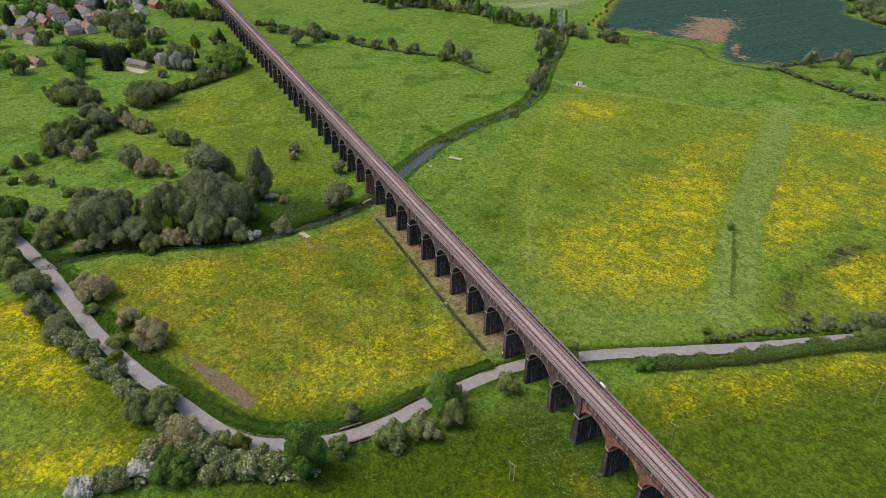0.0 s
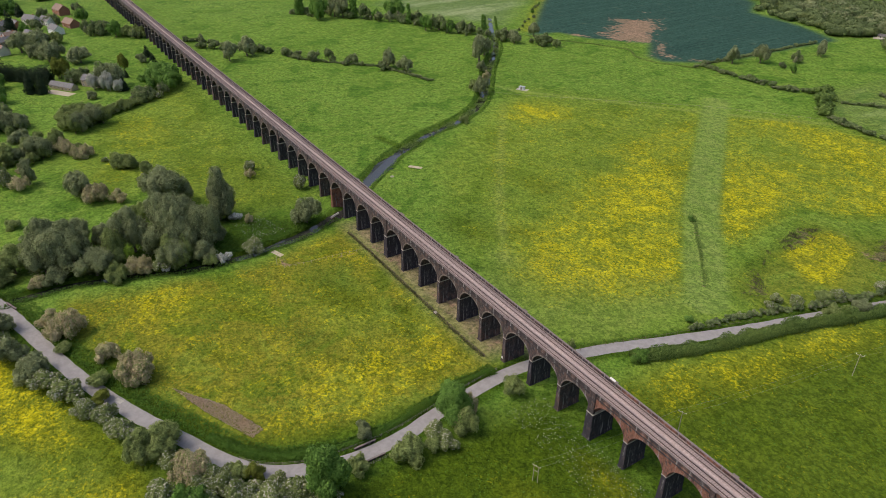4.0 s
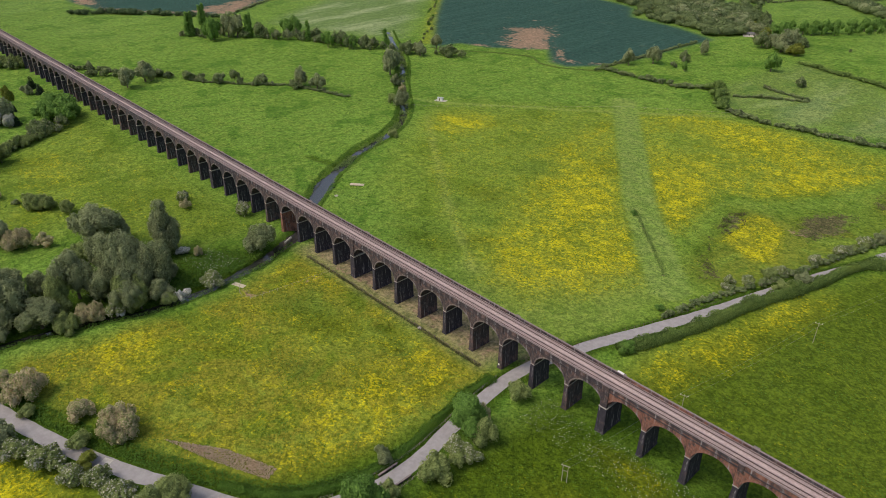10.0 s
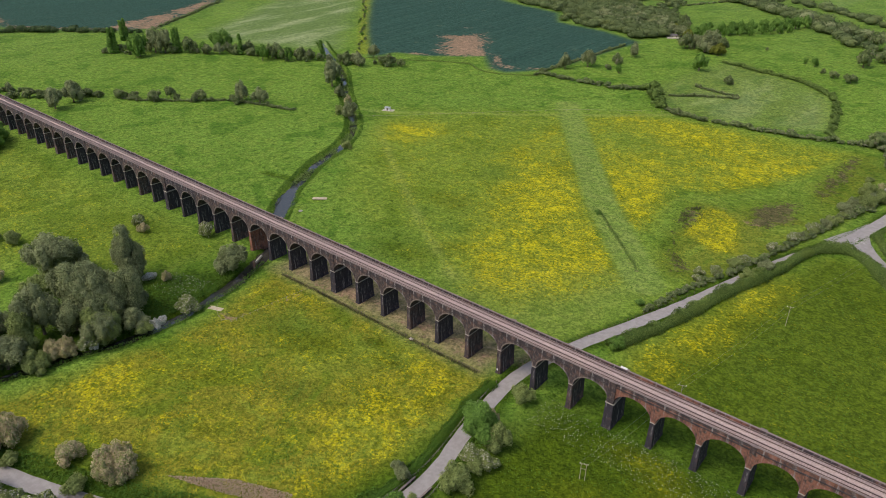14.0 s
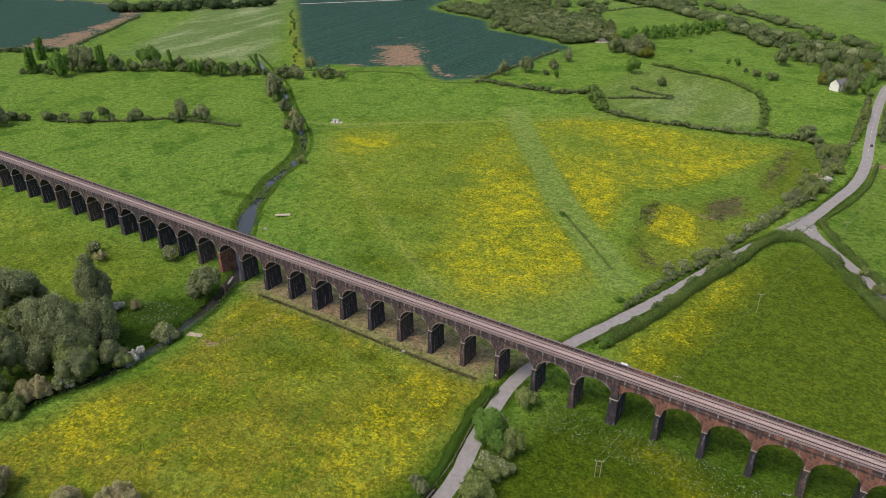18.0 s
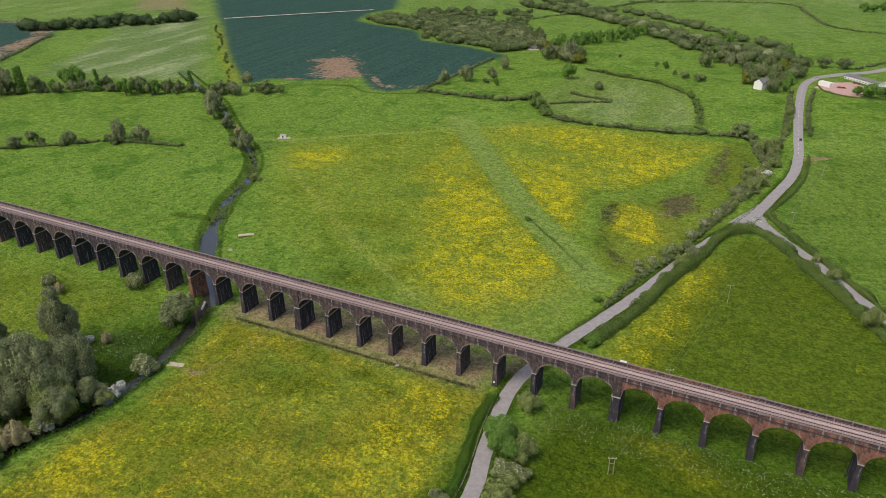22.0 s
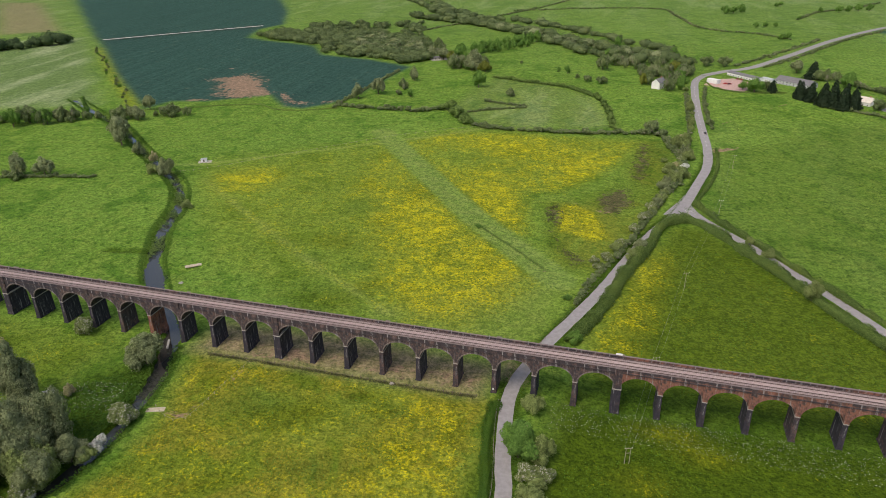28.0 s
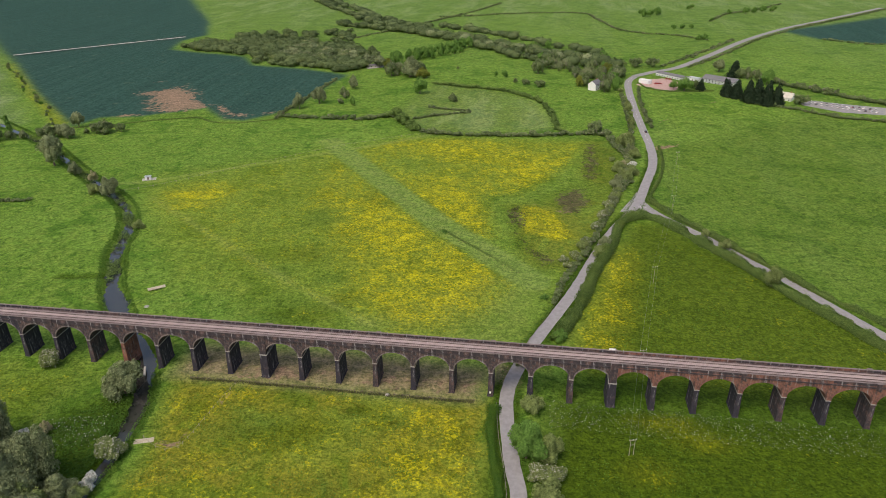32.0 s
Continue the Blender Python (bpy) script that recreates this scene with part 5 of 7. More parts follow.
# verge
scatter_trees([("dead", -96.8, -131.1, 2.17, 0.98), ("dead", -104.4, -134.3, 1.48, 0.98), ("dead", -74.4, -120.6, 1.41, 0.98), ("dead", -58.6, -114.8, 2.01, 0.98), ("bush", -61.2, -125.2, 1.04, 0.98), ("greenbush", -188, -163.8, 2.45, 0.95), ("haw", -177.6, -154, 1.53, 0.88), ("mixed", -136, -163.7, 1.43, 0.86), ("mixed", -122.5, -159.2, 1.14, 0.89), ("bush", -86.4, -132.9, 0.84, 0.98), ("mixed", -153.8, -143, 1.47, 0.86), ("mixed", -148.2, -148.6, 1.21, 0.72), ("mixed", -162.3, -164.3, 1.52, 0.61)])
# lane trees
scatter_trees([("broad", 14.1, -34.4, 1.1, 0.97), ("mixed", 21.4, -34.5, 0.86, 1.07), ("bush", 15.1, -11, 1.28, 0.98), ("haw", 18.3, -43.8, 1.29, 0.88), ("bush", 20.5, -54, 1.18, 1.09), ("haw", 23.5, -42.9, 1.07, 0.88), ("sallow", 4.6, -61, 0.47, 1.08), ("bush", 11, 15.9, 0.84, 1.87), ("dead", 15.1, -29.3, 0.84, 1.90)])

# hedges
def hedge_sections(points, width, height, label, material="hedge", leaf=0.26, per_metre=70, seed=1):
    """A clipped hedge in sections that meet end to end."""
    line = spline(points, 2.0)
    h = thing("hedge", label, "hedge", pose(*line[0], 0))
    for i in range(0, len(line) - 1, 7):
        me = hedge_mesh("hedge_section", line[i:i + 8], width, height, leaf, per_metre, M[material], seed)
        part("hedge_section", me, None, h, "", Matrix.Translation((-line[0][0], -line[0][1], 0)))
    return h


_shrubs = {}


def shrub_hedge(points, width, height, label, material="dull", gap=0.55, seed=1, name="hedge"):
    """A field hedge grown out into a row of uneven shrubs, each a part."""
    rng = random.Random(seed)
    for v in range(4):
        if (material, v) not in _shrubs:
            r = random.Random(v + 3)
            _shrubs[material, v] = crown_mesh("shrub", lobes_round(r, 1.0, 0.95, 0.0, 6), 300, 0.066, M[material], 900 + v)
    line = spline(points, width * gap)
    h = thing(name, label, "hedge", pose(*line[0], gz(*line[0])))
    base = Vector((*line[0], gz(*line[0])))
    for x, y in line:
        s, t = width * rng.uniform(0.75, 1.35), height * rng.choice((0.7, 0.85, 1.0, 1.0, 1.2, 1.5))
        x, y = x + rng.gauss(0, width * 0.12), y + rng.gauss(0, width * 0.12)
        m = Matrix.Translation(Vector((x, y, gz(x, y) - 0.1)) - base) @ pose(0, 0, 0, 0, 0, rng.uniform(0, 360)) @ Matrix.Diagonal((s, s, t, 1))
        part("shrub", _shrubs[material, rng.randrange(4)], None, h, "", m)
    return h


hedge_sections([(23.6, 34.5), (28.1, 47.1), (33, 60.5), (37.8, 78.4), (42.5, 98.8), (48.2, 117.1), (52.4, 129.9), (55.8, 142.5), (58.5, 157), (63, 168), (71, 175), (79, 174), (86, 167), (94, 154), (102, 140), (114, 121), (124, 102), (134, 83), (144, 67), (155, 47), (190, -6)], 5.1, 2.9, "thick dark green hedge beside the lane", per_metre=190, leaf=0.33, seed=3)
hedge_sections([(81, 202), (94, 176.5), (106, 158), (117, 138.5), (132, 114), (144, 93), (161, 70), (202, 8)], 3.3, 2, "dark hedge along a ditch", per_metre=130, leaf=0.30, seed=4)
hedge_sections([(80.9, 204.8), (85.7, 220.8), (94.1, 248.1), (98.8, 275.8), (100.1, 308.2)], 2.2, 1.4, "low dark hedge round the road bend", per_metre=55, seed=14)
shrub_hedge([(-213.7, 363.4), (-195.8, 358.3), (-176.6, 357.6), (-153.3, 356.2), (-135.3, 357.8), (-120.8, 367.6), (-109.5, 360.5)], 6.7, 3.4, "shaggy dull green field hedge", seed=5)
shrub_hedge([(-119, 369.9), (-106, 358.7), (-96.4, 339.9), (-86.7, 329.1)], 12.5, 5.9, "broad overgrown dark green hedge", "hedge", 0.4, seed=15)
shrub_hedge([(-82.2, 325.8), (-58.6, 321.3), (-26.2, 321.4), (13.4, 324.2), (48.4, 330.8), (62.5, 329)], 7.5, 4, "shaggy hedge between two fields", seed=25)
shrub_hedge([(62.5, 329), (67.7, 310), (71.9, 293.3), (75.5, 269.4), (72.8, 242.3), (65.4, 218.2)], 7.1, 3.6, "roadside scrub of dull green", seed=6)
shrub_hedge([(-95.9, 481.5), (-59.2, 465.9), (-20.3, 449.4), (6.9, 421.2), (19.3, 383.7), (26.2, 337.5)], 6.4, 3, "dark green hedge round a rough field", "hedge", seed=7)
shrub_hedge([(-523, 20.9), (-507.2, 39.6), (-468.5, 59), (-444.6, 75.5)], 5, 3, "low field hedge with gaps", seed=8)
shrub_hedge([(-427.5, 82.9), (-401, 96.3), (-375.8, 117.4), (-356.3, 135.8), (-329, 143.9), (-300.6, 151.3)], 4.2, 2.5, "low dull green field hedge", seed=9)
hedge_sections([(-488.1, -143.7), (-473.2, -131.3), (-461.2, -115.9), (-440.2, -96.5)], 8.2, 9.1, "tall dark clipped conifer hedge", "conifer", 0.5, 120, 10)
shrub_hedge([(-368.4, -37.4), (-354.4, -59.8), (-336.8, -79), (-325.4, -90.8)], 6.5, 4.1, "thick dull green field hedge", seed=11)
shrub_hedge([(-86.6, 394.8), (-68.6, 389.1), (-50.3, 383.2), (-74.2, 372.7), (-95.2, 361.4)], 4.5, 2.4, "curving rough dull hedge", seed=12)
shrub_hedge([(-216.1, 353.5), (-215.8, 375), (-213.2, 399.1), (-209.9, 440), (-204.3, 498.9)], 4.8, 2.4, "scrubby margin of the dark crop", seed=13)

# the overgrown belt and the garden hedges west of the river
def stand(line, kinds, gap, spread, size, seed):
    """Trees in a row, close enough for their crowns to meet."""
    r = random.Random(seed)
    for a, b in spline(line, gap):
        tree(r.choice(kinds), round(a + r.gauss(0, spread), 1), round(b + r.gauss(0, spread), 1), round(r.uniform(*size), 2), round(r.uniform(0.8, 1.15), 2))


stand([(-240.3, -173.1), (-244.2, -165.6), (-249, -158), (-261.2, -147.1), (-264.8, -139), (-273.8, -129.4), (-285.1, -120), (-296.4, -110.5)], ("mixed", "mixed", "sallow", "haw", "dead"), 6.4, 2, (0.64, 0.98), 61)
stand([(-268.1, -150.8), (-283, -137), (-295.7, -123.3)], ("mixed", "sallow"), 8.7, 1.9, (0.78, 1.07), 62)
stand([(-380.2, -157.2), (-367.4, -148), (-350.3, -138.2), (-333.7, -127.3), (-314.5, -118.5), (-302.6, -110.2)], ("mixed", "sallow", "mixed", "bush"), 7.6, 1.9, (0.57, 0.95), 63)
stand([(-302.6, -110.2), (-289.4, -104.9), (-275.9, -96.8)], ("dead", "bush", "haw"), 5.7, 1.4, (0.96, 1.43), 64)
stand([(-325.4, -102.4), (-317.5, -96.9), (-327.6, -86.9)], ("willow", "mixed"), 6.6, 1.4, (0.75, 1.04), 65)
stand([(-328.7, -82.1), (-342.5, -76.9), (-350.7, -64.4), (-357.3, -52.3), (-365.8, -36.6)], ("mixed", "bush", "haw", "bush"), 7.4, 1.4, (0.74, 1.2), 66)
stand([(-226.3, -167.7), (-214.2, -149.8), (-198.9, -142.6)], ("greenbush", "haw", "sallow", "bush"), 9, 2, (0.7, 1.2), 67)
for _k, _x, _y, _s, _t in (("broad", -440.3, -176.9, 1.4, 0.9), ("mixed", -434, -170.4, 1.31, 1.0), ("mixed", -520.8, -155.9, 1.35, 0.9), ("broad", -454.5, -140.9, 1.37, 0.8), ("broad", -446.7, -132.8, 1.1, 0.9), ("mixed", -409.5, -133, 1.02, 0.9), ("mixed", -594, -32.6, 1.25, 1.0), ("broad", -573, -27.3, 1.25, 1.0),
                           ("mixed", -559.3, -12.6, 1.08, 0.8), ("mixed", -568.6, -167.8, 1.07, 0.9), ("broad", -559.9, -147.7, 0.97, 0.9), ("fir", -612.8, -188.1, 1.15, 1.0), ("broad", -619.9, -192.2, 1.32, 1.0), ("willow", -515, -90.6, 1.05, 0.9), ("willow", -522.4, -83.1, 0.96, 0.9), ("willow", -490.2, -71.8, 0.97, 0.9),
                           ("lime", -453.8, -88.5, 1.17, 1.1), ("mixed", -450.1, -101.6, 1.08, 1.0), ("willow", -406.2, -60, 0.81, 1.1), ("fir", -396.2, -53.9, 0.72, 0.9), ("broad", -658.2, -171.5, 1.29, 1.0), ("mixed", -700, -167.4, 1.27, 1.0), ("mixed", -616.1, -135, 0.95, 1.0), ("broad", -629.5, -98.7, 1.01, 0.9),
                           ("willow", -572.6, -89.9, 1.03, 0.9), ("willow", -564.9, -97.3, 1.04, 0.8), ("mixed", -607.6, -47.5, 1.16, 1.0), ("broad", -527.1, -193.3, 1.29, 1.0), ("mixed", -462.3, -189.4, 1.22, 1.0), ("broad", -668, -142.6, 1.19, 1.0), ("mixed", -583.7, -152.6, 0.88, 0.9), ("fir", -590.2, -133.8, 0.78, 1.0),
                           ("broad", -654.4, -44.6, 1.14, 1.0), ("mixed", -690.8, -76.5, 1.22, 1.0), ("mixed", -639.6, -87.1, 1, 1.0), ("mixed", -371.6, -31.9, 1, 0.9), ("broad", -378.8, -26.4, 1.08, 0.9)):
    tree(_k, _x, _y, _s, _t)
for _k, _x, _y, _s, _t in (("silver", -402, -64, 0.95, 1.1), ("silver", -409, -72, 0.85, 1.1), ("silver", -394, -58, 0.7, 1.0), ("may", -118, -64.5, 1.05, 0.95), ("may", -125.7, -88, 0.95, 0.9), ("may", -152.6, -48, 0.8, 1.0)):
    tree(_k, _x, _y, _s, _t)
# scrub between the field hedge and the road
_r = random.Random(71)
for _x, _y in ((78.4, 314.6), (73.3, 302.3), (80.9, 298.3), (75.9, 279.7), (71, 266.6), (63.3, 274.4), (66, 254), (77.9, 329.9)):
    tree(_r.choice(("bush", "bush", "mixed", "haw", "dead")), _x, _y, round(_r.uniform(0.6, 1.15), 2), round(_r.uniform(0.6, 0.95), 2))
shrub_hedge([(22.9, 66.9), (28.7, 93), (37.8, 117.7), (47.8, 151.8), (57.9, 190.1), (66.9, 228.2), (72.2, 259.5)], 4, 2.4, "uneven roadside hedge with hawthorn", "dull", 0.6, seed=72)

# trees round the white house, up the road and along the far field edges
for _i, (_x, _y) in enumerate([(-6.7, 641.8), (7.9, 606.6), (20.6, 590.7), (33.5, 560.3), (44.9, 517.4), (53, 492.3), (67.8, 487.6), (75.7, 490.2), (83.8, 505.7), (91.5, 526.7), (84.4, 544), (73.2, 543.6), (62.4, 553), (53.9, 522.3), (38.6, 545.6), (27.2, 567.7), (80.4, 525), (67.9, 512.2), (57.6, 511.4), (45.4, 533.2)]):
    tree(("farmixed", "farbroad", "farmixed", "farwillow", "farmixed")[_i % 5], _x, _y, (0.85, 0.7, 1.0, 0.65, 0.8)[_i % 5], (1.1, 0.95, 1.2)[_i % 3])
stand([(84.6, 454.5), (85.7, 403.4), (85.3, 364.4), (81.1, 317.6)], ("bush", "bush", "haw", "mixed"), 8.8, 0.7, (0.44, 0.7), 81)
stand([(-401, 320.5), (-494.5, 414.9), (-571.4, 494.3), (-621.5, 547.7)], ("farmixed", "farmixed", "farbroad"), 14.2, 1.8, (0.21, 0.35), 82)
stand([(-591.4, 157.5), (-547.3, 191.8), (-496.1, 230), (-453.8, 247.7), (-420.4, 259.1)], ("farbroad", "farmixed", "farwillow", "farmixed"), 8.3, 3.8, (0.53, 0.86), 83)
stand([(-521, 236.9), (-483.8, 250.9), (-448.7, 259.3)], ("farbroad", "farmixed"), 10.3, 3.7, (0.52, 0.81), 84)
stand([(-411.3, 265.4), (-381.7, 281.2), (-357.8, 290.8), (-336.2, 302.5)], ("farmixed", "farwillow"), 9.7, 3, (0.37, 0.67), 85)
stand([(-517.6, 25.8), (-498.3, 43.6), (-467.6, 59.9), (-444, 74.7), (-423.4, 84.6), (-398.5, 98), (-375.5, 119), (-355.4, 136.6)], ("farmixed", "farmixed", "farwillow"), 12.6, 1.7, (0.25, 0.5), 86)

for _i, (_x, _y) in enumerate([(-172.3, 566.2), (-159.4, 552.1), (-148.8, 540.9), (-142.2, 527.1), (-131.3, 522.9), (-127.3, 517.6), (-116.6, 523.6), (-121.3, 545.8), (-133.4, 554.9), (-151.9, 568.3), (-190.9, 582.7), (-194.3, 600.7), (-188.1, 616.3)]):
    tree(("farwillow", "lime", "farmixed", "farwillow", "farbroad")[_i % 5], _x, _y, (1.1, 1.3, 1.0, 0.9)[_i % 4], (0.8, 0.95)[_i % 2])
for _x, _y in ((-147, 610.5), (-139.5, 620.6), (-132.7, 630), (-125.3, 638.6), (-115.7, 655.7), (-107.6, 667.2), (-100.3, 678.6), (-93, 690.1), (-86, 701.6)):
    tree("farbroad", _x, _y, 0.95, 1.0)

stand([(81.2, 315.8), (73.7, 268.9), (66, 228.1), (52.8, 175.3)], ("bush", "haw", "bush", "sallow"), 5.4, 1.1, (0.5, 0.82), 87)
shrub_hedge([(-123.4, -158.1), (-106.8, -152), (-80.1, -143.1), (-56.4, -133.8), (-38.4, -125.7), (-19.1, -115.6), (-5.1, -108.7), (3.5, -102.5), (12.3, -93.2)], 5.2, 3.1, "overgrown hawthorn hedge along the lane", "haw", 0.55, seed=88)
shrub_hedge([(4.3, -135.4), (5.6, -122.5), (10.7, -107.9), (17.4, -93.2), (22.1, -78.8)], 5.2, 2.7, "blossoming hedge between two fields", "haw", 0.6, seed=89)


# ---- along the water and the verges ----
def scatter_stuff(name, label, material, places, leaf, height, seed, category="plants"):
    """Low growth that nobody could count, one leaf clump at each place."""
    rng = np.random.default_rng(seed)
    p = np.asarray(places)
    z = lift(p[:, 0], p[:, 1]) + rng.uniform(0.0, 1.0, len(p)) * height + 0.05
    nrm = np.column_stack([rng.normal(0, 0.6, (len(p), 2)), np.ones(len(p))])
    v, f = leaf_quads(np.column_stack([p, z]), nrm, leaf, rng)
    return tagged(new(name, mesh_of(name, v, f, M[material])), label, category, kind="stuff")


def beside(line, lo, hi, count, seed, both=True, part_of=(0.0, 1.0)):
    """Random places at lo to hi metres from a line, on its left alone or on both sides."""
    rng = np.random.default_rng(seed)
    line = np.asarray(line)
    a, b = int(len(line) * part_of[0]), int(len(line) * part_of[1]) - 1
    i = rng.integers(a, b, count)
    t = rng.random(count)[:, None]
    d = line[i + 1] - line[i]
    side = np.stack([-d[:, 1], d[:, 0]], 1) / (np.linalg.norm(d, axis=1)[:, None] + 1e-9)
    off = rng.uniform(lo, hi, count) * (rng.choice([-1, 1], count) if both else 1)
    return line[i] + d * t + side * off[:, None]


def within(poly, count, seed):
    rng = np.random.default_rng(seed)
    pts = np.array(poly, float)
    lo, hi = pts.min(0), pts.max(0)
    p = rng.uniform(lo, hi, (count * 3, 2))
    return p[inside(poly, p[:, 0], p[:, 1], 0.5) > 0.5][:count]


def patchy(p, scale, level):
    """Keeps the places that fall into uneven patches."""
    return p[np.array([noise.noise((a * scale, b * scale, 7)) + 0.5 * noise.noise((a * scale * 3, b * scale * 3, 2)) for a, b in p]) > level]


scatter_stuff("bank_plants", "rank green grass and nettles on the river banks", "rank", np.concatenate([beside(RIVER_NORTH, 4.2, 7.0, 14000, 1), beside(RIVER_SOUTH, 2.6, 6.5, 15000, 51)]), 0.30, 0.6, 1)
scatter_stuff("water_weed", "dark green weed standing in the river", "hedge", patchy(beside(RIVER[(RIVER[:, 1] > 58) & (RIVER[:, 1] < 290)], 0.0, 3.4, 16000, 2), 0.12, -0.04), 0.36, -1.2, 2)
scatter_stuff("verge_plants", "tall dark green growth along the lane", "rank", beside(LANE, 3.4, 9.5, 11000, 4, both=False, part_of=(0.12, 0.40)), 0.30, 0.9, 4)
scatter_stuff("verge_plants", "rough green verge beside the lane", "rank", beside(LANE, 2.9, 5.0, 11000, 5, part_of=(0.10, 0.75)), 0.26, 0.45, 5)
scatter_stuff("verge_plants", "rough green verge of the side road", "rank", beside(BRANCH, 2.9, 4.6, 3000, 6), 0.28, 0.4, 6)
scatter_stuff("cow_parsley", "white flower heads in long grass by the piers", "umbel", within([(21.3, -19.1), (141.8, -19.9), (141.2, -5.4), (21.2, -3.9)], 3600, 7), 0.16, 0.7, 7)
scatter_stuff("cow_parsley", "white flower heads on the river bank", "umbel", within([(-150.6, -39.2), (-129.1, -33.6), (-126.3, -49.6), (-147.8, -53.2)], 800, 8), 0.20, 1.0, 8)
scatter_stuff("nettle_bed", "dark green nettles beside the willows", "rank", within([(-159.8, -56.6), (-130, -17.8), (-123.5, -35.6), (-120.9, -55.8), (-133.7, -71.6), (-153.1, -68.7)], 3500, 9), 0.36, 1.0, 9)
scatter_stuff("bramble_patch", "dark brown-green brambles in the rough meadow", "bramble", patchy(np.concatenate([within(q, 1900, 10 + i) for i, q in enumerate(BRAMBLES)]), 0.16, 0.02), 0.28, 0.6, 10)
scatter_stuff("reed_litter", "pinkish dead reeds along the field edge", "reed", within([(-46.8, -105.7), (-30, -99.7), (-10.9, -90.7), (-12.8, -86.5), (-29.7, -93.5), (-42.5, -102.6)], 5200, 12), 0.24, 0.3, 12)
scatter_stuff("scrub", "short scrub in the mown strip", "hedge", beside([(-39.7, 143), (-28.8, 131.4), (-17.7, 120.4), (-6.4, 108.4), (6.1, 95.2)], 0.0, 1.0, 900, 13), 0.30, 0.6, 13)
hedge([(1.9, -9.9), (1.7, -21), (3.7, -35.3), (6.2, -47.8), (7.3, -62.1), (5.3, -74.3), (1.3, -84.6), (-6.9, -93.9), (-18.7, -101.9)], 3.7, 1.1, "low dense green growth between meadow and lane", "rank", 0.26, 110, 2, 21)
scatter_stuff("fence_growth", "dark rough growth along the foot of a fence", "bramble", beside(spline([(-113.2, -9.4), (-90, -9.1), (-52.7, -9.1), (-21.7, -9.1), (-5.4, -8.6)], 3), 0.0, 0.8, 2600, 16), 0.22, 0.5, 16)
_edge = spline([(-185.2, 86.4), (-189.5, 87.2), (-211, 65.1)], 3)


def meadow_specks():
    """Grass tufts and buttercups that stand out of the sward of the near fields."""
    rng = np.random.default_rng(31)
    for name, material, label, count, leaf, poly in (
            ("grass_tufts", "rank", "darker green tufts in the near meadow", 15000, 0.24, MEADOW),
            ("grass_tufts", "rank", "darker green tufts in the wide pasture", 26000, 0.32, [(-153.9, 37.1), (-16.3, 11), (55.9, 166.9), (83.7, 297.7), (51.2, 325.2), (-79.6, 320.7), (-168.8, 247.9)]),
            ("grass_tufts", "rank", "green tufts in the roadside pasture", 11000, 0.26, [(29.4, 11), (79.6, 168.2), (150, 61.3), (187, 8.1)]),
            ("grass_tufts", "rank", "green tufts below the viaduct", 14000, 0.22, [(21.3, -11), (157.4, -11.4), (160, -75.3), (62.6, -127.4), (19.5, -117.1)]),
            ("grass_tufts", "rank", "green tufts in the western pasture", 12000, 0.32, [(-320.6, -86.3), (-223.5, -104.9), (-150.6, -39.2), (-148.5, -11.8), (-367.6, -8.8)]),
            ("grass_tufts", "rank", "green tufts in the buttercup field", 6000, 0.22, SOUTH)):
        p = within(poly, count, rng.integers(1000))
        k = np.array([noise.noise((a * 0.06, b * 0.06, 3)) + 0.6 * noise.noise((a * 0.25, b * 0.25, 5)) for a, b in p])
        p = p[k + rng.normal(0, 0.18, len(p)) > 0.05]
        scatter_stuff(name, label, material, p, leaf, 0.12, rng.integers(1000), "grass")


meadow_specks()


# ---- fences, poles and small things ----
def fence(points, gap, post, rails, material, label, height=1.2, name="fence"):
    """Posts and rails, each a part."""
    line = spline(points, gap)
    f = thing(name, label, "fence", pose(*line[0], gz(*line[0])))
    base = Vector((*line[0], gz(*line[0])))
    pm = from_bm("post", block(-post, post, -post, post, -0.4, height, bevel=0.02), M[material])
    tops = [Vector((a, b, gz(a, b))) - base for a, b in line]
    for t in tops:
        part("post", pm, None, f, "", Matrix.Translation(t))
    for a, b in zip(tops, tops[1:]):
        for z in rails:
            bm = bmesh.new()
            tube(bm, a + Vector((0, 0, z)), b + Vector((0, 0, z)), 0.05, 0.05, 4)
            part("rail", bm, M[material], f)
    return f


fence([(-4.8, -96.6), (-0.5, -92.9), (3.9, -86.8), (6.6, -80.6)], 2.4, 0.07, (0.55, 1.0), "wood", "pale weathered post and rail fence at the bend")
fence([(8.1, -72.3), (9, -62.1), (8.8, -52), (7, -39.5), (5.1, -29.2), (3.7, -19), (2.7, -8.9)], 2.4, 0.07, (0.55, 1.0), "wood", "pale post and rail fence beside the lane")
fence([(17.1, -68.3), (17.5, -62.2), (16.9, -56)], 2.0, 0.08, (0.5, 0.95), "wood", "short pale rail fence over the culvert")
fence([(-113.2, -9.2), (-90, -8.7), (-52.7, -8.7), (-21.7, -8.7), (-5.4, -8.2)], 2.8, 0.07, (0.5, 0.9), "bark", "dark low fence along the piers")
fence([(-94.9, -10.3), (-96.6, -25), (-99.2, -46), (-106.6, -46.9), (-113.2, -42.8)], 3.0, 0.07, (0.9,), "wood", "thin post fence round a small paddock")
fence([(10, 22.8), (12.5, 32.5), (19, 51.8), (25.9, 72.6), (32.7, 93.1)], 4.0, 0.06, (0.95,), "bark", "thin wire fence along the pasture")
fence([(-263.6, 166.8), (-236.4, 185.8), (-204.1, 221.3), (-171.8, 255.2), (-142.5, 283.6), (-109.3, 306), (-77.6, 324.3)], 7.0, 0.08, (1.0,), "wood", "thin fence across the wide pasture")


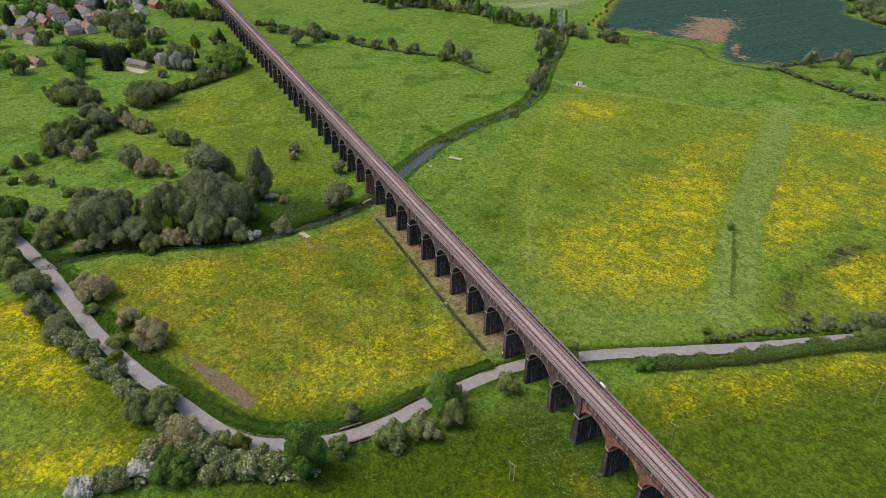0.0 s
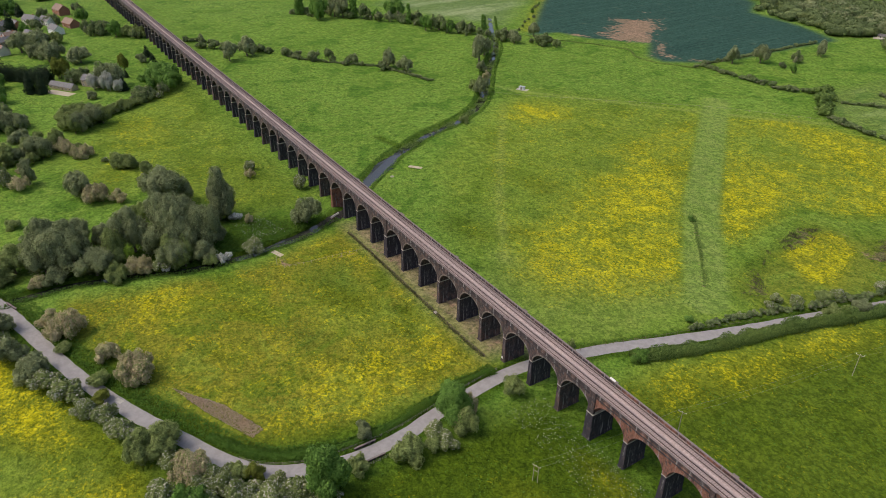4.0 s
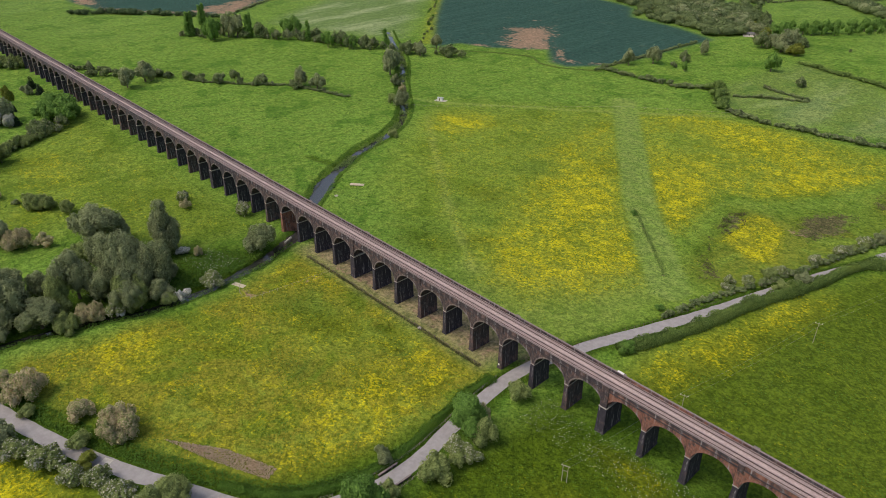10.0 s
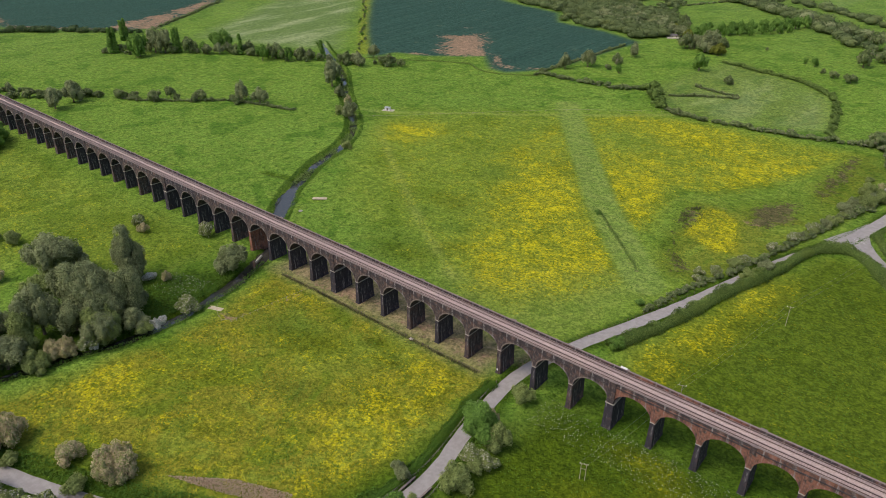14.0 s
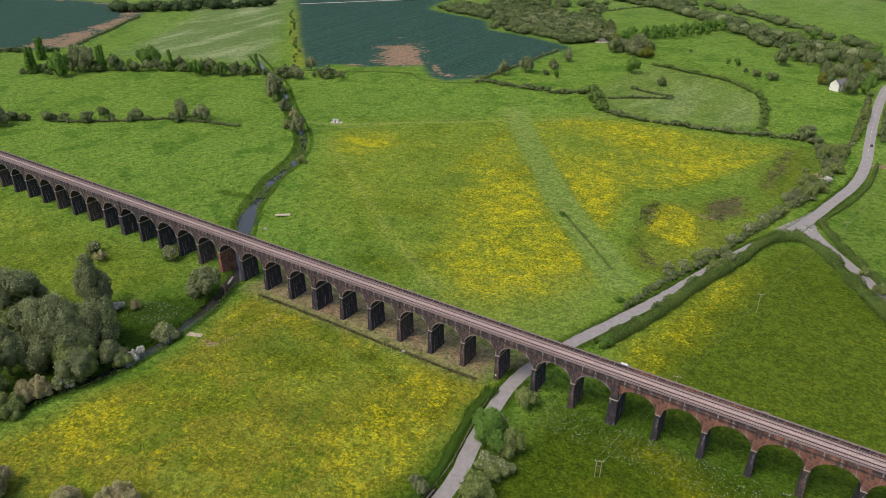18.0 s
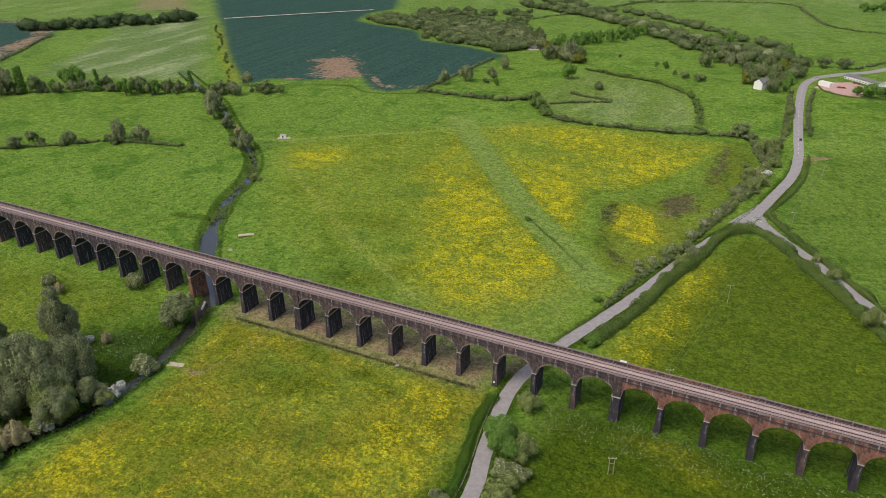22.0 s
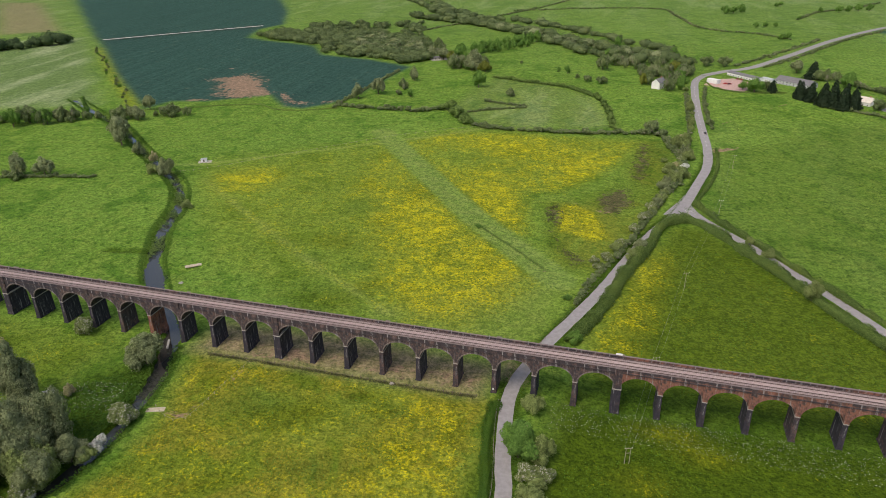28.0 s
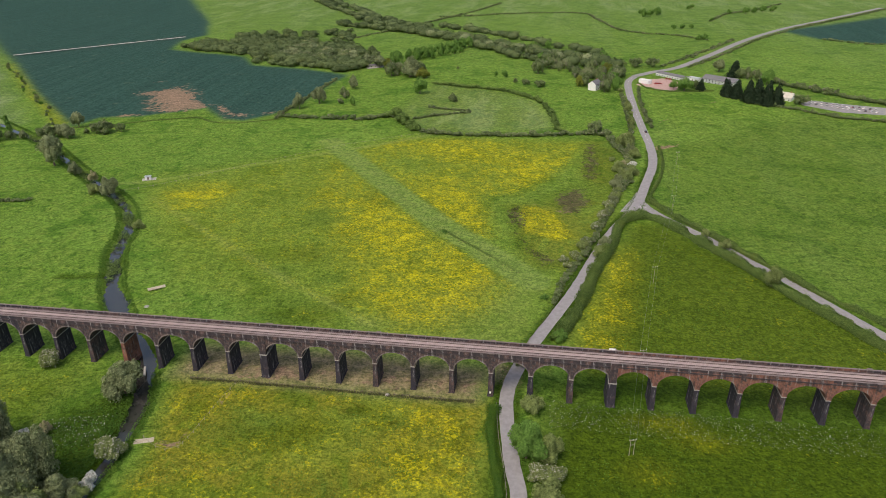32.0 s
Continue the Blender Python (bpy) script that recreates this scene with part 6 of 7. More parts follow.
def pole(x, y, h, double, label):
    p = thing("electricity_pole", label, "pole", pose(x, y, gz(x, y), 0, 0, 20), "poles of the power line")
    for d in ((-0.75, 0.75) if double else (0,)):
        bm = bmesh.new()
        tube(bm, (d, 0, -0.8), (d, 0, h), 0.13, 0.09, 8)
        part("post", bm, M["wood"], p)
    part("crossarm", block(-1.3, 1.3, -0.08, 0.08, h - 0.32, h - 0.12, bevel=0.02), M["wood"], p)
    if double:
        part("brace", block(-0.8, 0.8, -0.06, 0.06, h - 2.2, h - 2.05), M["wood"], p)
    for d in (-1.15, 0, 1.15):
        bm = bmesh.new()
        tube(bm, (d, 0, h - 0.12), (d, 0, h + 0.2), 0.09, 0.05, 6)
        part("insulator", bm, M["white"], p)
    return Vector((x, y, gz(x, y) + h + 0.2))


_tops = [pole(47.6, -28.6, 6.4, True, "double wooden pole with a crossarm in the meadow"), pole(56.1, 21, 8.5, False, "single wooden pole standing in the pasture"), pole(69.7, 93, 9, False, "single wooden pole in the roadside pasture"),
         pole(92.8, 190.3, 9, False, "single wooden pole near the junction"), pole(107.7, 271.8, 9, False, "single wooden pole beyond the junction")]
for _a, _b in zip(_tops, _tops[1:]):
    for _d in (-1.3, 1.3):
        cu = bpy.data.curves.new("wire", "CURVE")
        cu.dimensions, cu.bevel_depth, cu.bevel_resolution = "3D", 0.022, 0
        sp = cu.splines.new("POLY")
        sp.points.add(12)
        for _i in range(13):
            _t = _i / 12
            q = _a.lerp(_b, _t) + Vector((_d * math.cos(0.35), _d * math.sin(0.35), -4 * 1.4 * _t * (1 - _t)))
            sp.points[_i].co = (*q, 1)
        cu.materials.append(M["wire"])
        tagged(new("wire", cu), "thin sagging power line wire between poles", "wire")


def slab(name, x, y, turn, lx, ly, h, material, label, category, z=0.0, bevel=0.05):
    bm = block(-lx / 2, lx / 2, -ly / 2, ly / 2, -0.3, h, bevel=bevel)
    ob = new(name, from_bm(name, bm, M[material]))
    ob.matrix_world = pose(x, y, gz(x, y) + z, 0, 0, turn)
    return tagged(ob, label, category)


slab("concrete_sill", -133.2, -7.0, -62, 6.0, 0.8, 0.4, "stone", "pale concrete wall along the water beside a pier", "wall", -0.3)
slab("sand_patch", -163.2, 56.5, 38, 7.9, 2.4, 0.10, "sandy", "pale bare sand at the ditch end", "ground patch")
slab("sand_patch", -112.3, -44.3, 20, 6.5, 2.4, 0.10, "sandy", "pale bare sand at the watering place", "ground patch")
slab("stone_ring", -37.2, -8.9, 0, 1.8, 1.8, 0.7, "stone", "pale round stone trough by the fence", "trough", 0, 0.5)
slab("stone_ring", -158.3, 38.9, 0, 2.1, 2.1, 0.5, "stone", "pale stone trough in the pasture", "trough", 0, 0.6)
slab("parapet_box", 42.2, 3.85, 0, 2.2, 0.4, 0.36, "white", "white box lying on the viaduct coping", "box", TOP + 0.19 + 0.3)
slab("pier_sign", 0.0, -4.75, 0, 0.6, 0.05, 0.6, "white", "small white sign board on a brick pier", "sign", 1.9, 0.01)


def shed(x, y, turn):
    s = thing("field_shelter", "small white shelter on a bare pad", "shelter", pose(x, y, gz(x, y), 0, 0, turn))
    part("pad", block(-4, 5, -2.5, 2.5, -0.2, 0.06), M["gravel"], s)
    part("wall", block(-1.9, 1.9, -1.3, 1.3, 0.05, 2.1, bevel=0.03), M["white"], s)
    bm = bmesh.new()
    box(bm, -2.2, 2.2, -1.6, 1.6, 2.12, 2.3, 0.05)
    part("roof", bm, M["metal"], s)
    part("door", block(-0.5, 0.5, -1.36, -1.31, 0.1, 1.9), M["bark"], s)


shed(-247.3, 198.7, 25)


def culvert(x, y, turn):
    c = thing("culvert_bridge", "low brick culvert walls beside the lane", "bridge", pose(x, y, 0, 0, 0, turn))
    for s in (-1, 1):
        part("wall", block(-3.4, 3.4, s * 3.1 - 0.22, s * 3.1 + 0.22, -1.6, 0.75, bevel=0.04), M["brick_mid"], c)
        part("coping", block(-3.6, 3.6, s * 3.1 - 0.30, s * 3.1 + 0.30, 0.755, 0.90, bevel=0.03), M["coping"], c)


culvert(13, -63.2, 90)
culvert(-126, -149.3, 22)


# ---- road markings ----
def dashes(line, step, length, width, first, last, name, label, z=0.115):
    verts, faces = [], []
    d = 0.0
    for (ax, ay), (bx, by) in zip(line[:-1], line[1:]):
        seg = math.hypot(bx - ax, by - ay)
        d += seg
        if first <= d <= last and d % step < seg:
            ux, uy = (bx - ax) / seg, (by - ay) / seg
            q = [(ax - uy * s * width / 2 + ux * e, ay + ux * s * width / 2 + uy * e) for e, s in ((0, -1), (length, -1), (length, 1), (0, 1))]
            faces.append(np.arange(4) + 4 * len(faces))
            verts += [(px, py, gz(px, py) + z) for px, py in q]
    return tagged(new(name, mesh_of(name, verts, faces, M["white"])), label, "road marking", kind="structure")


dashes(LANE, 9, 4, 0.16, 800, 1260, "road_marking", "white dashed centre line of the road")
for _i in range(5):
    slab("give_way_mark", 73.6 + _i * 1.05, 193.0 - _i * 0.35, -30, 0.7, 0.3, 0.155, "white", "white give way mark at the junction", "road marking", 0, 0)
slab("traffic_island", 75.5, 189.6, 118, 3.4, 1.3, 0.22, "gravel", "small pale island in the junction mouth", "traffic island", 0, 0.05)
slab("road_patch", -49.7, -121.7, 26, 3.1, 1.7, 0.112, "gravel", "pale repair patch in the lane", "road patch", 0, 0)


# ---- cars ----
def car(paint, label):
    c = thing("car", label, "car")
    bm = bmesh.new()
    box(bm, -2.1, 2.1, -0.87, 0.87, 0.32, 0.86, 0.06, 0.08)
    part("body", bm, M[paint], c)
    bm = bmesh.new()
    v = box(bm, -1.45, 1.1, -0.80, 0.80, 0.84, 1.40)
    for q in v[4:]:
        q.co.x = q.co.x * 0.68 - 0.1
        q.co.y *= 0.84
    part("glasshouse", bm, M["glass"], c)
    part("roof", block(-1.05, 0.66, -0.66, 0.66, 1.402, 1.46, bevel=0.03), M[paint], c)
    wheel = bmesh.new()
    tube(wheel, (0, -0.11, 0), (0, 0.11, 0), 0.33, 0.33, 12)
    wheel = from_bm("wheel", wheel, M["tyre"])
    hub = bmesh.new()
    tube(hub, (0, -0.125, 0), (0, 0.125, 0), 0.17, 0.17, 8)
    hub = from_bm("rim", hub, M["silver"])
    for x in (-1.3, 1.3):
        for y in (-0.80, 0.80):
            w = part("wheel", wheel, None, c, "", pose(x, y, 0.33))
            part("rim", hub, None, w)
    for y in (-0.6, 0.6):
        part("headlight", block(2.02, 2.10, y - 0.2, y + 0.2, 0.62, 0.76), M["white"], c)
        part("tail_light", block(-2.11, -2.04, y - 0.18, y + 0.18, 0.62, 0.78), M["red"], c)
    return c


_dark = car("darkcar", "dark car driving along the road")
_dark.matrix_world = pose(94.3, 339.7, gz(94.3, 339.7) + 0.1, 0, 0, 92)
_kinds = [car("silver", "silver car parked in the car park"), car("white", "white car parked in the car park"), car("darkcar", "dark car parked in the car park"), car("red", "red car parked on the forecourt")]
_first = [True] * 4
_rng = random.Random(9)


def park(i, x, y, turn):
    m = pose(x, y, gz(x, y) + 0.30, 0, 0, turn)
    if _first[i]:
        _first[i] = False
        _kinds[i].matrix_world = m
        return tagged(_kinds[i], group="parked cars")
    return copy_thing(_kinds[i], m)


# ---- houses ----
WINDOW = {}


def house(x, y, turn, l, w, h, wall, roof, label, name="house", chimney=True, pitch=0.8, z=0.0):
    """A gabled house: walls, roof, chimney, windows and a door."""
    b = thing(name, label, "house" if name == "house" else "building", pose(x, y, gz(x, y) + z, 0, 0, turn))
    rise = w / 2 * pitch
    bm = bmesh.new()
    a = [bm.verts.new(p) for p in ((-l / 2, -w / 2, -1), (l / 2, -w / 2, -1), (l / 2, w / 2, -1), (-l / 2, w / 2, -1), (-l / 2, -w / 2, h), (l / 2, -w / 2, h), (l / 2, w / 2, h), (-l / 2, w / 2, h), (-l / 2, 0, h + rise), (l / 2, 0, h + rise))]
    for q in ((0, 1, 5, 4), (2, 3, 7, 6), (1, 2, 6, 9, 5), (3, 0, 4, 8, 7), (3, 2, 1, 0)):
        bm.faces.new([a[i] for i in q])
    part("wall", bm, M[wall], b)
    for s in (-1, 1):
        bm = bmesh.new()
        o, t, e = 0.35, 0.16, rise / (w / 2)
        v = [bm.verts.new(p) for p in ((-l / 2 - o, s * (w / 2 + o), h - o * e + 0.02), (l / 2 + o, s * (w / 2 + o), h - o * e + 0.02), (l / 2 + o, 0, h + rise + 0.02), (-l / 2 - o, 0, h + rise + 0.02))]
        u = [bm.verts.new(q.co + Vector((0, 0, t))) for q in v]
        bm.faces.new(u if s < 0 else u[::-1]), bm.faces.new(v[::-1] if s < 0 else v)
        for i in range(4):
            bm.faces.new((v[i], v[i - 3], u[i - 3], u[i]))
        bmesh.ops.recalc_face_normals(bm, faces=bm.faces)
        part("roof", bm, M[roof], b)
    if chimney:
        c = part("chimney", block(l * 0.28 - 0.45, l * 0.28 + 0.45, -0.4, 0.4, h + rise * 0.7, h + rise + 1.1, bevel=0.04), M["redwall"], b)
        part("chimney_pot", block(l * 0.28 - 0.14, l * 0.28 + 0.14, -0.14, 0.14, h + rise + 1.1, h + rise + 1.45), M["redwall"], c)
    if not WINDOW:
        WINDOW["frame"] = from_bm("window", block(-0.62, 0.62, -0.05, 0.05, -0.62, 0.62), M["white"])
        WINDOW["pane"] = from_bm("pane", block(-0.52, 0.52, -0.07, 0.07, -0.52, 0.52), M["glass"])
        WINDOW["door"] = from_bm("door", block(-0.5, 0.5, -0.06, 0.06, 0, 2.05), M["bark"])
    floors = [1.4] + ([h - 1.1] if h > 4.2 else [])
    n = max(2, int(l / 3.2))
    for s in (-1, 1):
        for zz in floors:
            for i in range(n):
                px = -l / 2 + (i + 0.5) * l / n
                if s < 0 and zz < 2 and i == n // 2:
                    part("door", WINDOW["door"], None, b, "", pose(px, -w / 2, 0))
                    continue
                part("pane", WINDOW["pane"], None, part("window", WINDOW["frame"], None, b, "", pose(px, s * w / 2, zz)))
    return b


for _row in [(-674.2, -88.1, 30, 17, 10, 5, "render", "slate", "cream house with a grey slate roof"), (-625.7, -124.5, 28, 16, 10, 5, "white", "slate", "white house with a grey roof"), (-592.4, -119.2, 20, 13, 9, 5, "white", "tile", "white house with a brown tiled roof"),
             (-605, -111.4, 115, 12, 9, 4.8, "white", "tile", "white gabled house in a close"), (-570.8, -130.4, 25, 17, 10, 4.6, "limestone", "slate", "limestone house with a slate roof"), (-552.4, -135.2, 110, 13, 9, 4, "limestone", "slate", "low limestone barn house"),
             (-614.1, -94.2, 24, 15, 8, 3, "limestone", "slate", "long low stone outbuilding"), (-616.4, -72.6, 18, 15, 9, 5, "white", "slate", "white gabled house with a blue-grey roof"), (-641.7, -56.5, 20, 16, 10, 4.2, "redwall", "tile", "red brick house with a brown roof"),
             (-712.2, -56.6, 15, 18, 11, 5.5, "redwall", "tile", "large red brick house with tiled roof")]:
    house(*_row)
for _row in [(-589.5, -175.7, 30, 15, 9, 4.6, "limestone", "slate", "limestone cottage with a slate roof"), (-558.4, -173.2, 120, 13, 8, 4.6, "render", "tile", "cream cottage with a tiled roof"), (-609.4, -160.2, 20, 14, 9, 4.6, "limestone", "slate", "stone house among garden trees"),
             (-653.1, -152.6, 35, 14, 9, 5, "render", "slate", "cream house with a slate roof"), (-662.9, -120.7, 25, 14, 9, 5, "limestone", "slate", "stone house with a slate roof"), (-691.5, -127.9, 25, 15, 9, 5, "white", "tile", "white house behind the close"),
             (-419.9, -70.6, 40, 15, 8, 5, "limestone", "slate", "stone house behind grey willows"), (-459.1, -162.8, 35, 14, 7, 3, "limestone", "tile", "low stone barn beside a paddock")]:
    house(*_row)
for _i, (_x, _y, _a) in enumerate([(-572.8, -188.4, 25), (-554.5, -176.4, 115), (-529.7, -166.7, 30), (-604.2, -174.6, 28), (-592.4, -157.6, 20), (-602.8, -145.9, 110), (-564.3, -134.5, 35), (-556.2, -123, 25), (-585, -118.7, 118), (-609.5, -109.4, 22), (-640.8, -127.3, 30), (-657.1, -117.5, 115), (-664.5, -186.7, 25),
                                   (-664.7, -153.6, 120), (-660.1, -103.4, 20), (-663.9, -75, 25), (-590.1, -202.9, 30), (-554.6, -202, 120), (-624.8, -168.4, 24), (-630.7, -149.5, 112)]):
    house(_x, _y, _a, 12 + _i % 4, 8 + _i % 2, 4.4 + 0.3 * (_i % 3), ("white", "limestone", "render", "limestone", "redwall")[_i % 5], ("slate", "tile", "slate")[_i % 3],
          ("white rendered village house with a pitched roof", "limestone village house among garden trees", "cream rendered village house with a pitched roof", "weathered limestone house in the village close", "red brick village house with a pitched roof")[_i % 5])
house(-422.9, -90.7, 35, 22, 6, 2.6, "limestone", "slate", "long low stone stable by a pale yard", "stable", False)
slab("yard", -413, -94.8, 35, 23.7, 7.3, 0.12, "sandy", "pale sandy stable yard", "yard", 0.1)
slab("yard", -454.1, -171, 30, 16.7, 11.1, 0.12, "gravel", "pale gravel yard by the barn", "yard", 0.1)
house(60.5, 465.5, 60, 11.5, 8.0, 6.2, "white", "slate", "white house with a dark slate roof", z=-0.5)
house(64.8, 471.6, 150, 5.8, 5, 3.3, "white", "slate", "white rear wing of a roadside house", z=-0.5)
house(-173, 579.9, 30, 12, 6.8, 3.4, "limestone", "tile", "far stone farmhouse among trees", z=-0.3)
house(-161.8, 585.4, 120, 9, 5.2, 3, "render", "tile", "far cream farm building", "barn", False, z=-0.3)
house(-181.3, 569.7, 30, 9, 4.5, 2.2, "render", "slate", "low pale barn in a yard", "barn", False, z=-0.3)
slab("yard", -177.9, 571.7, 30, 23.5, 15.3, 0.25, "gravel", "pale gravel yard of a farm", "yard", 0.2)


# ---- the showroom, its forecourt and the car park ----
def on_hill(name, poly, material, label, category, z=0.22):
    """A paved area on the slope, cut to its outline."""
    bm = bmesh.new()
    bm.faces.new([bm.verts.new((a, b, 0)) for a, b in poly])
    bmesh.ops.triangulate(bm, faces=bm.faces[:])
    for _ in range(3):
        bmesh.ops.subdivide_edges(bm, edges=bm.edges[:], cuts=1, use_grid_fill=True)
    bmesh.ops.triangulate(bm, faces=bm.faces[:])
    for v in bm.verts:
        v.co.z = gz(v.co.x, v.co.y) + z
    bmesh.ops.recalc_face_normals(bm, faces=bm.faces)
    return tagged(new(name, from_bm(name, bm, M[material])), label, category, kind="structure")


tagged(new("farm_track", ribbon(spline([(-655.8, 600.1), (-580.9, 691.3), (-511, 773.6)], 20), 6, 1.2, "farm_track", M["gravel"])), "pale track across the dark crop", "track", kind="structure")
on_hill("junction_mouth", [(62, 183), (65.5, 192), (70.5, 204), (75, 217), (78, 210), (78.5, 201), (81, 192), (87.5, 179), (84.5, 172.5), (78, 179), (72, 182.5), (66, 180.5)], "road", "worn asphalt mouth of the side road", "road", 0.125)
on_hill("forecourt", [(101.5, 487.9), (116.4, 472.2), (134.4, 466.5), (145.4, 485.3), (143.4, 508), (131.3, 521.8), (116.6, 513.5)], "forecourt", "pink paved forecourt of a showroom", "pavement")
on_hill("car_park", [(235.6, 426), (262.4, 405.3), (297.8, 399.8), (304, 422.8), (271.3, 432.8), (240.8, 446)], "road", "pale gravel car park with rows of cars", "pavement")
house(142.1, 527.8, -48, 36.1, 9, 3.2, "white", "slate", "long low showroom with a grey roof", "showroom", False, 0.3, -0.5)
house(162.1, 516.8, -48, 12, 7.4, 3.1, "white", "metal", "small white workshop with a flat roof", "workshop", False, 0.2, -0.5)
house(184.4, 505.8, -40, 33.7, 14, 4.3, "metal", "slate", "large grey metal shed", "warehouse", False, 0.45, -0.8)
house(227.4, 443.9, -35, 11.8, 8.9, 3.5, "white", "render", "white bungalow behind dark conifers", z=-0.5)
slab("canopy", 110.9, 496.2, -40, 11.4, 5.3, 3.6, "white", "white flat canopy over the forecourt", "canopy", 0.3)
scatter_trees([("fardark", 185.5, 444.7, 0.87, 0.95), ("fardark", 200.9, 438.2, 0.98, 1.0), ("fardark", 208.7, 433.5, 0.98, 0.95), ("fardark", 194.6, 440.7, 0.88, 1.0), ("fardark", 178.4, 449.8, 0.77, 1.0), ("fardark", 215.3, 429.1, 0.89, 1.0), ("farmixed", 155.6, 477.2, 0.74, 1.0), ("farbroad", 134, 472, 0.64, 0.9),
               ("farmixed", 74.2, 482.4, 0.75, 1.2), ("farmixed", 67, 485.3, 0.83, 1.2), ("farbroad", 81.2, 499.2, 0.67, 1.0), ("farmixed", 51.8, 476.5, 0.73, 1.2), ("farmixed", 89.4, 533.1, 0.76, 1.1), ("farbroad", 232.6, 519, 0.85, 1.0), ("farmixed", 207.6, 531.9, 0.83, 1.1)])
for _i in range(26):
    _t = _i / 25
    park(_rng.choice((0, 0, 1, 1, 2)), 244 + 47 * _t + _rng.uniform(-0.5, 0.5), 432 - 23 * _t + (5.5 if _i % 2 else -3), 62 + _rng.uniform(-4, 4))
for _x, _y, _a in ((121.5, 493, 20), (124.6, 492.7, 25), (137.8, 515.2, 60), (134.6, 517.4, 60)):
    park(3, _x, _y, _a)


# ---- woods, belts and far hedges ----
def wood(name, label, places, h, w, leaf, count, material, seed):
    """Many far crowns in one mesh."""
    rng = np.random.default_rng(seed)
    vs, fs, n = [], [], 0
    for x, y in places:
        s = rng.uniform(0.6, 1.3)
        c = np.array([x, y, gz(x, y) + 0.45 * h * s])
        r = np.array([w * 0.5 * s, w * 0.5 * s, h * 0.52 * s])
        d = rng.normal(0, 1, (count, 3))
        d[:, 2] = np.abs(d[:, 2]) * 1.1 - 0.35
        d /= np.linalg.norm(d, axis=1)[:, None]
        lump = 1 + 0.22 * np.sin(d[:, :1] * 5 + x) * np.sin(d[:, 1:2] * 5 + y)
        v, f = leaf_quads(c + d * r * lump * rng.uniform(0.85, 1.08, (count, 1)), d, leaf, rng)
        b, g = ball(c, r * 0.85, int(abs(x * 7 + y)) % 9999, 4, 7)
        vs += [v, b]
        fs += [f + n, g + n + len(v)]
        n += len(v) + len(b)
    return tagged(new(name, mesh_of(name, np.concatenate(vs), np.concatenate(fs), M[material])), label, "woodland", kind="stuff")


def jitter(line, gap, spread, seed):
    rng = np.random.default_rng(seed)
    p = spline(line, gap)
    return p + rng.normal(0, spread, p.shape)


wood("woodland", "scrubby grey-green woodland beside the dark crop", within([(-475.3, 681.9), (-436.1, 736.7), (-307.6, 743.7), (-217.6, 671.9), (-188.9, 562.1), (-204.5, 531.9), (-255.4, 565.2), (-326, 586.1), (-360.2, 638.8), (-390.3, 648.7)], 330, 41), 8, 14.4, 1, 110, "woods", 41)
wood("woodland", "dull green trees at the back of the wood", within([(-422.1, 685.7), (-437.3, 817.1), (-288.8, 869.2), (-236.2, 711.6), (-216.9, 606.4), (-344.7, 616.9)], 130, 54), 7.9, 14.7, 1.1, 90, "woods", 54)
wood("woodland", "pale willow scrub in the wood", within([(-312.8, 726.7), (-223.5, 668.3), (-193.4, 566.9), (-237.8, 568.1), (-319.5, 631.5)], 60, 42), 8.8, 13.1, 1.1, 90, "willow", 42)
wood("tree_belt", "long belt of dull green trees along a cutting", np.concatenate([jitter([(-471.9, 1285.6), (-250.2, 924.5), (-160.6, 826.5), (-79.7, 742.7), (-16.4, 666.8), (36.8, 620.2), (80.1, 589.7), (99.1, 570.6)], 8, 4, 43), jitter([(-326.9, 930), (-217.9, 859.3), (-133.8, 781.9), (-67.2, 696.4), (-14.4, 624.1), (30.5, 590.7), (60.3, 569)], 8, 4, 44)]), 9.6, 17.8, 0.9, 110, "woods", 43)
wood("tree_belt", "outer row of trees in the belt", jitter([(-445.6, 1298.9), (-223.8, 936.1), (-139.2, 890.1), (-48.5, 796.6), (18.2, 715.4), (71.5, 655.1)], 10, 4, 55), 7.7, 16.6, 0.9, 90, "woods", 55)
wood("tree_belt", "grey-green trees in the belt", jitter([(-148.6, 798.8), (-74.7, 715.4), (-2.2, 654), (51.9, 598.8)], 21, 5, 45), 11.7, 17.2, 1, 90, "willow", 45)
wood("far_wood", "broad dark wood beyond the pale field", np.concatenate([jitter([(-832.3, 419.5), (-792.2, 452.8), (-750.8, 494.3), (-717.8, 533.3), (-694.3, 582.3)], 8, 5, 46), jitter([(-839.8, 430.6), (-803.2, 461.8), (-763.7, 501.9), (-732.5, 539.4), (-710.9, 584.3)], 8, 6, 47)]), 12.4, 17.8, 1.2, 90, "darkwood", 46)
wood("far_wood", "far dark trees above the village", jitter([(-786.1, 107.3), (-748.5, 153.5), (-677.3, 210.4), (-656.4, 229.4)], 6, 2, 48), 5.7, 9.9, 1.1, 70, "darkwood", 48)
wood("far_wood", "trees beyond the village", within([(-715.6, -256.7), (-634.3, -177), (-735.5, -91), (-848.4, -39.3), (-995.4, -183.2), (-867.7, -357.1)], 80, 49), 11.6, 18.2, 1.5, 90, "green", 49)
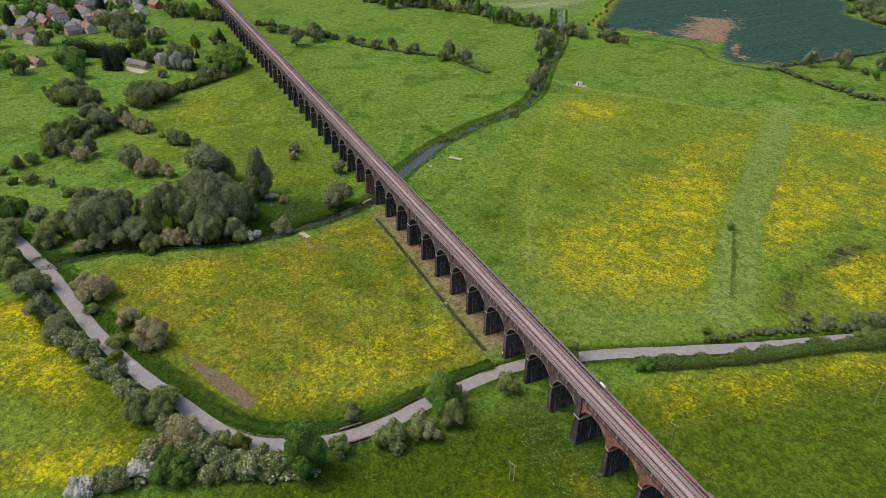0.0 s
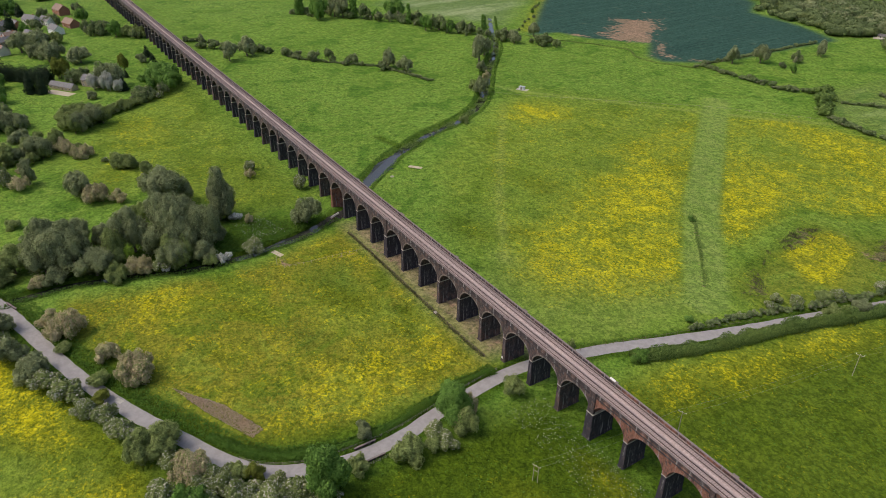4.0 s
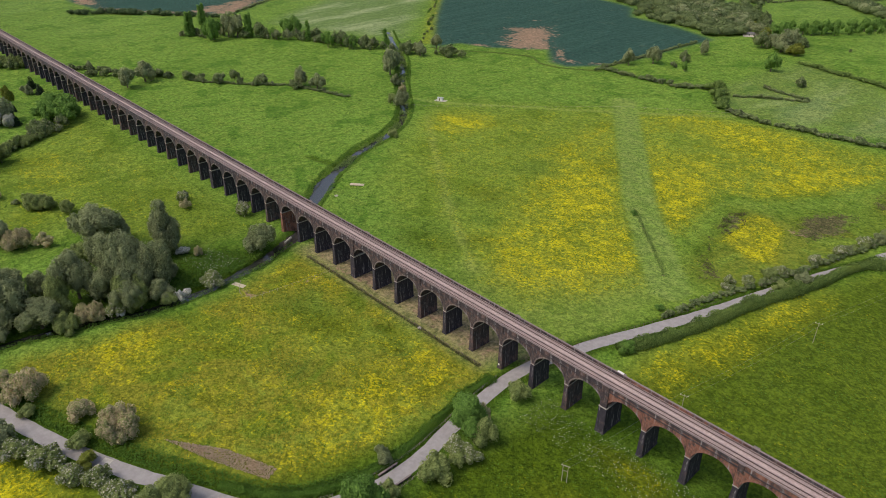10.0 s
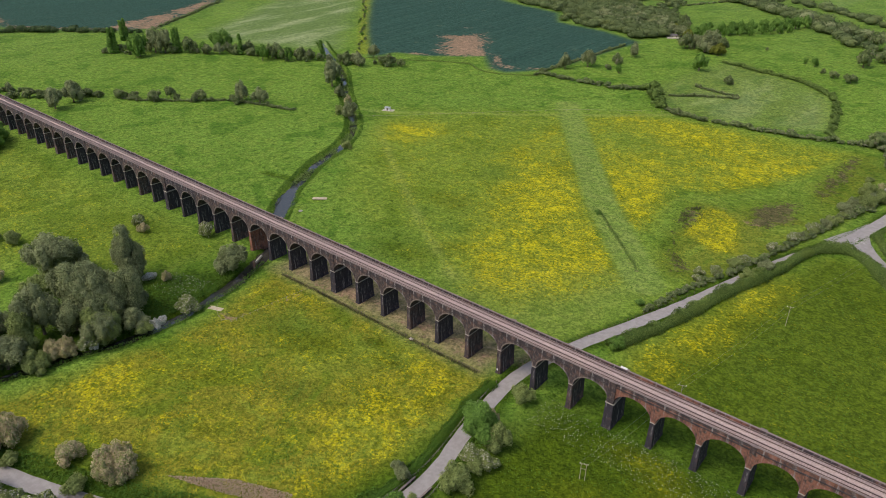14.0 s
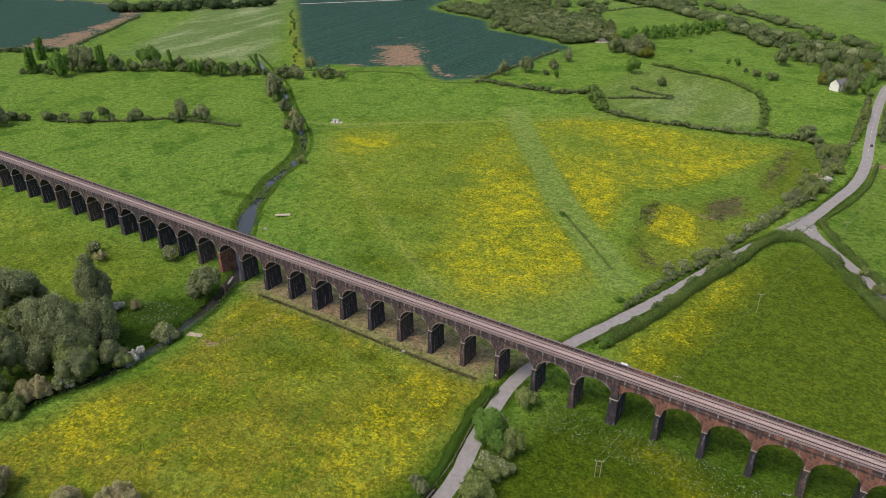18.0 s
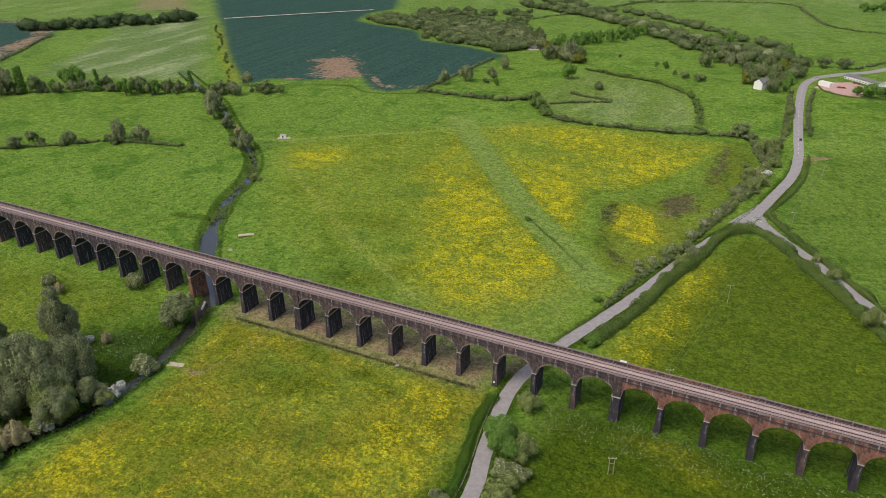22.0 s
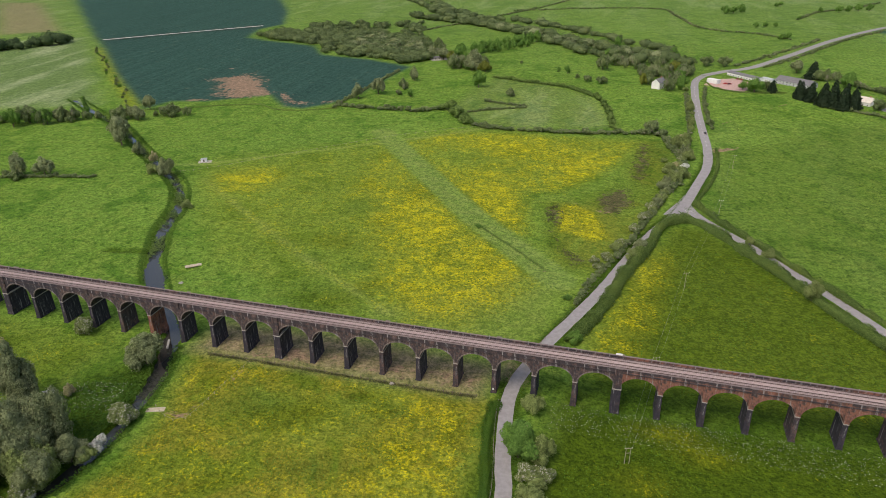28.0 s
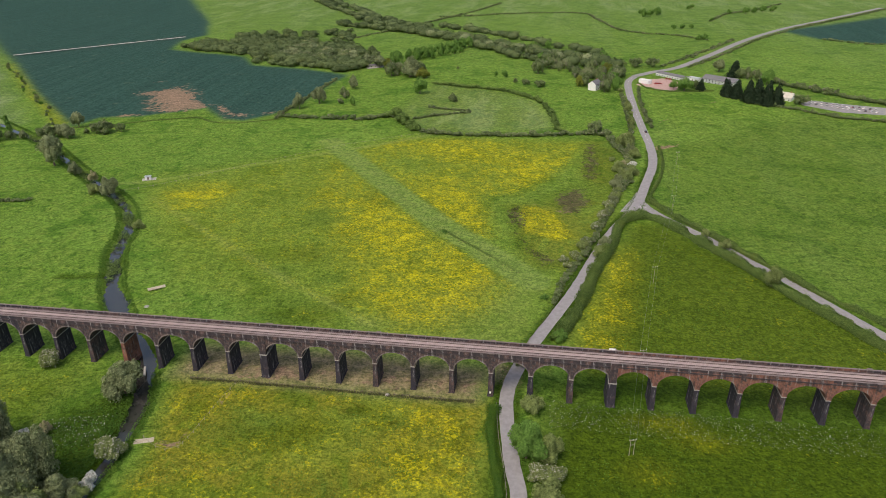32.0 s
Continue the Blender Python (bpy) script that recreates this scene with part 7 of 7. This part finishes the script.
wood("far_hedges", "thin dark hedges between far fields", np.concatenate([jitter(q, 5, 1.2, 50 + i) for i, q in enumerate([
    [(-171.1, 1027.2), (-113, 1036.2), (-60.3, 1055.8), (66.8, 1068.8), (90.9, 987.4), (116.9, 872.7), (149.4, 836.9), (190.4, 821), (225.6, 783.1)], [(267.8, 986.7), (319.2, 1091.6), (371.8, 1145.3), (448.7, 1256.3)], [(168.4, 587), (219.4, 669.3), (288, 789.4), (368.5, 905.1), (452.7, 1005.1), (629.2, 1214.2)],
    [(139.8, 588.4), (192.4, 672.8), (258.7, 789.1)], [(380, 805), (452.7, 774.9), (668.7, 866.6)], [(-667.9, 254.3), (-721.5, 334.3), (-771.9, 409.6)], [(-260.5, 787.7), (-136, 1061.7), (-82.4, 1233.6)]])]), 2.6, 5.2, 0.8, 30, "dull", 50)
for _x, _y, _s in ((169.2, 1034.6, 1.09), (181.8, 1041, 0.92), (195.9, 1061.6, 1.07), (197.1, 889.3, 0.61), (210.6, 896.7, 0.61), (224.5, 901.4, 0.54), (319.2, 1091.6, 0.7), (347.8, 1095.2, 0.88), (364.1, 1107.4, 0.87), (383.3, 1124.3, 0.92), (401.4, 1132.3, 0.92), (269.8, 987.2, 0.51), (271.6, 1171.6, 0.66), (262.3, 1154.7, 0.62), (222.4, 790.4, 0.68), (213.7, 784.3, 0.6)):
    tree("farbroad", _x, _y, _s, 0.85)
shrub_hedge([(234.5, 513.7), (254, 485.9), (280.3, 457.8), (329.7, 410.9)], 7.8, 4.9, "shaggy dull hedge behind the car park", seed=31)
shrub_hedge([(196.8, 425.8), (216.7, 416.7), (235.4, 403.4), (258.2, 388.2), (308.3, 377.2)], 4.9, 3, "dull hedge before the car park", seed=32)
shrub_hedge([(84, 446.3), (83, 398.5), (82.9, 350.8), (80.6, 305.2)], 3.5, 2.3, "narrow roadside hedge on the hill", seed=33)
shrub_hedge([(102.1, 473), (98.4, 426), (97.6, 401.8), (100.3, 350.2)], 3.5, 2.3, "roadside hedge opposite a white house", seed=34)
hedge([(-210.1, 354.6), (-229.9, 345.6), (-249.5, 338), (-270.6, 340.7), (-286.2, 350.7), (-315.6, 341.6), (-358.2, 317.4), (-381.4, 308.3)], 1.6, 0.7, "rough growth in a field ditch", "hedge", 0.5, 20, 5, 35)
hedge([(104, 498.2), (110.9, 474.9), (132.5, 462.9), (170.4, 470.1)], 1.4, 1.1, "low clipped hedge before the forecourt", "hedge", 0.4, 30, 4, 36)
